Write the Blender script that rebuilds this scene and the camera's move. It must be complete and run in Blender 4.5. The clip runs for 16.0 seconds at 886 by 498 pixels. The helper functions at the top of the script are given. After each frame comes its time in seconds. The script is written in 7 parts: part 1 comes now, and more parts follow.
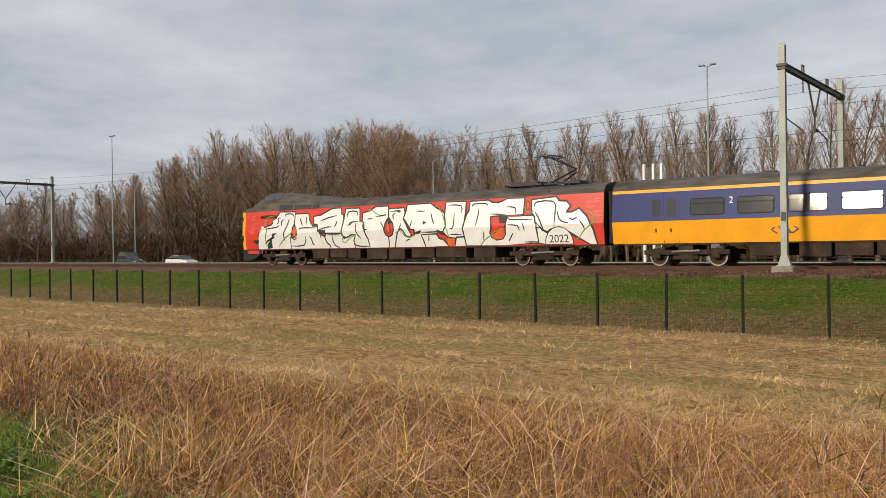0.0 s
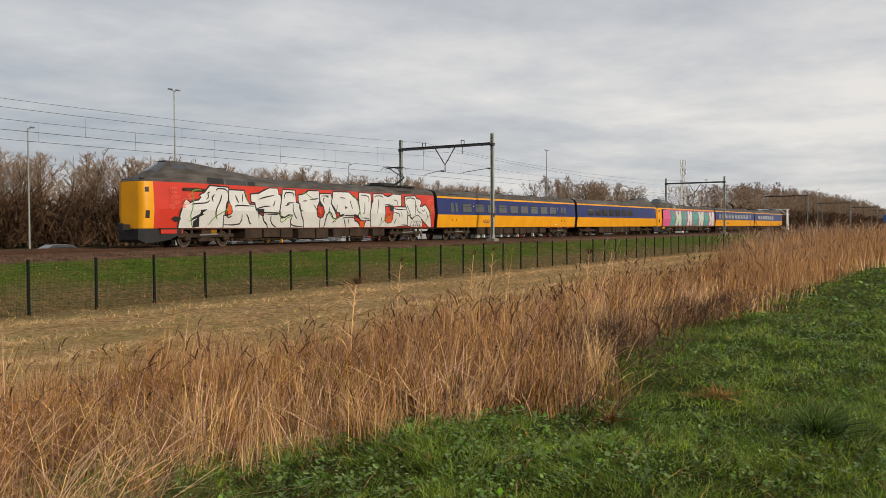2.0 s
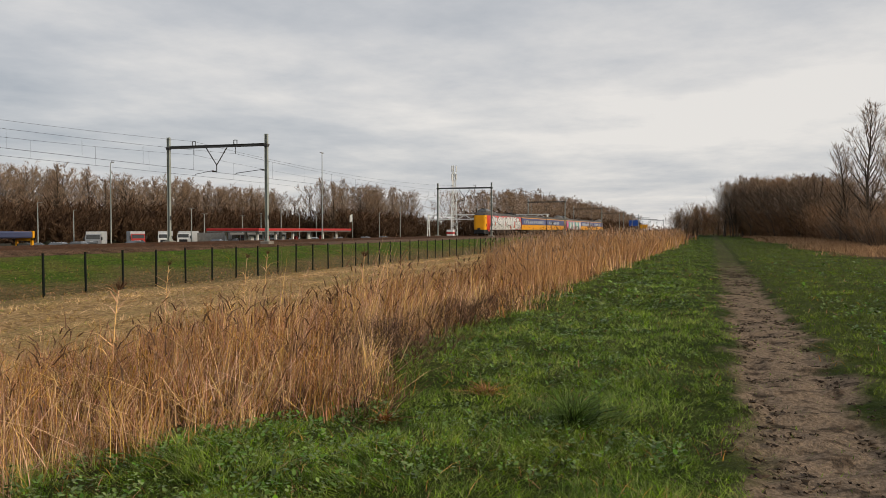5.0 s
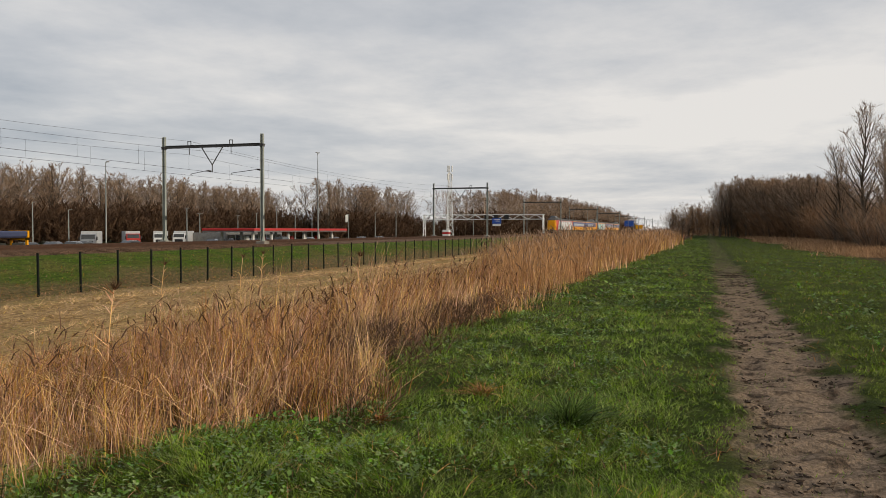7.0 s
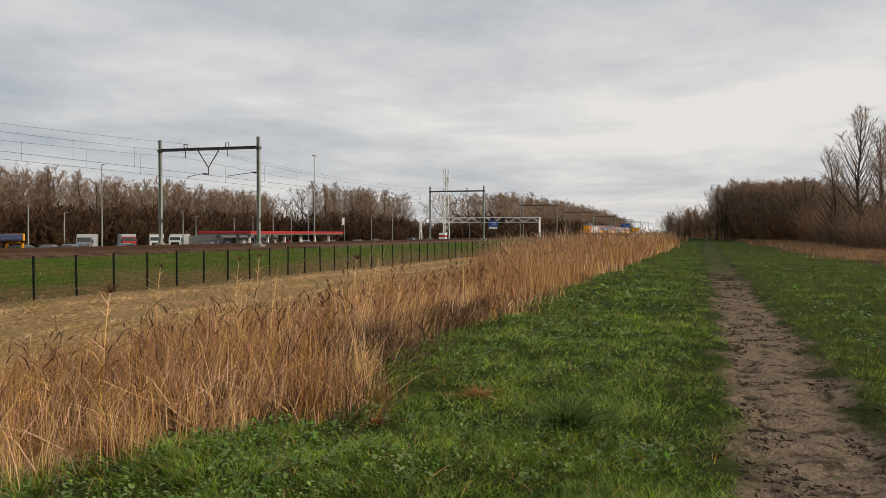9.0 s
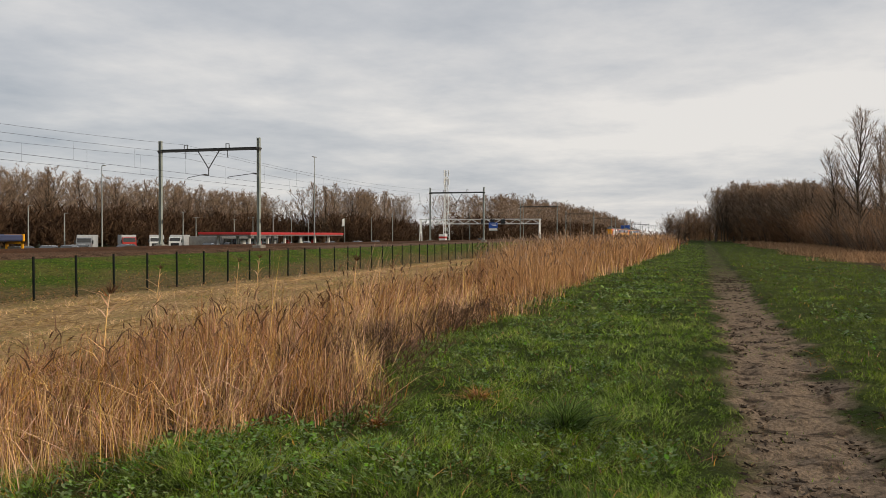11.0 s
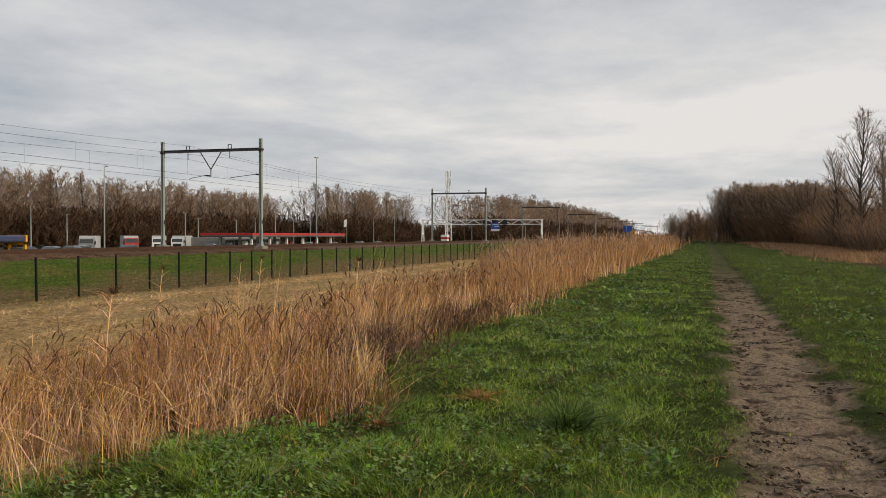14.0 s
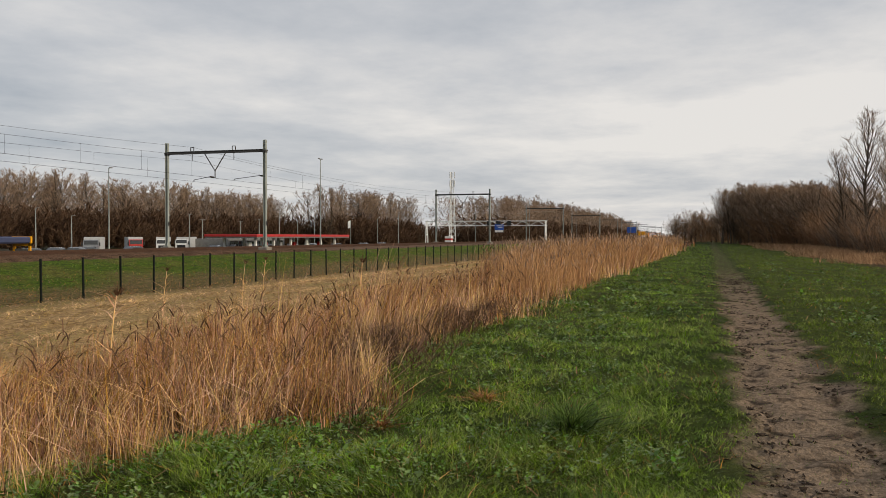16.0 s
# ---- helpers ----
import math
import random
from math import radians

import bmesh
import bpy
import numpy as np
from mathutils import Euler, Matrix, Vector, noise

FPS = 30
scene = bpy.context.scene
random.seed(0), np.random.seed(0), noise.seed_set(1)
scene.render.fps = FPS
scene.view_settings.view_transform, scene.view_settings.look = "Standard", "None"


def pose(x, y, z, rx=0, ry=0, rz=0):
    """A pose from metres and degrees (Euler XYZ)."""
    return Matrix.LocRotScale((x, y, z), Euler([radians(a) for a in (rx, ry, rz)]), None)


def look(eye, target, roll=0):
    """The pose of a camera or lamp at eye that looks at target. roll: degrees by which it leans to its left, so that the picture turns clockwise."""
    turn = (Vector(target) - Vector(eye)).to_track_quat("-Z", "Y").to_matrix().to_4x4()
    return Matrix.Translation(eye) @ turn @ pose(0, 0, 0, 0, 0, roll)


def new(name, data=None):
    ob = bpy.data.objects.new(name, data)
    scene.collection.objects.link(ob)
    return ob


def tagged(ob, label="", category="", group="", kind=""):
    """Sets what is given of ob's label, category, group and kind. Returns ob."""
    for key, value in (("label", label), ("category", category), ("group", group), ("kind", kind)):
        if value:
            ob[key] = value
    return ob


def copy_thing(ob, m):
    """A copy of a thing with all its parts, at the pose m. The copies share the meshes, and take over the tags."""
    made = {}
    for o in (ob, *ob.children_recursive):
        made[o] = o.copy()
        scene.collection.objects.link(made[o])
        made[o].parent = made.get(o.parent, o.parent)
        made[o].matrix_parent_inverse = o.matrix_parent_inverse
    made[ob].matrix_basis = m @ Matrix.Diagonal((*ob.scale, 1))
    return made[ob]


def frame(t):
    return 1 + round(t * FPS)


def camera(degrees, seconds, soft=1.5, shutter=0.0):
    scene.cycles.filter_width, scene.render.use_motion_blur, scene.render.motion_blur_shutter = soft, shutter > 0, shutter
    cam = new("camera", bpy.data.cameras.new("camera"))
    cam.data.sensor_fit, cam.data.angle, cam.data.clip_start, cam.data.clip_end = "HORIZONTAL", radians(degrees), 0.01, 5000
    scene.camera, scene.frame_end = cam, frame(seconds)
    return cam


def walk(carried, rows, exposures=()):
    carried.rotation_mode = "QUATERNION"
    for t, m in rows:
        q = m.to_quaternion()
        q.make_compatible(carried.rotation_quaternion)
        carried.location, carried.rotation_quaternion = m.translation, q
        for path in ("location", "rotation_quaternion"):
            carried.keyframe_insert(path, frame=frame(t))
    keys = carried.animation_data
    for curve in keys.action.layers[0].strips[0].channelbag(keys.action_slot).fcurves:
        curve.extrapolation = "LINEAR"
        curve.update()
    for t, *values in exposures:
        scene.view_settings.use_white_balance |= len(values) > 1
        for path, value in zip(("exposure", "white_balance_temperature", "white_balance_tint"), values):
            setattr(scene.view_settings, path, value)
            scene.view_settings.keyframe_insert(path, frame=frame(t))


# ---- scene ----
import functools

# ---------------------------------------------------------------- camera
EYE = Vector((0.0, 0.0, 1.6))
cam = camera(55.05, 16.0, soft=0.8)


def aim(turn, tilt, roll):
    """turn: degrees to the right of the way across the track; tilt: upwards."""
    a, e = radians(turn), radians(tilt)
    way = Vector((math.sin(a) * math.cos(e), math.cos(a) * math.cos(e), math.sin(e)))
    return look(EYE, EYE + way * 10, roll)


EXPOSURES = [(0.0, 0.24), (1.0, 0.05), (1.5, 0.04), (3.0, 0.0), (16.0, 0.0)]
PAN = [
    (0.0, -37.91, -0.05, -0.80),
    (0.5, -15.80, -0.40, -0.93),
    (1.0, 9.09, -1.07, -1.21),
    (1.5, 33.88, -1.62, -0.87),
    (2.0, 57.43, -1.40, -0.34),
    (2.5, 68.06, -1.33, -0.18),
    (3.0, 70.11, -1.33, -0.12),
    (3.5, 71.49, -1.30, -0.07),
    (4.0, 72.08, -1.26, -0.07),
    (6.5, 72.68, -1.29, -0.02),
    (7.0, 72.76, -1.26, -0.00),
    (7.5, 72.93, -1.24, -0.02),
    (8.0, 72.99, -1.16, 0.01),
    (8.5, 72.99, -1.10, -0.03),
    (9.0, 73.00, -1.06, -0.01),
    (11.5, 73.01, -0.93, 0.16),
    (12.0, 73.03, -0.90, 0.20),
    (12.5, 73.01, -0.85, 0.14),
    (13.0, 72.98, -0.87, 0.15),
    (13.5, 72.89, -0.91, 0.14),
    (14.0, 72.86, -0.92, 0.09),
    (14.5, 72.82, -0.96, 0.07),
    (15.0, 72.78, -0.95, 0.08),
    (15.5, 72.70, -0.92, 0.11),
    (16.0, 72.60, -0.84, 0.07),
]
walk(cam, [(t, aim(a, e, r)) for t, a, e, r in PAN], exposures=EXPOSURES)

# ---------------------------------------------------------------- world and sun
SUN_AZ, SUN_EL = 192.0, 15.0     # clockwise from across the track; the low winter sun behind thin cloud


def build_world():
    w = bpy.data.worlds.new("overcast_sky")
    w.use_nodes = True
    scene.world = w
    nt = w.node_tree
    nt.nodes.clear()
    N, L = nt.nodes.new, nt.links.new
    out = N("ShaderNodeOutputWorld")
    sky = N("ShaderNodeTexSky")
    sky.sky_type, sky.sun_disc = "NISHITA", False
    sky.sun_elevation, sky.sun_rotation = radians(SUN_EL), radians(SUN_AZ)
    bg1 = N("ShaderNodeBackground")
    bg1.inputs[1].default_value = 0.10
    L(sky.outputs[0], bg1.inputs[0])
    co = N("ShaderNodeTexCoord")
    sep = N("ShaderNodeSeparateXYZ")
    L(co.outputs["Generated"], sep.inputs[0])

    def math_(op, a, b):
        n = N("ShaderNodeMath")
        n.operation = op
        for i, v in enumerate((a, b)):
            if isinstance(v, (int, float)):
                n.inputs[i].default_value = v
            else:
                L(v, n.inputs[i])
        return n.outputs[0]
    # cloud deck: the direction is laid on a flat layer overhead, so streaks flatten towards the horizon
    zz = math_("ADD", math_("MAXIMUM", sep.outputs[2], 0.0), 0.10)
    px, py = math_("DIVIDE", sep.outputs[0], zz), math_("DIVIDE", sep.outputs[1], zz)
    comb = N("ShaderNodeCombineXYZ")
    L(px, comb.inputs[0]), L(py, comb.inputs[1])
    n1 = N("ShaderNodeTexNoise")
    n1.inputs["Scale"].default_value, n1.inputs["Detail"].default_value, n1.inputs["Roughness"].default_value = 0.36, 6.0, 0.5
    n1.inputs["Distortion"].default_value = 0.5
    L(comb.outputs[0], n1.inputs["Vector"])
    n2 = N("ShaderNodeTexNoise")
    n2.inputs["Scale"].default_value, n2.inputs["Detail"].default_value, n2.inputs["Roughness"].default_value = 1.7, 9.0, 0.6
    L(comb.outputs[0], n2.inputs["Vector"])
    mixn = math_("ADD", math_("MULTIPLY", n1.outputs[0], 0.66), math_("MULTIPLY", n2.outputs[0], 0.34))
    # thinner, brighter cloud towards the east (+x), heavier and bluer to the west
    east = math_("SUBTRACT", math_("MULTIPLY", math_("POWER", math_("MAXIMUM", sep.outputs[0], 0.0), 3.0), 0.125), 0.02)
    west = math_("MULTIPLY", math_("POWER", math_("MAXIMUM", math_("MULTIPLY", sep.outputs[0], -1.0), 0.0), 1.5), 0.14)
    east = math_("SUBTRACT", east, west)
    v = math_("ADD", mixn, east)
    ramp = N("ShaderNodeValToRGB")
    e = ramp.color_ramp.elements
    e[0].position, e[0].color = 0.34, (0.38, 0.42, 0.48, 1)
    e[1].position, e[1].color = 0.68, (0.90, 0.865, 0.83, 1)
    m = ramp.color_ramp.elements.new(0.52)
    m.color = (0.62, 0.63, 0.655, 1)
    L(v, ramp.inputs[0])
    bg2 = N("ShaderNodeBackground")
    bg2.inputs[1].default_value = 0.92
    L(ramp.outputs[0], bg2.inputs[0])
    mix = N("ShaderNodeMixShader")
    mix.inputs[0].default_value = 0.92
    L(bg1.outputs[0], mix.inputs[1]), L(bg2.outputs[0], mix.inputs[2]), L(mix.outputs[0], out.inputs[0])


build_world()
sun = new("sun", bpy.data.lights.new("sun", "SUN"))
sun.data.energy, sun.data.angle, sun.data.color = 2.6, radians(10), (1.0, 0.86, 0.66)
sa, se = radians(SUN_AZ), radians(SUN_EL)
sun.matrix_world = look(Vector((math.sin(sa) * math.cos(se), math.cos(sa) * math.cos(se), math.sin(se))) * 50, (0, 0, 0))


# ---------------------------------------------------------------- materials
def material(name, c1, c2=None, rough=0.7, metal=0.0, scale=2.0, fine=40.0, bump=0.0, spread=0.0, coat=0.0, spec=0.5, stretch=(1, 1, 1), stems=False, tint=0.0):
    """Two colours mixed by broad and fine noise at true size; spread varies the value from piece to piece,
    with stems from stem to stem of one mesh, and tint the hue and strength of the colour."""
    m = bpy.data.materials.new(name)
    m.use_nodes = True
    nt = m.node_tree
    N, L = nt.nodes.new, nt.links.new
    b = nt.nodes["Principled BSDF"]
    b.inputs["Roughness"].default_value, b.inputs["Metallic"].default_value = rough, metal
    b.inputs["Coat Weight"].default_value = coat
    b.inputs["Specular IOR Level"].default_value = spec
    c2 = c2 or tuple(c * 0.75 for c in c1)
    co = N("ShaderNodeTexCoord")
    mp = N("ShaderNodeMapping")
    mp.inputs["Scale"].default_value = stretch
    L(co.outputs["Object"], mp.inputs[0])
    n1, n2 = N("ShaderNodeTexNoise"), N("ShaderNodeTexNoise")
    for n, s in ((n1, scale), (n2, fine)):
        n.inputs["Scale"].default_value, n.inputs["Detail"].default_value = s, 5.0
        L(mp.outputs[0], n.inputs["Vector"])
    add = N("ShaderNodeMath")
    add.operation = "ADD"
    L(n1.outputs[0], add.inputs[0]), L(n2.outputs[0], add.inputs[1])
    mr = N("ShaderNodeMapRange")
    mr.inputs[1].default_value, mr.inputs[2].default_value = 0.75, 1.25
    L(add.outputs[0], mr.inputs[0])
    mix = N("ShaderNodeMix")
    mix.data_type = "RGBA"
    mix.inputs[6].default_value, mix.inputs[7].default_value = (*c1, 1), (*c2, 1)
    L(mr.outputs[0], mix.inputs[0])
    last = mix.outputs[2]
    if spread:
        hsv, geo, obi = N("ShaderNodeHueSaturation"), N("ShaderNodeNewGeometry"), N("ShaderNodeObjectInfo")
        r = N("ShaderNodeMapRange")
        r.inputs[2].default_value = 1.0 if stems else 2.0
        r.inputs[3].default_value, r.inputs[4].default_value = 1 - spread, 1 + spread
        if stems:
            L(geo.outputs["Random Per Island"], r.inputs[0])
        else:
            s = N("ShaderNodeMath")
            s.operation = "ADD"
            L(geo.outputs["Random Per Island"], s.inputs[0]), L(obi.outputs["Random"], s.inputs[1])
            L(s.outputs[0], r.inputs[0])
        L(r.outputs[0], hsv.inputs["Value"]), L(last, hsv.inputs["Color"])
        if tint:
            wn = N("ShaderNodeTexWhiteNoise")
            wn.noise_dimensions = "1D"
            L(geo.outputs["Random Per Island"], wn.inputs["W"])
            for k, lo, hi in (("Hue", 0.5 - 0.05 * tint, 0.5 + 0.05 * tint), ("Saturation", 1 - 0.5 * tint, 1 + 0.3 * tint)):
                q = N("ShaderNodeMapRange")
                q.inputs[3].default_value, q.inputs[4].default_value = lo, hi
                L(wn.outputs["Value"], q.inputs[0]), L(q.outputs[0], hsv.inputs[k])
        last = hsv.outputs[0]
    L(last, b.inputs["Base Color"])
    if bump:
        bp = N("ShaderNodeBump")
        bp.inputs["Strength"].default_value, bp.inputs["Distance"].default_value = bump, 0.02
        L(n2.outputs[0], bp.inputs["Height"]), L(bp.outputs[0], b.inputs["Normal"])
    return m


M = {}
M["red"] = material("train_red_paint", (0.66, 0.045, 0.02), (0.50, 0.035, 0.02), 0.38, scale=0.8, fine=25)
M["yellow"] = material("train_yellow_paint", (0.86, 0.39, 0.012), (0.72, 0.31, 0.012), 0.38, scale=0.9, fine=18, spec=0.25)
M["blue"] = material("train_blue_paint", (0.028, 0.042, 0.17), (0.035, 0.045, 0.14), 0.4, scale=0.9, fine=18, spec=0.14)
M["roof"] = material("sooty_roof", (0.06, 0.052, 0.045), (0.15, 0.14, 0.128), 0.7, scale=0.35, fine=3, stretch=(0.3, 1, 1), spec=0.2)
M["black"] = material("black_paint", (0.012, 0.012, 0.013), (0.02, 0.02, 0.02), 0.5)
M["rubber"] = material("black_rubber", (0.01, 0.01, 0.01), (0.02, 0.02, 0.02), 0.8)
M["glass"] = material("tinted_glass", (0.03, 0.032, 0.033), (0.05, 0.05, 0.045), 0.07, scale=0.6, fine=3, coat=0.5)
M["under"] = material("brown_brake_dust", (0.075, 0.05, 0.037), (0.03, 0.024, 0.02), 0.85, scale=2, fine=20, bump=0.3, spec=0.08)
M["steel"] = material("wheel_steel", (0.20, 0.19, 0.18), (0.09, 0.075, 0.06), 0.42, 0.7)
M["skirt"] = material("dark_grey_skirt", (0.022, 0.024, 0.027), (0.014, 0.015, 0.017), 0.55, spec=0.3)
M["grey"] = material("grey_equipment", (0.25, 0.25, 0.24), (0.14, 0.13, 0.12), 0.6)
M["white"] = material("white_paint", (0.80, 0.80, 0.78), (0.70, 0.70, 0.68), 0.5, scale=1.0)
M["galv"] = material("galvanised_steel", (0.33, 0.35, 0.33), (0.22, 0.24, 0.23), 0.55, 0.35, scale=1.5, fine=30)
M["mast_paint"] = material("weathered_mast_paint", (0.36, 0.39, 0.36), (0.26, 0.28, 0.25), 0.6, 0.2, scale=1.0, fine=20)
M["beam"] = material("dark_steel_beam", (0.05, 0.05, 0.05), (0.09, 0.085, 0.08), 0.6, 0.3)
M["concrete"] = material("weathered_concrete", (0.30, 0.27, 0.23), (0.18, 0.155, 0.13), 0.9, scale=3, fine=30, bump=0.4, spec=0.08)
M["wire"] = material("contact_wire", (0.06, 0.06, 0.06), (0.04, 0.04, 0.04), 0.5, 0.5)
M["fence"] = material("dark_green_fence_coating", (0.006, 0.009, 0.008), (0.010, 0.013, 0.011), 0.6, spec=0.15)
M["rail"] = material("rusty_rail", (0.10, 0.052, 0.032), (0.06, 0.034, 0.022), 0.65, 0.3, spec=0.2)
M["ballast"] = material("brown_ballast_stone", (0.19, 0.115, 0.074), (0.07, 0.044, 0.03), 0.95, scale=1.2, fine=16, bump=0.8, spread=0.55, spec=0.06)
M["asphalt"] = material("asphalt", (0.055, 0.055, 0.056), (0.04, 0.04, 0.041), 0.9, scale=0.4, fine=30, bump=0.2, spec=0.08)
M["bark"] = material("grey_brown_bark", (0.15, 0.118, 0.088), (0.08, 0.06, 0.046), 0.9, scale=1.0, fine=8, spread=0.3, spec=0.08)
M["twig"] = material("brown_winter_twigs", (0.37, 0.26, 0.178), (0.20, 0.135, 0.092), 0.9, scale=0.15, fine=2, spread=0.35, spec=0.08, stems=True)
M["twig_red"] = material("reddish_winter_twigs", (0.38, 0.225, 0.125), (0.19, 0.11, 0.062), 0.9, scale=0.1, fine=2, spread=0.35, spec=0.05, stems=True)
M["reed"] = material("dry_reed", (0.56, 0.27, 0.100), (0.19, 0.074, 0.028), 0.8, scale=0.9, fine=4.0, spread=0.65, spec=0.05, stems=True, tint=0.5)
M["reed_pale"] = material("bleached_reed", (0.80, 0.51, 0.25), (0.48, 0.27, 0.115), 0.8, scale=0.6, fine=2.5, spread=0.5, spec=0.05, stems=True, tint=0.5)
M["straw"] = material("mown_straw", (0.66, 0.44, 0.21), (0.34, 0.21, 0.09), 0.8, scale=0.5, fine=3.0, spread=0.5, spec=0.05, stems=True, tint=0.5)
M["straw_pale"] = material("pale_raked_straw", (0.84, 0.58, 0.31), (0.50, 0.32, 0.15), 0.8, scale=0.5, fine=3.0, spread=0.5, spec=0.05, stems=True)
M["plume"] = material("dark_reed_plume", (0.16, 0.088, 0.05), (0.10, 0.055, 0.034), 0.95, scale=1, fine=9, spread=0.4, spec=0.08, stems=True)
M["plume_pale"] = material("greyish_reed_plume", (0.36, 0.25, 0.18), (0.24, 0.16, 0.11), 0.9, spread=0.35, spec=0.05, stems=True)
M["weed"] = material("dark_dead_weed", (0.17, 0.10, 0.06), (0.085, 0.052, 0.036), 0.9, spread=0.4, spec=0.08, stems=True)
M["grass"] = material("green_grass_blades", (0.28, 0.37, 0.045), (0.08, 0.14, 0.018), 0.6, scale=1.3, fine=5, spread=0.6, spec=0.12, stems=True, tint=0.5)
M["grass_dark"] = material("dark_green_grass_blades", (0.24, 0.30, 0.03), (0.09, 0.135, 0.016), 0.6, scale=0.8, fine=3, spread=0.55, spec=0.1, stems=True, tint=0.5)
M["clod"] = material("dark_mud_clod", (0.09, 0.062, 0.042), (0.05, 0.036, 0.026), 0.9, spread=0.4, spec=0.1, stems=True)
M["rough_grass"] = material("reddish_dry_grass", (0.50, 0.31, 0.17), (0.28, 0.155, 0.08), 0.85, scale=0.2, fine=2, spread=0.5, spec=0.05, stems=True)
M["reed_far"] = material("fine_orange_reed", (0.58, 0.34, 0.165), (0.36, 0.19, 0.085), 0.8, scale=0.3, fine=2.5, spread=0.4, spec=0.05, stems=True)
M["leaf"] = material("broad_weed_leaf", (0.18, 0.28, 0.04), (0.07, 0.13, 0.02), 0.45, scale=2, fine=9, spread=0.45, spec=0.25, stems=True, tint=0.5)
M["thick"] = material("dark_undergrowth_twigs", (0.125, 0.075, 0.046), (0.05, 0.031, 0.021), 0.9, scale=0.1, fine=1.5, spread=0.4, spec=0.04, stems=True)
M["tuft"] = material("dark_tussock_blades", (0.10, 0.16, 0.03), (0.03, 0.05, 0.012), 0.6, spec=0.08, spread=0.8, stems=True)


# ---------------------------------------------------------------- building helpers
def mesh_object(name, verts, faces, mat, parent=None, smooth=False):
    me = bpy.data.meshes.new(name)
    me.from_pydata([tuple(v) for v in verts], [], [tuple(f) for f in faces])
    me.update()
    if smooth:
        me.shade_smooth()
    me.materials.append(mat)
    ob = new(name, me)
    if parent:
        ob.parent = parent
    return ob


def ribbons(name, v, per, faces, mat, parent=None):
    """Many small alike pieces in one mesh: v is (pieces, per, 3), faces the faces of one piece."""
    n = len(v)
    f = np.asarray(faces)
    k = f.shape[1]
    me = bpy.data.meshes.new(name)
    me.vertices.add(n * per)
    me.vertices.foreach_set("co", np.asarray(v, dtype=np.float32).ravel())
    allf = (np.arange(n)[:, None, None] * per + f[None]).reshape(-1)
    me.loops.add(len(allf))
    me.loops.foreach_set("vertex_index", allf.astype(np.int32))
    me.polygons.add(n * len(f))
    me.polygons.foreach_set("loop_start", (np.arange(n * len(f)) * k).astype(np.int32))
    me.update(calc_edges=True)
    me.materials.append(mat)
    ob = new(name, me)
    if parent:
        ob.parent = parent
    return ob


def part(name, bm, mat, parent=None, label="", smooth=False):
    me = bpy.data.meshes.new(name)
    bmesh.ops.recalc_face_normals(bm, faces=bm.faces)
    bm.to_mesh(me)
    bm.free()
    if smooth:
        me.shade_smooth()
    me.materials.append(mat)
    ob = new(name, me)
    if parent:
        ob.parent = parent
    return tagged(ob, label)


def shared(name, ob, m, parent=None):
    """Another object on the same mesh."""
    o = new(name, ob.data)
    o.parent = parent
    o.matrix_basis = m
    return o


def thing(name, label, category, group="", at=(0, 0, 0), kind=""):
    e = new(name)
    e.empty_display_size = 0.2
    e.location = at
    return tagged(e, label, category, group, kind)


def box(bm, x0, x1, y0, y1, z0, z1, bevel=0.0):
    g = bmesh.ops.create_cube(bm, size=1)["verts"]
    for v in g:
        v.co = Vector(((x0 + x1) / 2 + v.co.x * (x1 - x0), (y0 + y1) / 2 + v.co.y * (y1 - y0), (z0 + z1) / 2 + v.co.z * (z1 - z0)))
    if bevel:
        es = list({e for v in g for e in v.link_edges})
        bmesh.ops.bevel(bm, geom=es, offset=bevel, segments=1, affect="EDGES")
    return bm


def boxes(*args, bevel=0.0):
    bm = bmesh.new()
    for a in args:
        box(bm, *a, bevel=bevel)
    return bm


def tube(bm, p, q, r0, r1=None, n=6):
    p, q = Vector(p), Vector(q)
    r1 = r0 if r1 is None else r1
    d = (q - p).normalized()
    a = d.orthogonal().normalized()
    b = d.cross(a)
    ring = []
    for c, r in ((p, r0), (q, r1)):
        ring.append([bm.verts.new(c + (a * math.cos(2 * math.pi * i / n) + b * math.sin(2 * math.pi * i / n)) * r) for i in range(n)])
    for i in range(n):
        j = (i + 1) % n
        bm.faces.new((ring[0][i], ring[0][j], ring[1][j], ring[1][i]))
    bm.faces.new(ring[0][::-1]), bm.faces.new(ring[1])
    return bm


def tubes(segs, r, n=6):
    bm = bmesh.new()
    for p, q in segs:
        tube(bm, p, q, r, n=n)
    return bm


def lathe_disc(bm, c, axis_y, r, y0, y1, n=20):
    return tube(bm, (c[0], y0, c[2]), (c[0], y1, c[2]), r, n=n)


# ---------------------------------------------------------------- ground
def ss(a, b, x):
    t = np.clip((x - a) / (b - a), 0, 1)
    return t * t * (3 - 2 * t)


def lattice(x, y, s, seed):
    """Smooth value noise on a plan grid, -1 to 1."""
    rng = np.random.RandomState(seed)
    tab = rng.rand(64, 64) * 2 - 1
    u, v = np.asarray(x) / s, np.asarray(y) / s
    i, j = np.floor(u).astype(int), np.floor(v).astype(int)
    fu, fv = u - i, v - j
    fu, fv = fu * fu * (3 - 2 * fu), fv * fv * (3 - 2 * fv)
    t = lambda a, b: tab[a % 64, b % 64]
    return (t(i, j) * (1 - fu) + t(i + 1, j) * fu) * (1 - fv) + (t(i, j + 1) * (1 - fu) + t(i + 1, j + 1) * fu) * fv


PATH_L, PATH_R = -0.34, -1.28


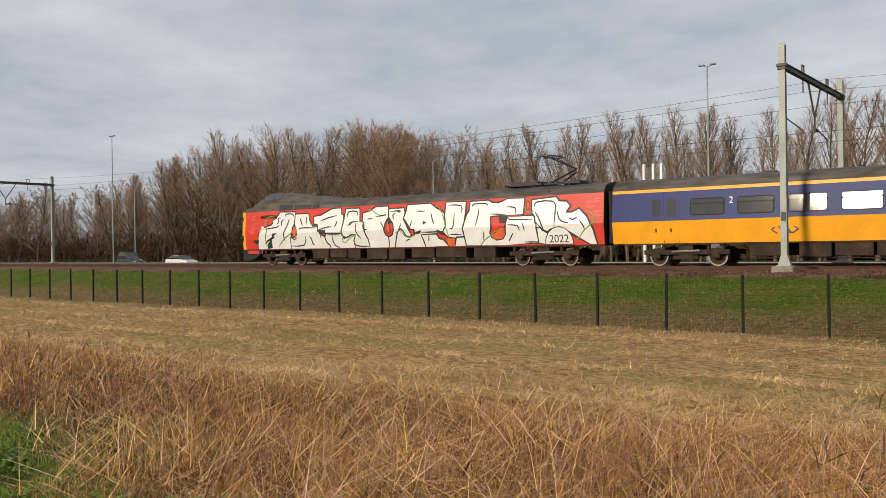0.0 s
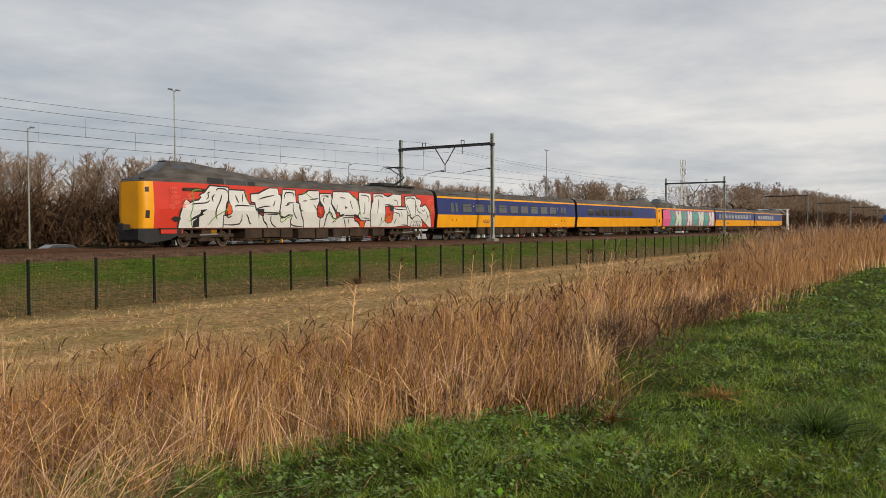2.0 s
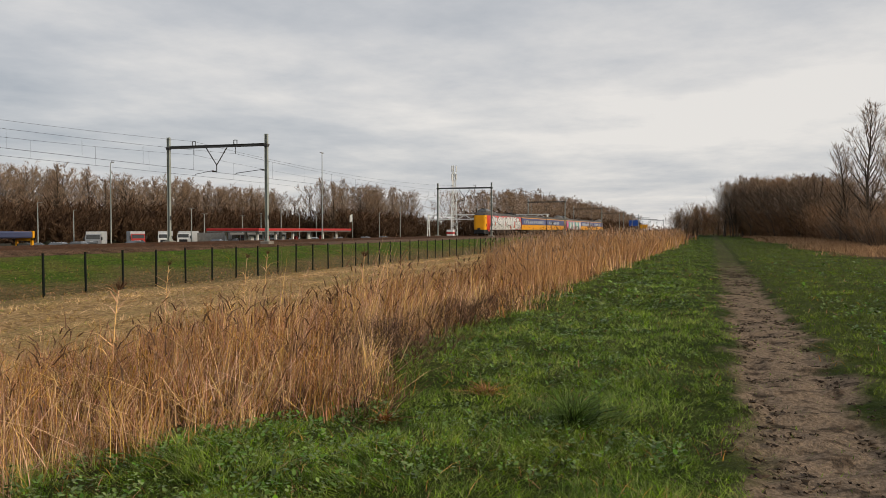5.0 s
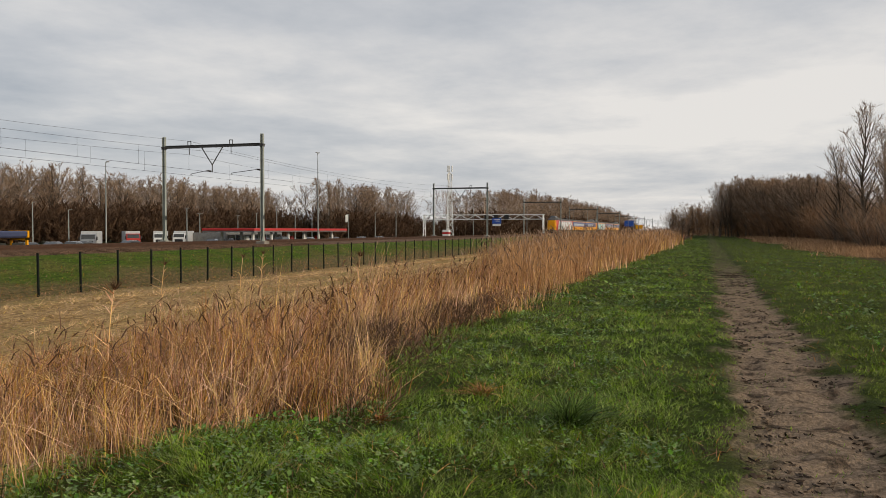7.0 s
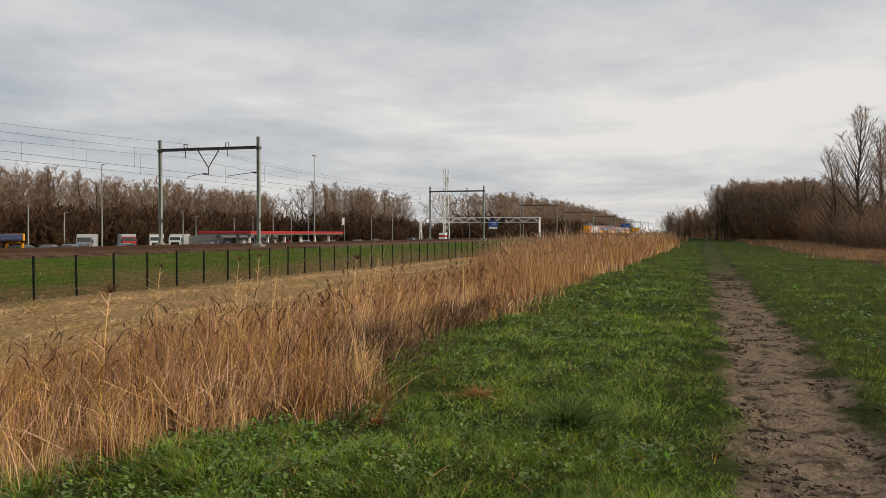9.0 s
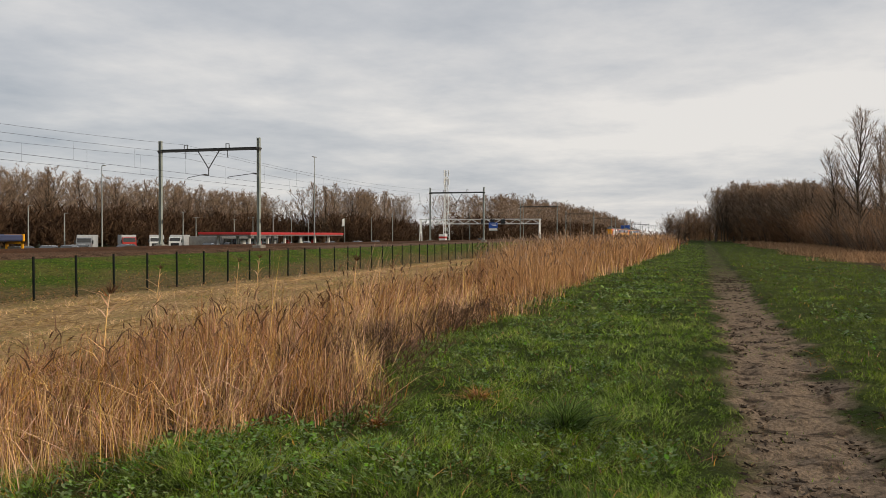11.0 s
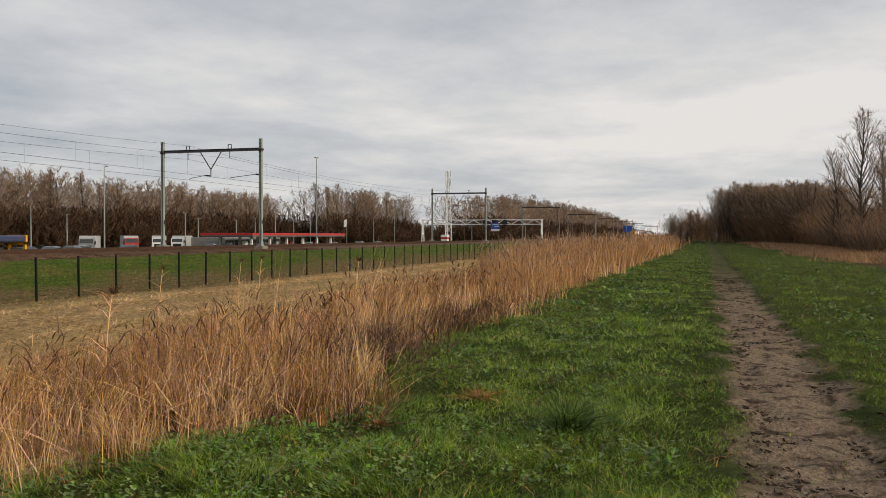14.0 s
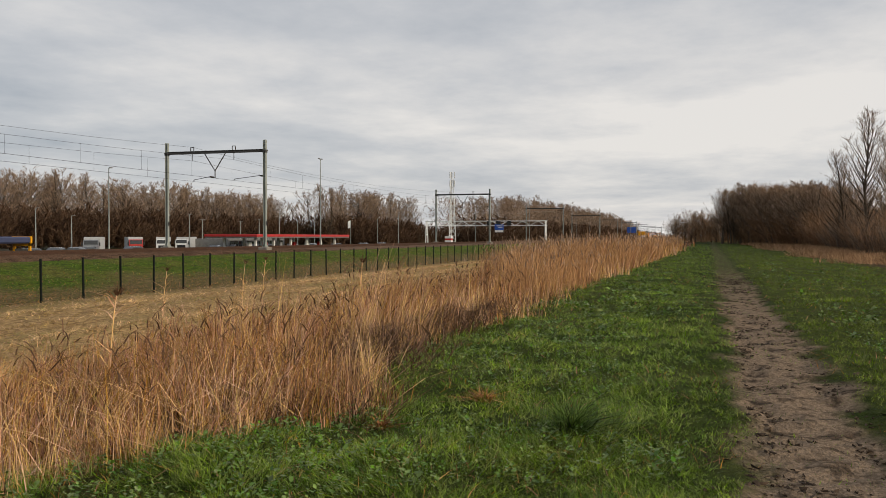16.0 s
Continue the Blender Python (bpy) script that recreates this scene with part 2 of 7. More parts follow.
def ground_z(x, y):
    x, y = np.broadcast_arrays(np.asarray(x, float), np.asarray(y, float))
    z = np.interp(y, [-400, -40, -9, -5, 3.2, 5.5, 9.5, 13.5, 20, 26.4, 27.3, 32.4, 33.1, 34.0, 46.0, 49.5, 52, 3000],
                  [-0.6, -0.4, -0.15, 0.0, 0.0, -0.18, -0.72, -0.98, -1.06, -1.18, -1.10, 0.17, 0.30, 0.33, 0.10, -0.3, -0.35, -0.35])
    z = z - 1.1 * ss(0, 70, x) * ss(48, 58, y)
    near = np.exp(-((x * x + y * y) / 60.0 ** 2))
    amp = 0.05 * near * (1 - ss(30, 33, y))
    z = z + amp * lattice(x, y, 1.7, 3) + amp * 0.5 * lattice(x, y, 0.55, 4)
    # raked swaths of straw on the field
    wob = 0.35 * lattice(x, 0 * x, 3.0, 8) + 0.15 * lattice(x, 0 * x, 0.9, 9)
    for yc, hh, ww in ((10.3, 0.16, 0.45), (12.6, 0.07, 0.5), (15.2, 0.10, 0.55), (18.4, 0.06, 0.6), (22.0, 0.08, 0.6)):
        z = z + hh * np.exp(-((y - yc - wob) / ww) ** 2) * (1 + 0.5 * lattice(x, y, 0.8, 10))
    onpath = ss(PATH_R - 0.25, PATH_R + 0.1, y) * (1 - ss(PATH_L - 0.1, PATH_L + 0.25, y))
    z = z - 0.045 * onpath + onpath * near * (0.03 * lattice(x, y, 0.4, 5) + 0.03 * lattice(x, y, 0.17, 6))
    return z


def build_ground():
    xs = np.unique(np.concatenate([np.arange(4, 18, 0.11), np.arange(-14, 32, 0.22), np.arange(-60, 90, 1.5), np.arange(-400, 700, 20), [-3000, -1500, -800, 1000, 1500, 2200, 4000]]))
    ys = np.unique(np.concatenate([np.arange(-1.7, 0.1, 0.07), np.arange(-4, 14, 0.16), np.arange(14, 24, 0.3), np.arange(24, 36, 0.5), np.arange(-40, 60, 2.5), np.arange(60, 300, 20), [-2500, -900, -400, -200, -100, 400, 700, 1300, 2600]]))
    gx, gy = np.meshgrid(xs, ys, indexing="ij")
    gz = ground_z(gx, gy)
    v = np.stack([gx, gy, gz], -1).reshape(-1, 3)
    n, m = len(xs), len(ys)
    i, j = np.meshgrid(np.arange(n - 1), np.arange(m - 1), indexing="ij")
    a = (i * m + j).ravel()
    f = np.stack([a, a + m, a + m + 1, a + 1], -1)
    ob = mesh_object("ground", v, f.tolist(), ground_material(), smooth=True)
    tagged(ob, "grassy ground with muddy path, straw field and green bank", "ground", kind="structure")


def ground_material():
    m = bpy.data.materials.new("grass_mud_and_straw")
    m.use_nodes = True
    nt = m.node_tree
    N, L = nt.nodes.new, nt.links.new
    b = nt.nodes["Principled BSDF"]
    b.inputs["Roughness"].default_value = 0.95
    b.inputs["Specular IOR Level"].default_value = 0.06
    geo, sep = N("ShaderNodeNewGeometry"), N("ShaderNodeSeparateXYZ")
    L(geo.outputs["Position"], sep.inputs[0])

    def noise_(scale, detail=5.0, stretch=(1, 1, 1)):
        mp, n = N("ShaderNodeMapping"), N("ShaderNodeTexNoise")
        mp.inputs["Scale"].default_value = stretch
        L(geo.outputs["Position"], mp.inputs[0])
        n.inputs["Scale"].default_value, n.inputs["Detail"].default_value = scale, detail
        L(mp.outputs[0], n.inputs["Vector"])
        return n.outputs[0]

    def rng(v, a, b2, c=0.0, d=1.0):
        r = N("ShaderNodeMapRange")
        r.interpolation_type = "SMOOTHSTEP"
        for k, q in enumerate((a, b2, c, d)):
            r.inputs[k + 1].default_value = q
        L(v, r.inputs[0])
        return r.outputs[0]

    def mixc(f, a, c):
        x = N("ShaderNodeMix")
        x.data_type = "RGBA"
        for k, q in ((0, f), (6, a), (7, c)):
            if isinstance(q, tuple):
                x.inputs[k].default_value = (*q, 1)
            else:
                L(q, x.inputs[k])
        return x.outputs[2]

    def two(a, c, s, lo=0.4, hi=0.6, **k):
        return mixc(rng(noise_(s, **k), lo, hi), a, c)

    def op(o, a, c):
        x = N("ShaderNodeMath")
        x.operation = o
        for k, q in ((0, a), (1, c)):
            if isinstance(q, (int, float)):
                x.inputs[k].default_value = q
            else:
                L(q, x.inputs[k])
        return x.outputs[0]

    wob = op("MULTIPLY", op("SUBTRACT", noise_(0.9), 0.5), 1.3)
    wob2 = op("MULTIPLY", op("SUBTRACT", noise_(0.22, 4.0), 0.5), 5.0)
    y = op("ADD", sep.outputs[1], wob)
    yw = op("ADD", sep.outputs[1], wob2)
    # lawn0 and litter are darkened to stand for shade between blades and stems
    lawn0 = mixc(rng(noise_(0.55), 0.42, 0.64), two((0.04, 0.06, 0.009), (0.022, 0.035, 0.006), 14.0), two((0.07, 0.08, 0.02), (0.045, 0.05, 0.015), 18.0))
    lawn = mixc(rng(sep.outputs[1], PATH_R - 0.6, PATH_R + 0.2), two((0.07, 0.085, 0.016), (0.04, 0.052, 0.011), 10.0), lawn0)
    mud = mixc(rng(noise_(5.5, 6.0), 0.50, 0.66), two((0.30, 0.215, 0.145), (0.20, 0.142, 0.094), 26.0), two((0.11, 0.075, 0.05), (0.055, 0.04, 0.027), 12.0))
    litter = two((0.13, 0.08, 0.042), (0.05, 0.034, 0.019), 9.0)
    straw = mixc(rng(noise_(0.45, 4.0, (0.2, 1.0, 1.0)), 0.46, 0.62), two((0.50, 0.33, 0.15), (0.24, 0.15, 0.065), 9.0, stretch=(0.35, 1, 1)), two((0.22, 0.19, 0.06), (0.40, 0.27, 0.12), 6.0))
    rough_ = two((0.21, 0.145, 0.07), (0.11, 0.095, 0.03), 6.0)
    bank = mixc(rng(noise_(0.5, 4.0), 0.40, 0.66), two((0.095, 0.145, 0.013), (0.045, 0.08, 0.009), 7.0), two((0.15, 0.15, 0.03), (0.075, 0.075, 0.018), 9.0))
    far_ = two((0.075, 0.085, 0.03), (0.11, 0.085, 0.05), 0.05)
    c = mixc(rng(yw, -10.5, -7.5), litter, lawn)
    onp = op("MULTIPLY", rng(y, PATH_R - 0.22, PATH_R + 0.12), op("SUBTRACT", 1.0, rng(y, PATH_L - 0.12, PATH_L + 0.22)))
    fade = op("SUBTRACT", 1.0, rng(sep.outputs[0], 16.0, 52.0, 0.0, 0.8))
    c = mixc(op("MULTIPLY", onp, fade), c, mud)
    c = mixc(rng(y, 3.6, 4.6), c, litter)
    c = mixc(rng(y, 9.0, 10.2), c, straw)
    c = mixc(rng(yw, 23.5, 27.0), c, rough_)
    c = mixc(rng(yw, 28.0, 30.4), c, bank)
    c = mixc(rng(y, 47.5, 49.0), c, far_)
    L(c, b.inputs["Base Color"])
    bp = N("ShaderNodeBump")
    bp.inputs["Strength"].default_value, bp.inputs["Distance"].default_value = 0.9, 0.05
    L(op("ADD", noise_(16.0), op("MULTIPLY", noise_(55.0), 0.5)), bp.inputs["Height"])
    L(bp.outputs[0], b.inputs["Normal"])
    return m


build_ground()
RAIL_Z = 0.64
TRACKS = (38.0, 42.0)


def build_track():
    # ballast bed with loose stones on its near shoulder
    prof = [(32.9, 0.18), (33.4, 0.36), (34.3, 0.43), (35.7, 0.43), (36.2, 0.47), (43.6, 0.45), (45.6, 0.2), (46.6, -0.1)]
    xs = np.unique(np.concatenate([np.arange(-60, 120, 0.8), np.arange(-400, 1100, 25.0)]))
    rs = np.random.RandomState(5)
    v, f = [], []
    for x in xs:
        for k, (y, z) in enumerate(prof):
            v.append((x, y + rs.uniform(-0.1, 0.1), z + rs.uniform(-0.03, 0.03) * (k > 0)))
    n = len(prof)
    for i in range(len(xs) - 1):
        for k in range(n - 1):
            a = i * n + k
            f.append((a, a + n, a + n + 1, a + 1))
    bed = mesh_object("ballast_bed", v, f, M["ballast"], smooth=False)
    tagged(bed, "brown stone ballast bed of the railway", "ballast bed", kind="structure")
    cnt = 26000
    x = rs.uniform(-34, 70, cnt)
    y = rs.uniform(32.9, 36.6, cnt)
    z = np.interp(y, [p[0] for p in prof], [p[1] for p in prof])
    r = rs.uniform(0.03, 0.075, cnt)
    base = np.array([(0, 0, 1), (1, 0, 0), (-0.5, 0.87, 0), (-0.5, -0.87, 0), (0.2, 0.1, -0.8)])
    th = rs.uniform(0, 6.28, cnt)
    c, s = np.cos(th), np.sin(th)
    p = base[None] * rs.uniform(0.7, 1.3, (cnt, 5, 3)) * r[:, None, None]
    q = np.stack([p[..., 0] * c[:, None] - p[..., 1] * s[:, None], p[..., 0] * s[:, None] + p[..., 1] * c[:, None], p[..., 2]], -1)
    q += np.stack([x, y, z + 0.01], -1)[:, None]
    st = ribbons("ballast_stones", q, 5, [(0, 1, 2), (0, 2, 3), (0, 3, 1), (4, 2, 1), (4, 3, 2), (4, 1, 3)], M["ballast"])
    tagged(st, "loose brown ballast stones beside the rails", "ballast", kind="stuff")
    for k, yc in enumerate(TRACKS):
        tr = thing("railway_track", "pair of rusty rails on concrete sleepers in ballast", "track", "railway tracks", (0, yc, 0), "structure")
        for side in (-0.7525, 0.7525):
            part("rail", boxes((-400, 1100, side - 0.035, side + 0.035, RAIL_Z - 0.04, RAIL_Z), (-400, 1100, side - 0.009, side + 0.009, RAIL_Z - 0.14, RAIL_Z - 0.04), (-400, 1100, side - 0.07, side + 0.07, RAIL_Z - 0.165, RAIL_Z - 0.14)), M["rail"], tr)
        first = None
        for i in range(150):
            xx = -34 + i * 0.6
            if first is None:
                first = part("sleeper", boxes((-0.13, 0.13, -1.28, 1.28, RAIL_Z - 0.34, RAIL_Z - 0.165), bevel=0.02), M["concrete"], tr)
                first.location.x = xx
            else:
                shared("sleeper", first, Matrix.Translation((xx, 0, 0)), tr)


build_track()
PORTALS = [-235.0, -160.0, -85.5, -10.04, 62.56, 137.75, 212.5, 287.5, 362.0, 437.0, 512.0, 590.0, 670.0]
NEAR_Y, FAR_Y, MAST_Z, TOP_Z = 35.0, 44.4, 0.71, 9.56


def build_portal():
    p = thing("catenary_portal", "steel overhead-line portal with two masts and crossbeam", "catenary portal", "overhead line portals")
    for y in (NEAR_Y, FAR_Y):
        # open H-section mast on bolted foot and concrete block
        hsec = [(-0.12, -0.12), (0.12, -0.12), (0.12, -0.1), (0.012, -0.1), (0.012, 0.1), (0.12, 0.1), (0.12, 0.12), (-0.12, 0.12), (-0.12, 0.1), (-0.012, 0.1), (-0.012, -0.1), (-0.12, -0.1)]
        hm = bmesh.new()
        lo_, hi_ = ([hm.verts.new((a, y + b, z)) for a, b in hsec] for z in (MAST_Z, TOP_Z))
        for i in range(12):
            j = (i + 1) % 12
            hm.faces.new((lo_[i], lo_[j], hi_[j], hi_[i]))
        hm.faces.new(hi_), hm.faces.new(lo_[::-1])
        m = part("mast", hm, M["mast_paint"], p)
        bm = boxes((-0.26, 0.26, y - 0.26, y + 0.26, MAST_Z - 0.002, MAST_Z + 0.03))
        for s in (-1, 1):
            for o in (-0.1, 0.1):
                v = [bm.verts.new(c) for c in ((s * 0.12, y + o - 0.01, MAST_Z + 0.03), (s * 0.25, y + o - 0.01, MAST_Z + 0.03), (s * 0.12, y + o - 0.01, MAST_Z + 0.45), (s * 0.12, y + o + 0.01, MAST_Z + 0.03), (s * 0.25, y + o + 0.01, MAST_Z + 0.03), (s * 0.12, y + o + 0.01, MAST_Z + 0.45))]
                for q in ((0, 1, 2), (5, 4, 3), (0, 3, 4, 1), (1, 4, 5, 2), (2, 5, 3, 0)):
                    bm.faces.new([v[k] for k in q])
        part("mast_foot", bm, M["mast_paint"], m)
        part("foundation_block", boxes((-0.42, 0.42, y - 0.42, y + 0.42, 0.02, MAST_Z - 0.004), bevel=0.04), M["concrete"], p)
        part("collar", boxes((-0.19, 0.19, y - 0.19, y + 0.19, 8.62, 8.74), (-0.16, 0.16, y - 0.16, y + 0.16, 8.5, 8.62), bevel=0.01), M["beam"], p)
        part("number_plate", boxes((-0.08, 0.08, y - 0.16, y - 0.125, 2.5, 2.85)), M["black"], m)
    part("crossbeam", boxes((-0.1, 0.1, NEAR_Y + 0.1, FAR_Y - 0.1, 8.56, 8.60), (-0.1, 0.1, NEAR_Y + 0.1, FAR_Y - 0.1, 8.76, 8.80), (-0.05, 0.05, NEAR_Y + 0.1, FAR_Y - 0.1, 8.60, 8.76), bevel=0.004), M["beam"], p)
    mid = (TRACKS[0] + TRACKS[1]) / 2 - 0.3
    part("hanger", tubes([((0, mid - 1.0, 8.56), (0, mid, 7.1)), ((0, mid + 1.0, 8.56), (0, mid, 7.1)), ((0, mid, 7.15), (0, mid, 6.5))], 0.045), M["beam"], p)
    for y0, y1 in ((NEAR_Y, TRACKS[0] - 0.2), (mid, TRACKS[1] - 0.3)):
        part("registration_arm", tubes([((0, y0, 6.55), (0, y0 + 0.5, 6.62)), ((0, y0 + 0.5, 6.62), (0, y1, 6.38)), ((0, y1, 6.38), (0, y1 + 0.1, 6.28))], 0.025), M["beam"], p)
        part("insulator", tubes([((0, y0 + 0.12, 6.57), (0, y0 + 0.45, 6.61))], 0.06, 8), M["under"], p)
    for yc in TRACKS:
        part("wire_saddle", boxes((-0.03, 0.03, yc - 0.28, yc - 0.22, 8.8, 9.1), (-0.03, 0.03, yc + 0.02, yc + 0.08, 8.8, 9.1), (-0.03, 0.03, yc - 0.28, yc + 0.08, 9.1, 9.16), bevel=0.01), M["beam"], p)
        part("suspension_rod", tubes([((0, yc - 0.1, 8.56), (0, yc - 0.1, 8.0))], 0.03), M["beam"], p)
    return p


def build_portals():
    first = build_portal()
    first.location.x = PORTALS[0]
    for x in PORTALS[1:]:
        copy_thing(first, pose(x, 0, 0))


build_portals()


def build_wires():
    for yc, nm in ((TRACKS[0], "near"), (TRACKS[1], "far")):
        w = thing("overhead_line", "thin dark contact and catenary wires with droppers", "overhead wire", "overhead wires")
        cat, con, feed = bmesh.new(), bmesh.new(), bmesh.new()
        for a, b in zip(PORTALS[:-1], PORTALS[1:]):
            n = 12 if -170 < a < 220 else 5
            pts = []
            for i in range(n + 1):
                s = i / n
                k = 4 * s * (1 - s)
                x = a + (b - a) * s
                pts.append((x, yc - 0.1, 8.0 - 0.75 * k, 6.26 - 0.02 * k, 9.14 - 0.85 * k))
            for p, q in zip(pts[:-1], pts[1:]):
                for o in (-0.035, 0.035):
                    tube(con, (p[0], p[1] + o, p[3]), (q[0], q[1] + o, q[3]), 0.009, n=4)
                tube(cat, (p[0], p[1], p[2]), (q[0], q[1], q[2]), 0.011, n=4)
                if nm == "far":
                    tube(feed, (p[0], p[1], p[4]), (q[0], q[1], q[4]), 0.011, n=4)
            if -170 < a < 220:
                for p in pts[1:-1]:
                    part("dropper", tubes([((p[0], p[1], p[3]), (p[0], p[1], p[2]))], 0.006, 4), M["wire"], w)
        part("contact_wire", con, M["wire"], w)
        part("catenary_wire", cat, M["wire"], w)
        if nm == "far":
            part("feeder_wire", feed, M["wire"], w)


build_wires()


# ---------------------------------------------------------------- fence
FENCE_Y, POST0, PITCH = 26.4, -6.35, 2.496


def build_fence():
    fence = thing("mesh_fence", "dark green welded mesh fence along the railway bank", "fence", at=(0, 0, 0))
    rs = np.random.RandomState(7)
    first = None
    z0 = -1.22
    vm, vw = [], []
    for k in range(-60, 120):
        x = POST0 + k * PITCH
        zz = float(ground_z(x, FENCE_Y)) - 0.03
        if first is None:
            bm = boxes((-0.036, 0.036, -0.036, 0.036, 0, 1.86), (-0.04, 0.04, -0.04, 0.04, 1.855, 1.875))
            first = part("post", bm, M["fence"], fence)
            first.location = (x, FENCE_Y, zz)
        else:
            shared("post", first, Matrix.Translation((x, FENCE_Y, zz)) @ pose(0, 0, 0, rs.uniform(-0.6, 0.6), rs.uniform(-0.6, 0.6), 0), fence)
    rng_k = range(-16, 50)
    panel = None
    for k in rng_k:
        x = POST0 + k * PITCH
        zz = float(ground_z(x + 1.25, FENCE_Y)) + 0.05
        if panel is None:
            vv = []

            def strip(ax, az, bx, bz, w, y):
                vv.append([(ax - w * (ax == bx), y, az - w * (az == bz)), (ax + w * (ax == bx), y, az + w * (az == bz)) if ax == bx else (bx, y, bz - w), (bx + w, y, bz) if ax == bx else (bx, y, bz + w), (bx - w, y, bz) if ax == bx else (ax, y, az + w)])
            for i in range(1, 50):
                xx = i * PITCH / 50
                strip(xx, 0, xx, 1.72, 0.0022, 0)
            for i in range(10):
                z = 0.02 + i * 0.188
                strip(0, z, PITCH, z, 0.003, -0.006)
            panel = ribbons("mesh_panel", np.array(vv), 4, [(0, 1, 2, 3)], M["fence"], fence)
            panel.location = (x, FENCE_Y - 0.04, zz)
        else:
            shared("mesh_panel", panel, Matrix.Translation((x, FENCE_Y - 0.04, zz)), fence)


build_fence()


# ---------------------------------------------------------------- train
LEVELS = ((0.80, 1.30), (1.82, 1.42), (3.14, 1.325), (3.28, 1.31))      # height over rail, half width


def half(z):
    return float(np.interp(z, [a for a, _ in LEVELS], [b for _, b in LEVELS]))


def nose_scale(x):
    return float(np.interp(x, [0, 0.04, 0.12, 0.3, 0.6, 1.2, 2.4, 4], [0.50, 0.66, 0.74, 0.80, 0.855, 0.92, 0.985, 1]))


def dome(x):
    return float(np.interp(x, [0, 0.1, 0.6, 1.15, 1.55, 2.05, 2.4, 3.6, 5.0, 7.0, 8.6, 10.0, 11], [0.02, 0.12, 0.36, 0.58, 0.90, 1.20, 1.26, 1.25, 1.10, 0.86, 0.66, 0.55, 0.55]))


def section(x, cab, grow=0.0):
    """One half of the cross-section, from sill to ridge."""
    s = nose_scale(x) if cab else 1.0
    h = dome(x) if cab else 0.55
    pts = [(w * s + grow, z) for z, w in LEVELS]
    fat = 0.0 if not cab else max(0.0, h - 0.55) * 0.25
    for a, b in ((0.955, 0.30), (0.85 - fat, 0.60), (0.62 - fat, 0.84), (0.33, 0.96), (0.0, 1.0)):
        pts.append((1.31 * s * a + grow, 3.28 + h * b + grow))
    return pts


def skin(name, xs, lo, hi, cab, mat, parent, label="", grow=0.0, ends=False, sides=(-1, 1), smooth=True):
    """The shell between two points of the section, along xs, on both sides."""
    if hi < 8 and len(sides) == 2:
        skin(name, xs, lo, hi, cab, mat, parent, label, grow, ends, (1,), smooth)
        sides = (-1,)
    bm = bmesh.new()
    for sd in sides:
        rows = []
        for x in xs:
            sec = section(x, cab, grow)[lo:hi + 1]
            rows.append([bm.verts.new((x, sd * y, z)) for y, z in sec])
        for a, b in zip(rows[:-1], rows[1:]):
            for i in range(len(a) - 1):
                bm.faces.new((a[i], a[i + 1], b[i + 1], b[i]))
    bmesh.ops.remove_doubles(bm, verts=bm.verts, dist=0.001)
    return part(name, bm, mat, parent, label, smooth)


def slab_on_side(bm, x0, x1, z0, z1, out=0.01, sd=-1, cut=0.05):
    """A thin plate with clipped corners lying on the body side between two heights."""
    pts = [(x0 + cut, z0), (x1 - cut, z0), (x1, z0 + cut), (x1, z1 - cut), (x1 - cut, z1), (x0 + cut, z1), (x0, z1 - cut), (x0, z0 + cut)]
    f = [bm.verts.new((x, sd * (half(z) + out), z)) for x, z in pts]
    b = [bm.verts.new((x, sd * (half(z) - 0.02), z)) for x, z in pts]
    bm.faces.new(f)
    for i in range(8):
        j = (i + 1) % 8
        bm.faces.new((f[i], f[j], b[j], b[i]))
    return bm


def add_window(car, x0, x1, z0=2.02, z1=2.78, hopper=True, sd=-1):
    bm = slab_on_side(bmesh.new(), x0, x1, z0, z1, 0.008, sd, 0.09)
    w = part("window", bm, M["rubber"], car)
    bm = slab_on_side(bmesh.new(), x0 + 0.045, x1 - 0.045, z0 + 0.045, (z1 - 0.25) if hopper else z1 - 0.045, 0.012, sd, 0.06)
    part("pane", bm, M["glass"], w)
    if hopper:
        bm = slab_on_side(bmesh.new(), x0 + 0.045, x1 - 0.045, z1 - 0.22, z1 - 0.045, 0.012, sd, 0.04)
        part("hopper_pane", bm, M["glass"], w)


def add_door(car, x0, x1, sd=-1):
    d = part("door", slab_on_side(bmesh.new(), x0, x1, 0.82, 1.81, 0.006, sd, 0.01), M["yellow"], car)
    part("upper_leaf", slab_on_side(bmesh.new(), x0, x1, 1.825, 3.12, 0.006, sd, 0.01), M["blue"], d)
    part("door_window", slab_on_side(bmesh.new(), x0 + 0.14, x1 - 0.14, 2.02, 2.8, 0.014, sd, 0.09), M["glass"], d)
    part("seal", slab_on_side(bmesh.new(), x1 - 0.012, x1 + 0.012, 0.84, 3.1, 0.012, sd, 0.004), M["rubber"], d)
    part("handle", slab_on_side(bmesh.new(), x0 + 0.30, x0 + 0.36, 1.30, 1.48, 0.03, sd, 0.015), M["black"], d)


DROP = 0.24           # the running gear hangs this much below the body's datum
WZ = 0.45 - DROP


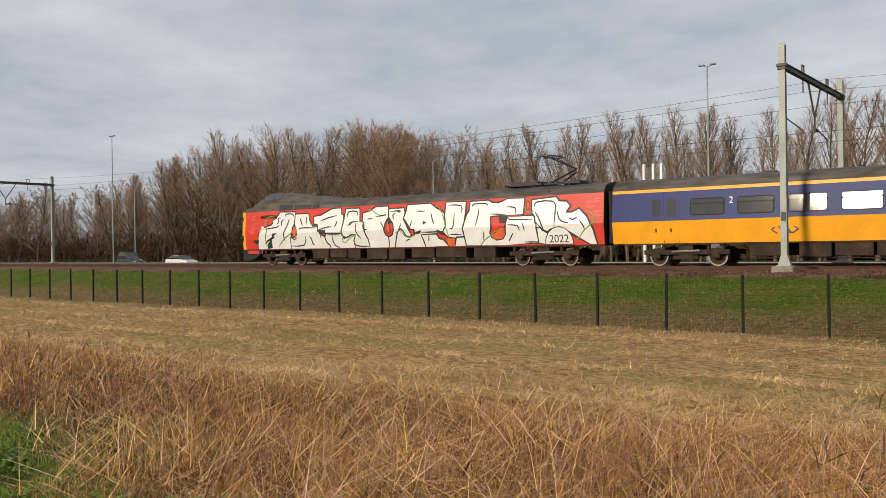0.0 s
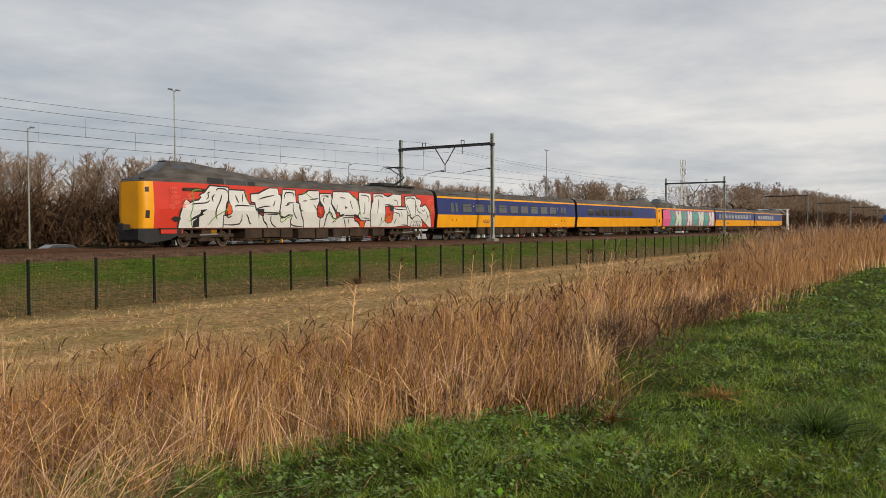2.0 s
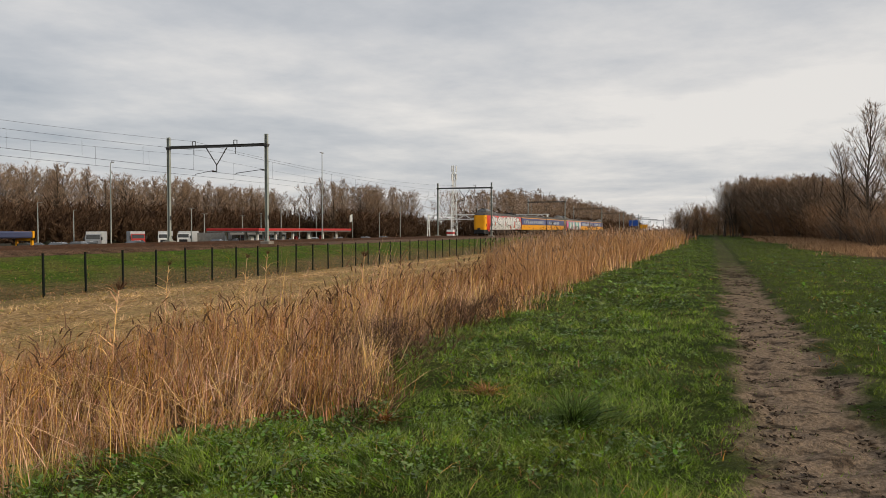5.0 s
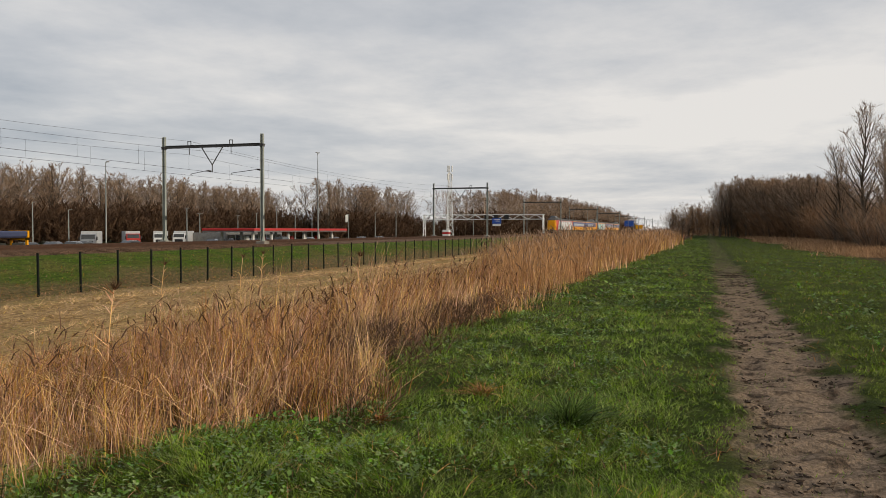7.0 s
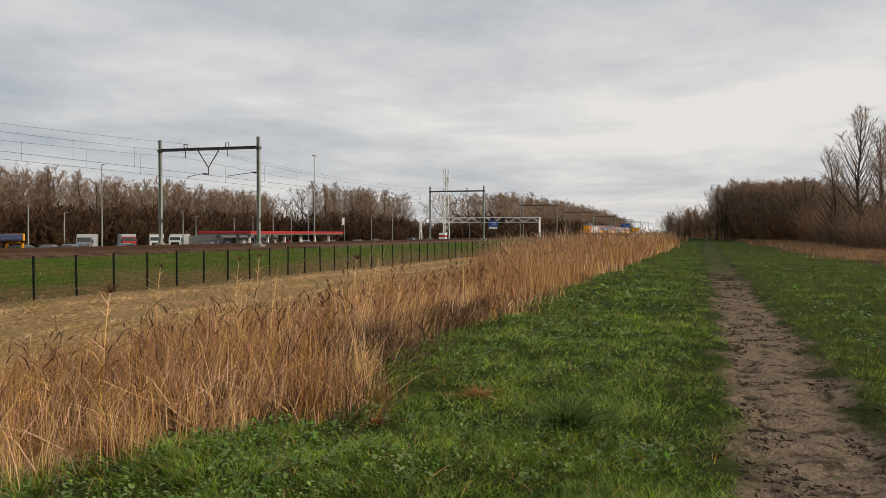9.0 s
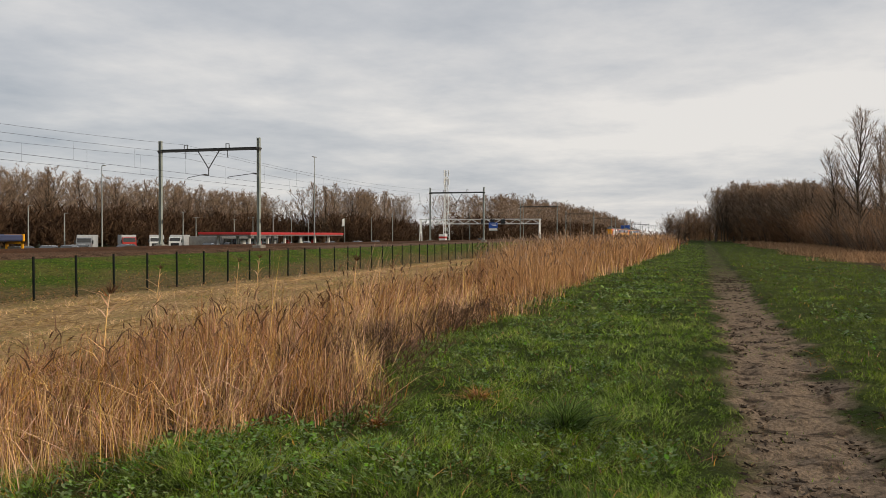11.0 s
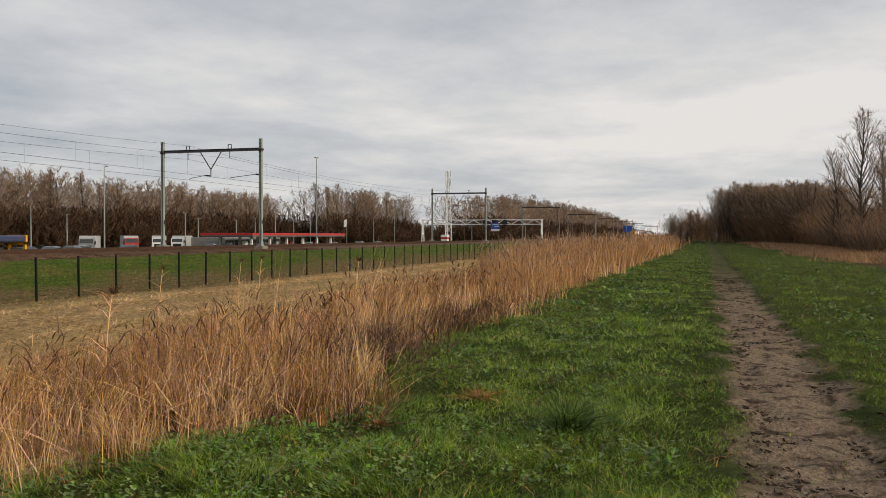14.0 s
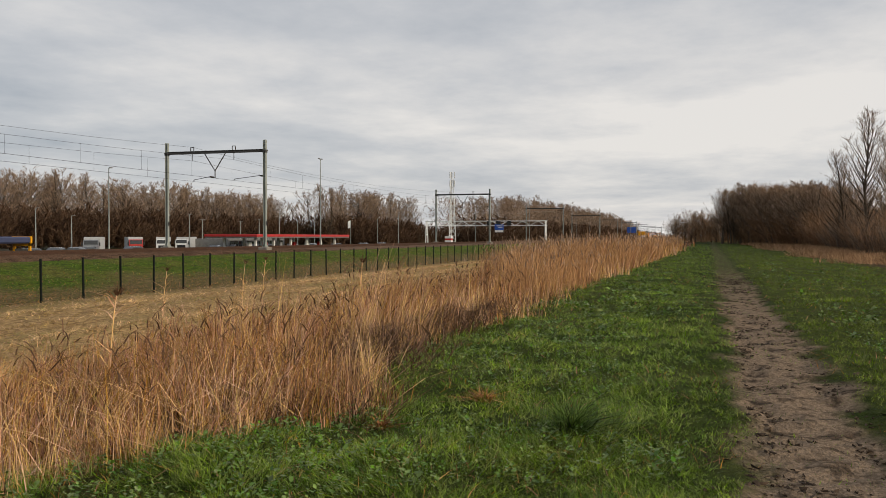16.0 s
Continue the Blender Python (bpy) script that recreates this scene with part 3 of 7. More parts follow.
def add_bogie(car, xc):
    for dx in (-1.375, 1.375):
        part("wheel", lathe_disc(bmesh.new(), (xc + dx, 0, WZ), 0, 0.45, 0.69, 0.82, 24), M["under"], car)
        w = part("wheel", lathe_disc(bmesh.new(), (0, 0, WZ), 0, 0.45, -0.82, -0.69, 24), M["under"], car)
        w.location.x = xc + dx
        bm = bmesh.new()
        lathe_disc(bm, (0, 0, WZ), 0, 0.08, -0.86, 0.86, 10)
        part("axle", bm, M["steel"], w)
        bm = bmesh.new()
        n = 28
        for a in range(n):
            t0, t1 = 2 * math.pi * a / n, 2 * math.pi * (a + 1) / n
            v = [bm.verts.new((r * math.cos(t), -0.825, WZ + r * math.sin(t))) for t in (t0, t1) for r in (0.385, 0.448)]
            bm.faces.new((v[0], v[1], v[3], v[2]))
        part("rim", bm, M["steel"], w)
    b = part("bogie_frame", boxes((xc - 2.0, xc + 2.0, -1.12, -0.98, 0.28, 0.50), (xc - 2.0, xc + 2.0, 0.98, 1.12, 0.28, 0.50), (xc - 0.35, xc + 0.35, -1.1, 1.1, 0.18, 0.72), (xc - 0.6, xc + 0.6, -1.15, -0.95, 0.06, 0.24), bevel=0.03), M["under"], car)
    for dx in (-1.375, 1.375):
        part("axle_box", boxes((xc + dx - 0.2, xc + dx + 0.2, -1.2, -0.95, 0.10, 0.42), bevel=0.05), M["under"], b)
        for s in (-0.32, 0.32):
            part("spring", tubes([((xc + dx + s, -1.06, 0.4), (xc + dx + s, -1.06, 0.84))], 0.09, 10), M["under"], b)
    part("damper", tubes([((xc - 0.6, -1.2, 0.42), (xc + 0.7, -1.2, 0.46))], 0.05, 8), M["grey"], b)


def add_underframe(car, x0, x1, seed):
    rs = random.Random(seed)
    x = x0
    while x < x1 - 0.7:
        w = rs.uniform(0.8, 2.1)
        d = rs.uniform(0.10, 0.26)
        part("equipment_box", boxes((x, min(x + w, x1), -1.22, 1.22, d, 0.79), bevel=0.03), M["under"], car)
        x += w + rs.choice((0.08, 0.12, 0.5))
    part("pipe", tubes([((x0, -1.0, 0.12), (x1, -1.0, 0.10))], 0.03), M["under"], car)


def add_ends(car, xs, cab=False):
    """Bulkheads with the rubber gangway, and the floor."""
    for x, s in xs:
        bm = bmesh.new()
        sec = section(x, False)
        v = [bm.verts.new((x, y, z)) for y, z in sec] + [bm.verts.new((x, -y, z)) for y, z in sec[-2::-1]]
        bm.faces.new(v)
        part("bulkhead", bm, M["black"], car)
        part("gangway_bellows", boxes(*[(min(x, x + s * (0.08 + 0.07 * i)), max(x, x + s * (0.08 + 0.07 * i)), -0.98 + 0.02 * (i % 2), 0.98 - 0.02 * (i % 2), 0.85, 3.35 - 0.03 * (i % 2)) for i in range(4)], bevel=0.01), M["rubber"], car)
    part("floor_frame", boxes((0.9 if cab else 0.15, 26.9, -1.27, 1.27, 0.74, 0.82)), M["under"], car)


def number_plate_bars(car, x, z, sd=-1):
    part("marking_bar", slab_on_side(bmesh.new(), x, x + 0.5, z, z + 0.09, 0.012, sd, 0.01), M["white"], car)


def double_arrow(car, x, z, mat):
    """The railway's emblem as plain bars."""
    s, t = 0.55, 0.05
    y = -(half(z) + 0.012)
    lines = [(-1, 0, -0.55, 0.4), (-1, 0, -0.55, -0.4), (-0.6, 0.32, 0.1, 0.32), (0.1, 0.32, 0.45, -0.32), (0.45, -0.32, 0.6, -0.32), (1, 0, 0.55, 0.4), (1, 0, 0.55, -0.4), (0.6, -0.32, -0.1, -0.32), (-0.1, -0.32, -0.45, 0.32)]
    bm = bmesh.new()
    for i, (a, b, c, d) in enumerate(lines):
        p, q = Vector((x + a * s, y - 0.0006 * i, z + b * s * 0.75)), Vector((x + c * s, y - 0.0006 * i, z + d * s * 0.75))
        nrm = Vector((-(q - p).z, 0, (q - p).x)).normalized() * t / 2
        bm.faces.new([bm.verts.new(o) for o in (p - nrm, q - nrm, q + nrm, p + nrm)])
    part("emblem", bm, mat, car)


def lettering(body, size, mat, parent, m, name):
    cu = bpy.data.curves.new(name, "FONT")
    cu.body, cu.size, cu.align_x, cu.extrude = body, size, "CENTER", 0.002
    tmp = bpy.data.objects.new(name, cu)
    scene.collection.objects.link(tmp)
    me = bpy.data.meshes.new_from_object(tmp.evaluated_get(bpy.context.evaluated_depsgraph_get()))
    bpy.data.objects.remove(tmp)
    me.materials.clear()
    me.materials.append(mat)
    ob = new(name, me)
    ob.parent = parent
    ob.matrix_basis = m
    return ob


XS_COACH = [0.15, 6, 13, 20, 26.9]
XS_CAB = [0.9, 1.2, 1.5, 1.8, 2.1, 2.4, 3.2, 4, 10, 18, 26.9]
XS_FRONT = [0, 0.02, 0.06, 0.12, 0.2, 0.3, 0.45, 0.6]
XS_MID = [0.6, 0.75, 0.9]
XS_DOME = [0, 0.05, 0.15, 0.3, 0.6, 0.9, 1.15, 1.35, 1.55, 1.8, 2.05, 2.4, 3.0, 3.6, 4.3, 5.0, 6.0, 7.0, 7.8, 8.6, 9.3, 10, 14, 20, 26.9]


def build_coach(label, group, seed, doors=True):
    car = thing("railway_coach", label, "train coach", group)
    skin("lower_side", XS_COACH, 0, 1, False, M["yellow"], car, "yellow lower body side", smooth=False)
    skin("upper_side", XS_COACH, 1, 2, False, M["blue"], car, "dark blue window band", smooth=False)
    skin("stripe", XS_COACH, 2, 3, False, M["yellow"], car, "yellow cant-rail stripe", smooth=False)
    skin("roof", XS_COACH, 3, 8, False, M["roof"], car, "sooty grey roof")
    add_ends(car, ((0.15, -1), (26.9, 1)))
    for x in (2.0, 2.72, 23.2, 23.92):
        add_door(car, x, x + 0.7)
    for x in (3.95, 6.05, 8.15, 10.2, 12.35, 14.4, 16.5, 18.6, 20.7):
        add_window(car, x, x + 1.55, hopper=x not in (12.35, 14.4))
    for x in (3.6, 24.0):
        add_bogie(car, x if x < 10 else 23.4)
    add_underframe(car, 6.6, 20.6, seed)
    for x in (6.8, 12.5, 19.0):
        part("roof_ventilator", boxes((x, x + 0.5, -0.3, 0.3, 3.80, 3.92), bevel=0.05), M["roof"], car)
    part("roof_grille", boxes((2.0, 3.7, -1.262, -1.10, 3.36, 3.50), bevel=0.01), M["black"], car)
    double_arrow(car, 8.0, 1.32, M["blue"])
    lettering("2", 0.42, M["white"], car, Matrix.Translation((5.78, -1.385, 2.5)) @ pose(0, 0, 0, 90, 0, 0), "class_number")
    lettering("1", 0.42, M["white"], car, Matrix.Translation((22.55, -1.385, 2.5)) @ pose(0, 0, 0, 90, 0, 0), "class_number")
    number_plate_bars(car, 22.0, 1.0)
    return car


def build_cab_car(label, group, side_low, side_high, seed, plain=False):
    """A driving car with its high cab over the nose, which is at x = 0."""
    car = thing("driving_car", label, "train car", group)
    skin("nose", XS_FRONT, 0, 3, True, M["yellow"], car, "yellow rounded nose")
    sec = section(0, True)[:5]
    bm = bmesh.new()
    v = [bm.verts.new((-0.005, y, z)) for y, z in sec] + [bm.verts.new((-0.005, -y, z)) for y, z in sec[::-1]]
    bm.faces.new(v)
    part("nose_door", bm, M["yellow"], car)
    skin("nose_side", XS_MID, 0, 3, True, side_low if plain else M["red"], car)
    skin("lower_side", XS_CAB, 0, 1, True, side_low, car)
    skin("upper_side", XS_CAB, 1, 2, True, side_high, car)
    skin("stripe", XS_CAB, 2, 3, True, M["yellow"] if plain else side_high, car, smooth=False)
    skin("roof", XS_DOME, 3, 8, True, M["roof"], car, "sooty black roof with raised cab")
    skin("windscreen", [1.22, 1.4, 1.55, 1.8, 2.02], 6, 8, True, M["glass"], car, "tinted windscreen", grow=0.012)
    for sd in (-1, 1):
        w = skin("cab_window", [2.12, 2.5, 3.0], 5, 6, True, M["glass"], car, grow=0.012, sides=(sd,))
        skin("cab_window", [3.05, 3.4, 3.75], 5, 6, True, M["glass"], car, grow=0.012, sides=(sd,))
    part("roof_lip", boxes((1.98, 2.14, -0.36, 0.36, 4.47, 4.50), bevel=0.01), M["black"], car)
    # bulkhead grilles and windows above the waist behind the cab
    for x0, x1, m in ((4.1, 5.3, M["black"]), (5.5, 7.0, M["glass"]), (7.15, 7.75, M["black"])):
        skin("engine_grille" if m is M["black"] else "upper_window", [x0, (x0 + x1) / 2, x1], 3, 4, True, m, car, grow=0.012, sides=(-1,))
    part("lamp_bar", boxes((0.18, 0.26, -0.85, 0.85, 3.40, 3.44), (0.2, 0.24, -0.6, -0.56, 3.44, 3.52), (0.2, 0.24, 0.56, 0.6, 3.44, 3.52)), M["black"], car)
    for sd in (-1, 1):
        for z0, z1, nm in ((2.72, 2.98, "marker_window"), (1.35, 1.75, "headlight")):
            bm = bmesh.new()
            for x0, x1 in ((0.16, 0.36),):
                f = [bm.verts.new((x, sd * (half(z) * nose_scale(x) + 0.014), z)) for (x, z) in ((x0, z0), (x1, z0), (x1, z1), (x0, z1))]
                g = [bm.verts.new((q.co.x + 0.03, q.co.y - sd * 0.06, q.co.z)) for q in f]
                bm.faces.new(f)
                for i in range(4):
                    bm.faces.new((f[i], f[(i + 1) % 4], g[(i + 1) % 4], g[i]))
            part(nm, bm, M["glass"], car)
    # coupler, skirt and snow guard
    bm = bmesh.new()
    rows = []
    for x, wy, zt, zb in ((-0.1, 0.78, 0.8, 0.22), (0.15, 1.0, 0.8, 0.06), (0.8, 1.12, 0.8, 0.06), (1.6, 1.22, 0.62, 0.2), (2.3, 1.28, 0.8, 0.55)):
        rows.append([bm.verts.new((x, s * wy, z)) for s, z in ((-1, zt), (-1, zb), (1, zb), (1, zt))])
    for a, b in zip(rows[:-1], rows[1:]):
        for i in range(4):
            bm.faces.new((a[i], a[(i + 1) % 4], b[(i + 1) % 4], b[i]))
    bm.faces.new(rows[0]), bm.faces.new(rows[-1][::-1])
    part("skirt", bm, M["skirt"], car, "dark grey front skirt")
    part("coupler", boxes((-0.55, -0.1, -0.17, 0.17, 0.72, 1.02), (-0.6, -0.55, -0.25, 0.25, 0.66, 1.08), bevel=0.02), M["black"], car)
    part("red_valance", boxes((0.95, 2.4, -1.255, -1.24, 0.52, 0.8), bevel=0.003), side_low, car)
    add_ends(car, ((26.9, 1),), cab=True)
    add_bogie(car, 4.2)
    add_bogie(car, 23.4)
    add_underframe(car, 7.0, 20.6, seed)
    for x in (6.0, 9.9, 14.0, 18.0):
        part("roof_ventilator", boxes((x, x + 0.45, -0.28, 0.28, (3.28 + dome(x)) - 0.05, 3.28 + dome(x) + 0.08), bevel=0.04), M["roof"], car)
    return car


def add_pantograph(car, x):
    p = part("pantograph_base", boxes((x, x + 4.3, -0.75, -0.68, 3.86, 3.93), (x, x + 4.3, 0.68, 0.75, 3.86, 3.93), (x + 0.1, x + 0.25, -0.9, 0.9, 3.86, 3.96), (x + 2.2, x + 2.35, -0.9, 0.9, 3.86, 3.96), (x + 0.2, x + 1.9, -0.5, 0.5, 3.92, 4.10), (x + 3.4, x + 4.3, -0.5, 0.4, 3.8, 4.02), bevel=0.015), M["black"], car)
    for k in range(6):
        part("insulator", tubes([((x + 0.3 + 0.7 * k, -0.7 if k % 2 else 0.7, 3.74), (x + 0.3 + 0.7 * k, -0.7 if k % 2 else 0.7, 3.9))], 0.07, 8), M["under"], p)
    knee = (x + 3.85, 0, 4.62)
    part("lower_arm", tubes([((x + 2.3, 0, 3.98), knee), ((x + 2.9, 0.25, 4.0), (x + 3.8, 0.1, 4.5))], 0.05), M["black"], p)
    part("upper_arm", tubes([((x + 3.85, -0.05, 4.62), (x + 2.5, -0.35, 5.28)), ((x + 3.85, 0.05, 4.62), (x + 2.5, 0.35, 5.28))], 0.035), M["black"], p)
    part("collector_head", boxes((x + 2.2, x + 2.3, -0.8, 0.8, 5.32, 5.37), (x + 2.7, x + 2.8, -0.8, 0.8, 5.32, 5.37), (x + 2.2, x + 2.8, -0.4, -0.36, 5.24, 5.3), (x + 2.2, x + 2.8, 0.36, 0.4, 5.24, 5.3), bevel=0.01), M["black"], p)
    for dx in (2.25, 2.75):
        for s in (-1, 1):
            part("head_horn", tubes([((x + dx, s * 0.8, 5.35), (x + dx, s * 1.0, 5.15))], 0.02), M["black"], p)


CARS = []
GRP = "coupled train cars"
tail = build_cab_car("red driving car covered in silver lettering, yellow nose", GRP, M["red"], M["red"], 11)
add_pantograph(tail, 20.9)
part("roof_hatch", boxes((22.3, 23.9, -1.262, -1.08, 3.36, 3.52), bevel=0.01), M["black"], tail)
CARS.append((tail, 0.0, 1))
c1 = build_coach("blue and yellow passenger coach with tinted windows", GRP, 12)
CARS.append((c1, 27.2, 1))


def plain_cab(label, seed, turn_at):
    car = build_cab_car(label, GRP, M["yellow"], M["blue"], seed, plain=True)
    for sd in (-1, 1):
        for i in range(7):
            add_window(car, 10.2 + i * 2.05, 11.75 + i * 2.05, sd=sd)
    return car


c2 = plain_cab("blue and yellow driving car, yellow nose coupled on", 13, True)
CARS.append((c2, 81.6, -1))
c3 = plain_cab("driving car with pink and turquoise lettering on its side", 14, False)
CARS.append((c3, 82.2, 1))
c4 = copy_thing(c1, Matrix())
CARS.append((c4, 109.4, 1))
c5 = plain_cab("blue and yellow leading motor car with pantograph", 15, True)
add_pantograph(c5, 20.9)
CARS.append((c5, 163.8, -1))
TAIL_X, SPEED = -45.7, 37.45


# outlines of the sprayed lettering: metres along the car and over the rail
LETTERS = []
LETTERS.append([(2.06, 0.82), (2.17, 1.59), (2.4, 2.19), (2.57, 2.36), (2.8, 2.16), (3.05, 2.26), (3.42, 2.33), (3.61, 2.5), (3.53, 2.62), (3.87, 2.76), (4.09, 2.98), (4.26, 3.15), (5.59, 3.11), (5.59, 2.51), (5.37, 2.2), (5.29, 1.87), (5.23, 1.63), (5.23, 0.83)])
LETTERS.append([(5.67, 2.97), (6.79, 2.96), (6.9, 2.55), (7.18, 2.17), (7.58, 2.14), (7.77, 1.89), (7.99, 1.59), (8.31, 1.47), (8.47, 1.2), (8.68, 1.04), (8.74, 0.82), (5.23, 0.83), (5.23, 1.48), (5.48, 1.48), (5.7, 1.59), (5.81, 1.81), (5.7, 2.2), (5.62, 2.44)])
LETTERS.append([(7.34, 2.77), (7.99, 2.83), (8.41, 3.01), (8.9, 3.19), (9.59, 3.2), (9.64, 2.83), (9.8, 2.78), (9.82, 2.39), (9.67, 1.74), (8.39, 1.72), (8.15, 1.82), (7.72, 1.91), (7.66, 2.33), (7.36, 2.36)])
LETTERS.append([(8.39, 1.69), (9.61, 1.66), (9.75, 1.42), (9.9, 1.34), (10.11, 1.46), (10.46, 1.63), (10.85, 1.58), (10.72, 1.24), (10.77, 0.83), (8.74, 0.82), (8.68, 1.04), (8.44, 1.22), (8.31, 1.47)])
LETTERS.append([(10.04, 3.14), (11.11, 3.13), (11.14, 2.35), (11.5, 2.34), (11.53, 1.88), (11.73, 1.64), (11.89, 1.47), (11.94, 0.81), (10.77, 0.83), (10.72, 1.26), (10.88, 1.63), (10.46, 1.65), (10.09, 1.49), (9.85, 1.54), (9.72, 1.83), (9.93, 2.51)])
LETTERS.append([(11.42, 2.83), (11.94, 2.92), (12.41, 3.15), (13.35, 3.16), (13.35, 2.56), (13.1, 2.2), (13.02, 1.79), (13.15, 1.5), (13.43, 1.38), (13.43, 0.82), (11.94, 0.81), (11.86, 1.32), (11.68, 1.62), (11.58, 1.88), (11.55, 2.32), (11.42, 2.39)])
LETTERS.append([(13.45, 2.99), (14.52, 3.01), (14.59, 2.74), (14.47, 2.4), (14.77, 1.92), (15.04, 1.52), (14.94, 1.38), (14.67, 1.43), (14.49, 1.73), (14.34, 1.85), (14.11, 1.71), (13.99, 1.3), (13.86, 0.84), (13.45, 0.82), (13.45, 1.38), (13.73, 1.5), (13.86, 1.81), (13.78, 2.2), (13.48, 2.54)])
LETTERS.append([(14.82, 3.17), (16.44, 3.18), (16.81, 2.92), (17.22, 2.73), (17.44, 2.56), (17.54, 2.19), (17.61, 1.95), (17.32, 1.65), (16.93, 1.73), (16.86, 1.54), (15.87, 1.53), (15.79, 1.37), (16.02, 1.1), (16.09, 0.8), (13.89, 0.82), (14.01, 1.28), (14.14, 1.66), (14.34, 1.8), (14.47, 1.7), (14.64, 1.41), (14.99, 1.31), (15.37, 1.47), (15.34, 1.83), (15.07, 1.86), (14.82, 2.18), (14.59, 2.45), (14.74, 2.81)])
LETTERS.append([(15.84, 1.46), (16.86, 1.47), (16.98, 1.24), (17.3, 1.14), (17.61, 0.85), (16.09, 0.8), (16.02, 1.12)])
LETTERS.append([(17.54, 3.2), (18.82, 3.18), (18.8, 2.7), (18.7, 2.06), (18.68, 1.37), (18.29, 1.35), (18.2, 1.29), (17.66, 1.35), (17.37, 1.62), (17.56, 1.9), (17.49, 2.58)])
LETTERS.append([(18.1, 0.83), (18.25, 1.26), (18.75, 1.27), (18.82, 0.84)])
LETTERS.append([(19.16, 3.16), (20.26, 3.17), (20.54, 3.04), (20.9, 3.0), (21.2, 3.08), (21.48, 3.21), (22.48, 3.19), (22.41, 2.41), (21.48, 2.39), (21.01, 2.41), (20.42, 2.38), (20.42, 1.72), (20.35, 1.48), (20.45, 1.24), (20.78, 1.07), (21.2, 1.13), (21.39, 1.36), (21.41, 1.78), (21.48, 2.16), (21.58, 2.27), (23.11, 2.28), (23.2, 1.98), (23.15, 1.64), (23.27, 0.96), (21.25, 0.84), (18.87, 0.86), (18.7, 1.75), (18.94, 2.46), (19.11, 2.67)])
LETTERS.append([(22.97, 3.08), (24.32, 3.16), (24.47, 2.95), (24.88, 2.91), (25.08, 2.72), (24.9, 2.48), (24.88, 2.37), (25.2, 2.36), (25.47, 2.46), (25.6, 2.53), (26.0, 2.12), (26.29, 1.55), (26.49, 0.82), (26.14, 0.85), (25.6, 1.16), (24.93, 1.56), (24.34, 1.72), (23.98, 1.62), (23.75, 1.47), (23.47, 1.57), (23.2, 1.98), (23.15, 2.28), (22.99, 2.44)])
LETTERS.append([(23.24, 1.89), (23.52, 1.54), (23.79, 1.38), (23.95, 1.1), (24.02, 0.81), (23.34, 0.93)])
STROKES = []
STROKES.append([(2.88, 2.11), (3.39, 2.18), (3.95, 2.2), (4.17, 2.35)])
STROKES.append([(4.23, 2.83), (4.01, 2.76), (4.17, 2.57), (3.92, 2.4)])
STROKES.append([(4.57, 2.7), (4.31, 2.51), (4.43, 2.29)])
STROKES.append([(4.73, 2.89), (4.7, 3.06), (5.48, 3.04), (5.51, 2.83)])
STROKES.append([(5.09, 2.72), (4.93, 2.28), (4.59, 1.88), (4.59, 1.49), (4.73, 1.3)])
STROKES.append([(5.37, 1.5), (5.56, 1.38), (5.81, 1.52)])
STROKES.append([(5.2, 1.0), (6.58, 0.96), (6.58, 1.59)])
STROKES.append([(6.08, 2.74), (6.22, 2.45), (6.33, 2.25)])
STROKES.append([(6.66, 2.79), (6.63, 2.31)])
STROKES.append([(6.06, 2.0), (6.03, 2.14), (7.55, 2.09)])
STROKES.append([(6.9, 1.63), (7.12, 1.38), (7.18, 1.08), (7.36, 1.05)])
STROKES.append([(7.69, 2.03), (7.93, 1.64), (7.93, 1.39)])
STROKES.append([(7.93, 2.51), (8.52, 2.67), (9.27, 2.79)])
STROKES.append([(9.32, 2.47), (9.22, 2.26), (9.11, 2.11)])
STROKES.append([(7.72, 1.94), (8.36, 2.11), (8.87, 2.12)])
STROKES.append([(8.41, 1.64), (9.53, 1.62)])
STROKES.append([(8.95, 1.55), (8.9, 1.26), (9.11, 0.96), (9.48, 0.84)])
STROKES.append([(10.14, 2.63), (10.17, 3.02), (11.01, 3.01), (10.98, 2.74)])
STROKES.append([(10.17, 2.17), (10.48, 2.24), (10.54, 2.28)])
STROKES.append([(10.35, 2.21), (10.35, 2.36), (11.06, 2.37)])
STROKES.append([(10.9, 2.3), (10.8, 1.92), (11.01, 1.58), (11.24, 1.35)])
STROKES.append([(10.64, 1.24), (10.77, 0.9), (11.84, 0.89)])
STROKES.append([(11.42, 2.25), (11.45, 1.91), (11.79, 1.86)])
STROKES.append([(11.76, 2.49), (12.2, 2.53)])
STROKES.append([(12.43, 2.62), (13.05, 2.66), (13.22, 2.71)])
STROKES.append([(12.79, 2.28), (13.02, 2.03), (13.07, 1.87)])
STROKES.append([(13.94, 2.77), (13.68, 2.65), (13.84, 2.41)])
STROKES.append([(13.53, 2.87), (14.44, 2.91), (14.14, 2.79)])
STROKES.append([(14.34, 2.16), (14.27, 1.9), (14.01, 1.54)])
STROKES.append([(14.64, 1.1), (14.87, 1.29), (14.99, 1.19)])
STROKES.append([(15.14, 2.3), (14.99, 1.86)])
STROKES.append([(15.44, 2.82), (16.04, 2.79)])
STROKES.append([(15.19, 1.81), (15.34, 1.81), (15.34, 1.54)])
STROKES.append([(15.79, 1.63), (16.88, 1.61), (16.93, 1.71)])
STROKES.append([(16.34, 1.45), (16.31, 1.07)])
STROKES.append([(16.49, 2.69), (16.58, 2.37), (16.73, 2.05)])
STROKES.append([(17.81, 1.78), (18.05, 1.75), (18.1, 2.61)])
STROKES.append([(17.66, 3.06), (18.68, 3.04), (18.54, 2.59)])
STROKES.append([(17.78, 1.47), (18.58, 1.44)])
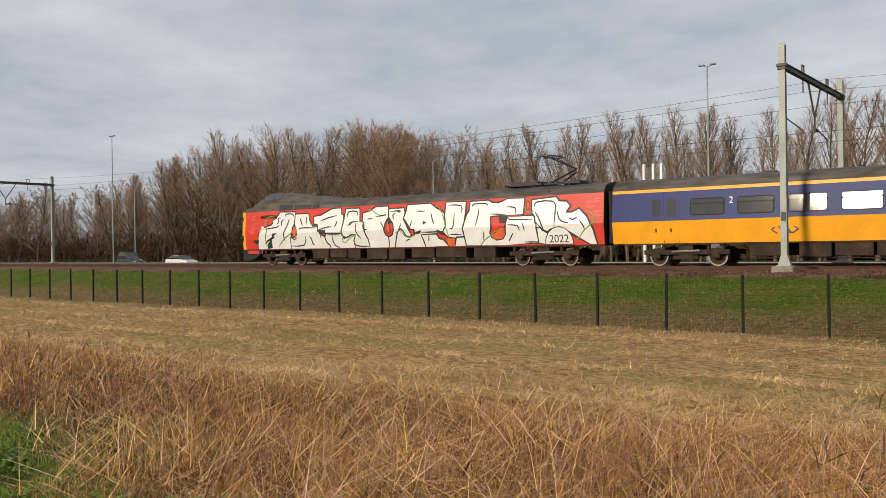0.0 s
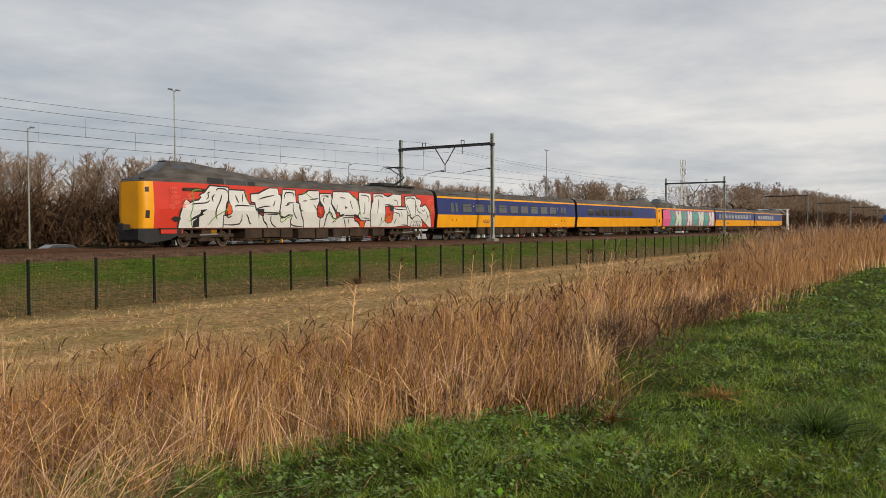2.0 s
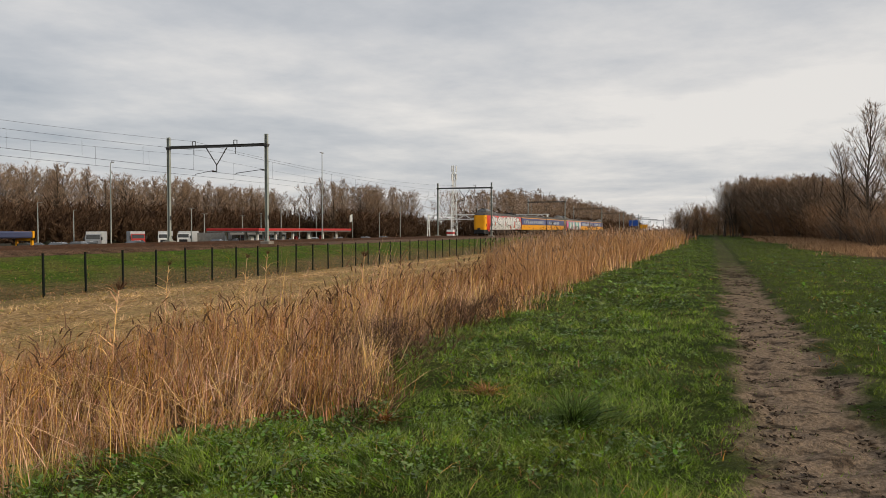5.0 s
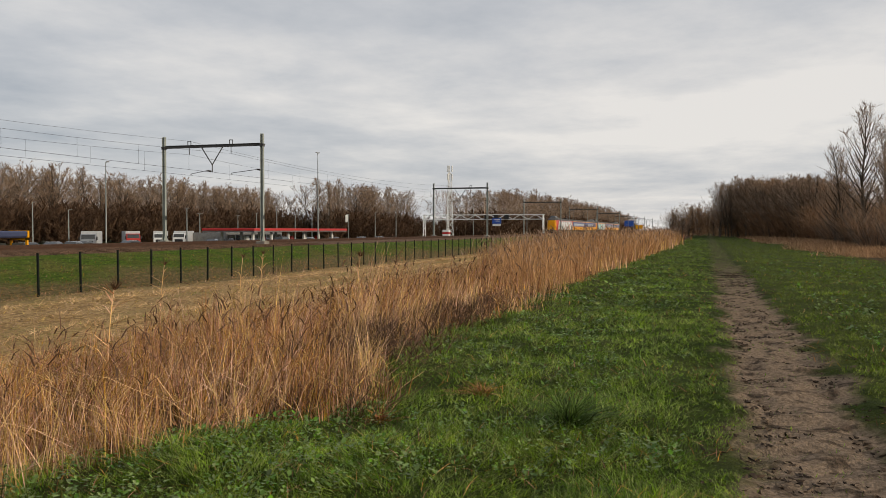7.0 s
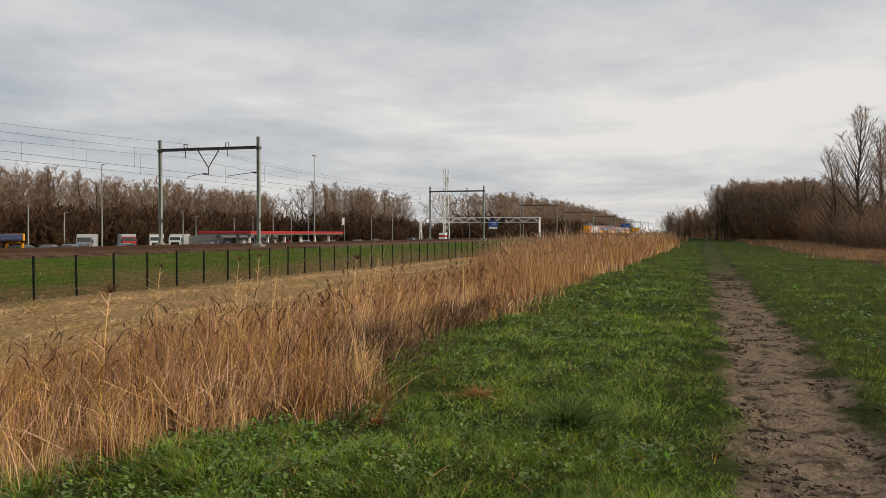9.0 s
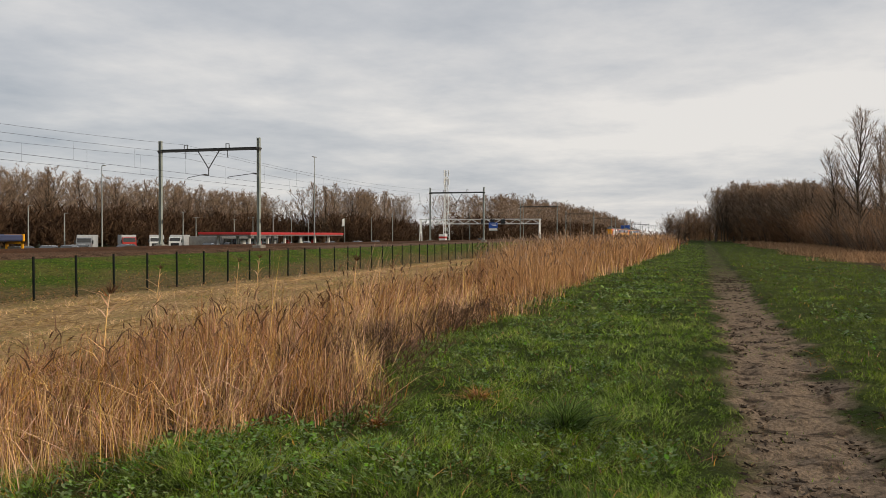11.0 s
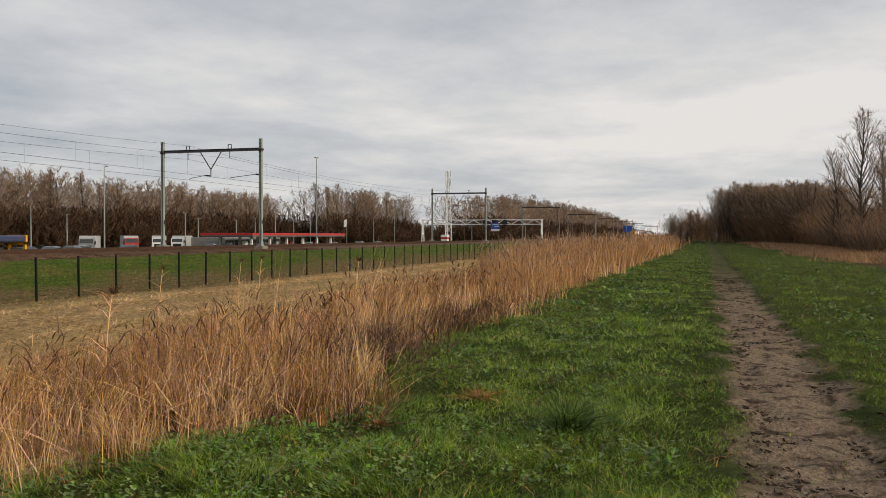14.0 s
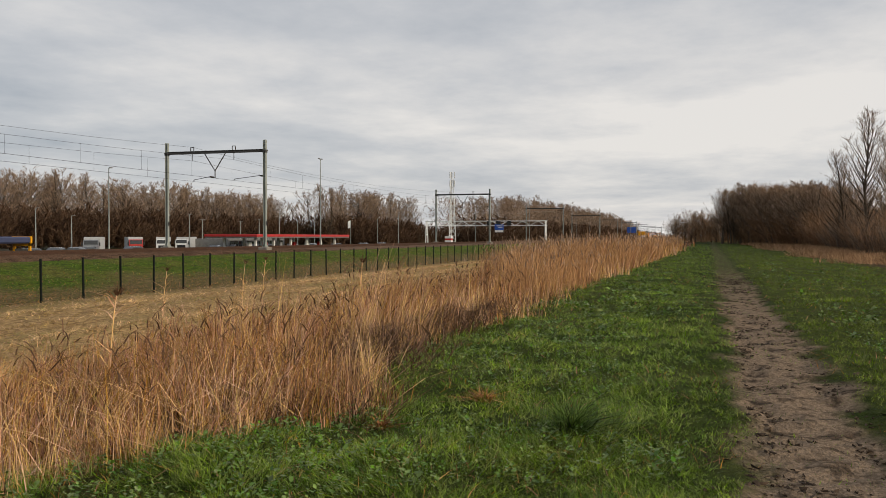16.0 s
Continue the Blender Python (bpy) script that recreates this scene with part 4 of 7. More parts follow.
STROKES.append([(19.28, 2.9), (19.3, 3.06), (20.23, 3.07), (20.23, 2.89)])
STROKES.append([(19.71, 2.83), (19.66, 2.36), (19.47, 1.84)])
STROKES.append([(20.02, 1.59), (19.97, 1.12)])
STROKES.append([(20.38, 2.48), (21.37, 2.42)])
STROKES.append([(21.44, 2.82), (22.04, 2.77), (21.97, 2.42)])
STROKES.append([(21.58, 2.23), (21.58, 2.13), (23.01, 2.12)])
STROKES.append([(21.44, 1.88), (22.18, 1.86), (22.2, 1.56)])
STROKES.append([(21.81, 1.45), (21.67, 1.22), (21.53, 1.03)])
STROKES.append([(22.41, 1.95), (22.51, 1.53)])
STROKES.append([(22.46, 0.98), (23.24, 0.98)])
STROKES.append([(23.15, 1.68), (23.52, 1.7), (23.5, 1.52), (23.79, 1.53)])
STROKES.append([(23.08, 2.73), (23.08, 3.01), (24.34, 3.04), (24.29, 2.51), (24.23, 1.72)])
STROKES.append([(23.13, 2.5), (23.34, 2.2), (23.52, 1.84), (23.61, 1.56)])
STROKES.append([(24.41, 2.5), (24.47, 2.12), (24.7, 1.93), (25.06, 1.87)])
STROKES.append([(25.04, 2.14), (25.29, 2.0), (25.51, 2.17)])
STROKES.append([(25.62, 2.01), (25.82, 1.76), (25.89, 1.54)])
VINES = []
VINES.append([(2.91, 0.93), (2.94, 1.27), (2.77, 1.46), (2.97, 1.9), (3.02, 2.52), (2.91, 2.74), (3.11, 2.93), (3.67, 2.91)])
VINES.append([(4.09, 0.97), (4.37, 1.3), (4.79, 1.59), (5.26, 1.75), (5.53, 2.01)])
VINES.append([(6.85, 2.93), (7.01, 2.69), (6.96, 2.45), (7.18, 2.25)])
VINES.append([(9.69, 1.74), (9.82, 1.44), (9.69, 1.2), (10.01, 1.12), (10.33, 1.44), (10.72, 1.53), (10.85, 1.63)])
VINES.append([(11.79, 2.97), (12.04, 3.06), (12.35, 2.86), (12.76, 2.66)])
VINES.append([(13.94, 1.64), (14.34, 1.83), (14.54, 1.44), (14.94, 1.33), (15.34, 1.49)])
VINES.append([(16.73, 2.99), (16.98, 3.08), (17.12, 2.83), (17.37, 2.49), (17.47, 1.96), (17.66, 1.57), (17.71, 1.13)])
VINES.append([(19.71, 0.8), (20.07, 1.16), (20.35, 1.29), (20.68, 1.57), (21.06, 1.6)])
VINES.append([(22.46, 2.82), (22.64, 2.54), (22.88, 2.44), (23.11, 2.53)])
VINES.append([(25.91, 2.44), (26.31, 2.34), (26.49, 2.02), (26.18, 1.71), (25.82, 1.49), (25.6, 1.14), (25.38, 1.1)])
PATCHES = []
PATCHES.append([(5.56, 2.27), (5.75, 2.03), (5.78, 1.71), (5.64, 1.57), (5.48, 1.62), (5.4, 1.86)])
PATCHES.append([(13.33, 2.32), (13.43, 2.13), (13.53, 1.93), (13.53, 1.69), (13.38, 1.62), (13.28, 1.79)])
PATCHES.append([(20.49, 1.38), (20.82, 1.52), (21.06, 1.79), (21.32, 1.69), (21.32, 1.36), (21.15, 1.18), (20.82, 1.14), (20.54, 1.24)])
PATCHES.append([(17.49, 1.26), (18.1, 1.24), (18.05, 0.83), (17.66, 0.84)])
PATCHES.append([(22.64, 3.0), (22.78, 3.0), (22.81, 2.67), (22.64, 2.63)])
NOTCHES = []
NOTCHES.append([(3.53, 1.82), (3.98, 1.86), (3.64, 1.65), (3.75, 1.55), (3.25, 1.36), (2.71, 1.13), (3.02, 1.41), (3.47, 1.6)])
NOTCHES.append([(7.66, 1.94), (8.36, 1.96), (8.31, 1.72), (7.93, 1.73)])
NOTCHES.append([(13.17, 2.32), (13.43, 2.51), (13.68, 2.27), (13.58, 2.17), (13.33, 2.08)])
NOTCHES.append([(15.92, 2.28), (16.19, 2.16), (15.94, 2.04)])
NOTCHES.append([(16.98, 1.73), (17.37, 1.62), (17.56, 1.38), (17.32, 1.43), (17.03, 1.53)])
NOTCHES.append([(15.39, 1.66), (15.84, 1.75), (15.74, 1.56), (15.37, 1.52)])
NOTCHES.append([(20.97, 2.31), (21.44, 2.3), (21.39, 1.97), (21.01, 1.98)])
NOTCHES.append([(3.02, 1.17), (3.42, 1.46), (3.45, 0.88), (2.97, 0.83)])


M["silver"] = material("silver_spray_paint", (0.80, 0.80, 0.79), (0.68, 0.68, 0.67), 0.45, 0.25, scale=1.2, fine=14)
M["green_paint"] = material("green_spray_paint", (0.16, 0.33, 0.05), (0.10, 0.22, 0.03), 0.5)
M["orange_paint"] = material("orange_spray_paint", (0.70, 0.14, 0.02), (0.6, 0.05, 0.02), 0.45)
M["pale_red"] = material("pale_red_marker", (0.75, 0.16, 0.10), (0.7, 0.12, 0.08), 0.5)
M["pink"] = material("pink_spray_paint", (0.68, 0.12, 0.28), (0.55, 0.08, 0.22), 0.5)
M["teal"] = material("turquoise_spray_paint", (0.10, 0.42, 0.38), (0.05, 0.26, 0.26), 0.5)
M["mint"] = material("pale_mint_spray_paint", (0.55, 0.70, 0.60), (0.40, 0.60, 0.52), 0.5)


from mathutils.geometry import tessellate_polygon


def grown(poly, d):
    """The outline moved outwards by d."""
    n = len(poly)
    area = sum(poly[i][0] * poly[(i + 1) % n][1] - poly[(i + 1) % n][0] * poly[i][1] for i in range(n))
    sg = 1 if area > 0 else -1
    out = []
    for i in range(n):
        a, b, c = Vector(poly[i - 1]), Vector(poly[i]), Vector(poly[(i + 1) % n])
        e1, e2 = (b - a).normalized(), (c - b).normalized()
        m = Vector((e1.y, -e1.x)) + Vector((e2.y, -e2.x))
        m = m.normalized() if m.length > 0.2 else Vector((e1.y, -e1.x))
        p = b + m * d * sg
        out.append((p.x, min(max(p.y, 0.815), 3.26)))
    return out


def side_patch(name, polys, out, mat, parent, label="", sd=-1):
    """Flat paint shapes wrapped on the body side, just proud of it."""
    bm = bmesh.new()
    for k, poly in enumerate(polys):
        vs = [bm.verts.new((x, 0, z)) for x, z in poly]
        for tri in tessellate_polygon([[Vector((x, z, 0)) for x, z in poly]]):
            if len(set(tri)) == 3:
                bm.faces.new([vs[i] for i in tri])
    for zc in (1.82, 3.14):
        bmesh.ops.bisect_plane(bm, geom=bm.verts[:] + bm.edges[:] + bm.faces[:], plane_co=(0, 0, zc), plane_no=(0, 0, 1))
    for v in bm.verts:
        v.co.y = sd * (half(v.co.z) + out)
    return part(name, bm, mat, parent, label)


def stroke(pts, w):
    """A line of paint, thinning at its ends, as an outline."""
    pts = [Vector(p) for p in pts]
    fine = []
    for a, b in zip(pts[:-1], pts[1:]):
        fine += [a, a.lerp(b, 0.5)]
    fine.append(pts[-1])
    fine = [fine[0]] + [(fine[i - 1] + fine[i] * 2 + fine[i + 1]) / 4 for i in range(1, len(fine) - 1)] + [fine[-1]]
    lft, rgt = [], []
    for i, p in enumerate(fine):
        d = (fine[min(i + 1, len(fine) - 1)] - fine[max(i - 1, 0)]).normalized()
        k = w * (0.45 if i in (0, len(fine) - 1) else 1.0) / 2
        n = Vector((-d.y, d.x)) * k
        lft.append(((p + n).x, (p + n).y)), rgt.append(((p - n).x, (p - n).y))
    return lft + rgt[::-1]


def spray_letters(car):
    for k, p in enumerate(LETTERS):
        lift = 0.0012 * k
        side_patch("letter_outline", [grown(p, 0.105)], 0.004 + lift, M["black"], car, "black sprayed outline")
        side_patch("letter", [grown(p, 0.005)], 0.0046 + lift, M["silver"], car, "silver sprayed letter form")
    for p in NOTCHES:
        side_patch("letter_shadow", [p], 0.0192, M["black"], car)
    for p in PATCHES:
        o = side_patch("paint_patch_edge", [grown(p, 0.05)], 0.0198, M["black"], car)
        side_patch("paint_patch", [p], 0.0204, M["orange_paint"], car, "red-orange sprayed patch")
    for p in STROKES:
        side_patch("paint_stroke", [stroke(p, 0.075)], 0.0216, M["black"], car)
    for p in VINES:
        side_patch("vine_line", [stroke(p, 0.06)], 0.0222, M["green_paint"], car, "green sprayed vine line")
    # arched date badge
    c = (24.47, 0.86)
    arc = [(c[0] + 0.76 * math.cos(math.pi * i / 14), c[1] + 0.82 * math.sin(math.pi * i / 14)) for i in range(15)]
    side_patch("badge_edge", [grown(arc, 0.05)], 0.0228, M["black"], car)
    side_patch("date_badge", [arc], 0.0234, M["silver"], car, "silver arched badge with a date")
    lettering("2022", 0.56, M["black"], car, Matrix.Translation((24.47, -(half(0.93) + 0.0265), 0.93)) @ pose(0, 0, 0, 90 + 6.7, 0, 0), "date")
    # pale rings scribbled on the red by the cab and at the far end
    rs = random.Random(3)
    for cx, cz, r in ((1.75, 2.85, 0.20), (1.85, 2.35, 0.26), (2.55, 2.25, 0.20), (1.6, 1.98, 0.15), (2.35, 2.0, 0.12), (2.9, 2.55, 0.17), (26.2, 2.75, 0.2), (26.6, 2.3, 0.18), (26.55, 2.95, 0.13)):
        for k in (1.0, 0.5):
            ring = [(cx + r * k * 1.25 * math.cos(t / 8 * math.pi + 0.4), min(cz + r * k * (0.8 + 0.15 * math.sin(3 * t)) * math.sin(t / 8 * math.pi + 0.4), 3.2)) for t in range(15)]
            side_patch("scribbled_ring", [stroke(ring, 0.035)], 0.006 if k == 1.0 else 0.008, M["pale_red"], car)
    side_patch("overpainted_sign", [[(2.3, 2.82), (3.9, 2.80), (3.95, 2.98), (3.2, 3.03), (2.35, 3.0)]], 0.005, M["under"], car)
    rs = random.Random(9)
    blot = [(1.9 + 0.36 * (0.7 + 0.3 * rs.random()) * math.cos(t * 0.5), 1.32 + 0.16 * (0.6 + 0.5 * rs.random()) * math.sin(t * 0.5)) for t in range(12)]
    side_patch("paint_blot", [blot], 0.005, M["black"], car)


spray_letters(tail)


def lengthen(car, k, x_end):
    """Give the car its true length: the fixed plates grow along the car, the running gear keeps its shape and moves."""
    m = Matrix.Translation((x_end, 0, 0)) @ Matrix.Diagonal((k, 1, 1, 1)) @ Matrix.Translation((-x_end, 0, 0))
    done = set()

    def go(ob, fixed):
        for c in ob.children:
            at = c.matrix_basis.translation
            if fixed and at.length > 0.001:
                at = m @ at
                c.location.x = at.x
                go(c, False)
            elif fixed:
                if c.type == "MESH" and c.data.name not in done:
                    done.add(c.data.name)
                    c.data.transform(m)
                go(c, True)
    go(car, True)


lengthen(tail, 1.012, 26.9)


def spray_colours(car):
    """Pink ground with turquoise and mint block letters over the side."""
    side_patch("pink_ground", [[(0.95, 0.85), (26.5, 0.85), (26.5, 3.1), (2.6, 3.12), (0.95, 2.9)]], 0.016, M["pink"], car, "pink sprayed ground")
    rs = random.Random(31)
    x = 4.2
    k = 0
    while x < 25:
        w = rs.uniform(2.0, 2.9)
        j = lambda: rs.uniform(-0.2, 0.2)
        p = [(x + j(), 0.9), (x + w * 0.35, 0.88), (x + w * 0.45, 1.5 + j()), (x + w * 0.6, 0.88), (x + w + j(), 0.9), (x + w * 0.95, 1.9), (x + w + j(), 2.95), (x + w * 0.6, 3.0), (x + w * 0.5, 2.3 + j()), (x + w * 0.3, 3.0), (x + j(), 2.9), (x + w * 0.1, 2.0)]
        side_patch("letter_outline", [grown(p, 0.1)], 0.019, M["black"], car)
        side_patch("letter", [p], 0.022, M[("teal", "mint", "teal", "silver")[k % 4]], car, "block letter form sprayed in turquoise tones")
        x += w + 0.25
        k += 1


spray_colours(c3)


# ---------------------------------------------------------------- trees
def branch_mesh(kind, seed, h, lush=1.0, wide=1.0):
    """A bare winter tree: tapered bent trunk, steep limbs, and a haze of fine twigs with gaps between."""
    rs = np.random.RandomState(seed)
    stems, twigs = [], []

    def unit(d):
        return d / (np.linalg.norm(d) + 1e-9)

    def limb(p, d, length, r, n, ntw, tl, side):
        """A bent limb with twigs along it; gives back its joints."""
        joints = [p]
        for i in range(n):
            d = unit(d + rs.normal(0, 0.07, 3) + np.array([0, 0, 0.06]))
            q = p + d * length / n
            r2 = r * (1 - 0.8 / n)
            stems.append((p, q, r, r2))
            for _ in range(max(1, int(ntw * lush / n))):
                pp = p + (q - p) * rs.uniform(0, 1)
                dd = unit(d + rs.normal(0, side, 3) + np.array([0, 0, 0.7 if kind == "poplar" else 0.35]))
                l = tl * rs.uniform(0.5, 1.2)
                twigs.append((pp, dd, l))
                for _k in range(2):
                    twigs.append((pp + dd * l * rs.uniform(0.2, 0.7), unit(dd + rs.normal(0, 0.38, 3)), l * rs.uniform(0.4, 0.8)))
            p, r = q, r2
            joints.append(p)
        return joints

    def fork(p, d, length, r, n, lift):
        """A bare bent member that curves upwards; gives back its joints and directions."""
        out = [(p, d)]
        for i in range(n):
            d = unit(d + rs.normal(0, 0.05, 3) + np.array([0, 0, lift]))
            q = p + d * length / n
            stems.append((p, q, r * (1 - 0.85 * i / n), r * (1 - 0.85 * (i + 1) / n)))
            p = q
            out.append((p, d))
        return out

    if kind == "shrub":
        for _ in range(17):
            a = rs.uniform(0, 6.28)
            o = np.array([math.cos(a), math.sin(a), 0])
            limb(o * rs.uniform(0, 0.16) * h, unit(o * rs.uniform(0.1, 0.75) + np.array([0, 0, 1.0])), h * rs.uniform(0.55, 0.95), 0.010 * h, 3, 18, h * 0.24, 0.42)
    else:
        pop = kind == "poplar"
        up = np.array([0.0, 0.0, 1.0])
        nt_ = 8
        trunk = fork(np.zeros(3), unit(np.array([rs.normal(0, 0.02), rs.normal(0, 0.02), 1.0])), h * (0.93 if pop else 0.74), h * 0.0098, nt_, 0.03)
        count, low = (58, 0.10) if pop else (46, 0.20)
        for k in range(count):
            t = low + (0.985 - low) * (k + rs.uniform(0, 1)) / count
            i = min(int(t * nt_), nt_ - 1)
            p = trunk[i][0] + (trunk[i + 1][0] - trunk[i][0]) * (t * nt_ - i)
            az = k * 2.4 + rs.normal(0, 0.5)
            open_ = radians(rs.uniform(30, 50) * (1.05 - 0.5 * t)) if pop else radians(rs.uniform(42, 70) * (1.05 - 0.5 * t))
            d = np.array([math.cos(az) * math.sin(open_), math.sin(az) * math.sin(open_), math.cos(open_)])
            l = h * ((0.33 * (1 - t) ** 0.7 + 0.05) if pop else (0.40 * (1 - t) ** 0.55 + 0.10)) * rs.uniform(0.7, 1.12)
            js = fork(p, d, l, h * 0.0042 * (1.1 - 0.75 * t), 4, 0.13 if pop else 0.09)
            for _ in range(max(3, int((7 if pop else 8) * lush * (1.15 - 0.5 * t)))):
                u = rs.uniform(0.2, 1.0) * 4
                i = min(int(u), 3)
                q = js[i][0] + (js[i + 1][0] - js[i][0]) * (u - i)
                d2 = unit(js[i + 1][1] + rs.normal(0, 0.36 if pop else 0.45, 3) + up * 0.12)
                l2 = l * rs.uniform(0.22, 0.5) * (1.2 - u / 4) + 0.02 * h
                twigs.append((q, d2, l2))
                for _k in range(5):
                    g = rs.uniform(0.15, 1.0)
                    twigs.append((q + d2 * l2 * g * 0.9, unit(d2 + rs.normal(0, 0.36, 3) + up * 0.22), 0.042 * h * rs.uniform(0.5, 1.3)))
    v, f = [], []
    for p, q, r0, r1 in stems:
        d = q - p
        a = unit(np.cross(d, [0.3, 1, 0.1]))
        b = unit(np.cross(d, a))
        k = len(v)
        nn = 6 if r0 > 0.1 else 3
        for c, r in ((p, r0), (q, r1)):
            for i in range(nn):
                t = 6.283 * i / nn
                v.append(c + (a * math.cos(t) + b * math.sin(t)) * max(r, 0.008))
        for i in range(nn):
            j = (i + 1) % nn
            f.append((k + i, k + j, k + nn + j, k + nn + i))
    tw = np.zeros((len(twigs), 3, 3))
    for i, (p, d, l) in enumerate(twigs):
        w = unit(np.cross(d, rs.normal(0, 1, 3))) * rs.uniform(0.008, 0.015) * wide
        tw[i] = p - w, p + w, p + d * l
    s = h / max(tw[:, 2, 2].max(), 0.1)
    return [q * s for q in v], f, tw * s


TREE_KINDS = {}
TREE_TWIGS = {}


def tree_proto(key, kind, seed, h, twig, lush=1.0, wide=1.0):
    v, f, tw = branch_mesh(kind, seed, h, lush, wide)
    name = {"poplar": "poplar_tree", "broad": "bare_tree", "shrub": "bare_shrub"}[kind]
    label = {"poplar": "tall bare poplar with upswept brown branches", "broad": "bare winter tree with spreading grey branches", "shrub": "leafless brown shrub with dense thin stems"}[kind]
    t = thing(name, label, {"shrub": "shrub"}.get(kind, "tree"), {"poplar": "row of poplars", "broad": "trees of the wood", "shrub": "shrubs of the thicket"}[kind])
    tagged(mesh_object("trunk" if kind != "shrub" else "stem", v, f, M["bark"], t), kind="" if kind != "shrub" else "stuff")
    ribbons("crown", tw, 3, [(0, 1, 2)], M[twig], t)
    TREE_KINDS[key] = [t, h, False]
    TREE_TWIGS[key] = tw / h


for i in range(4):
    tree_proto("p%d" % i, "poplar", 40 + i, 16.0, "twig", 1.5, 0.9)
for i in range(4):
    tree_proto("b%d" % i, "broad", 60 + i, 15.0, "twig" if i % 2 else "twig_red", 1.3, 1.0)
for i in range(4):
    tree_proto("f%d" % i, "broad" if i > 1 else "poplar", 70 + i, 15.0, "twig", 0.75, 2.3)
for i in range(4):
    tree_proto("s%d" % i, "shrub", 80 + i, 5.0, "twig_red" if i < 2 else "twig", 2.0, 0.65)


FAR_SHRUBS = []
FAR_TREES = []


def plant(key, x, y, h, rs, label="", wide=1.0):
    if key[0] == "s" and not (x < 130 and y < 0) and not (-72 < x < 36 and y < 112) and len(FAR_SHRUBS) < 900:
        FAR_SHRUBS.append((x, y, h, wide, rs.uniform(0, 6.28)))
        return None
    if key[0] == "f" and x > 380:
        FAR_TREES.append((key, x, y, h, wide, rs.uniform(0, 6.28)))
        return None
    t, h0, used = TREE_KINDS[key]
    s = h / h0
    m = pose(x, y, float(ground_z(x, y)) - 0.1, 0, 0, rs.uniform(0, 360))
    if not used:
        TREE_KINDS[key][2] = True
        o = t
        o.matrix_basis = m
    else:
        o = copy_thing(t, m)
    o.scale = (s * wide, s * wide, s)
    if label:
        o["label"] = label
    return o


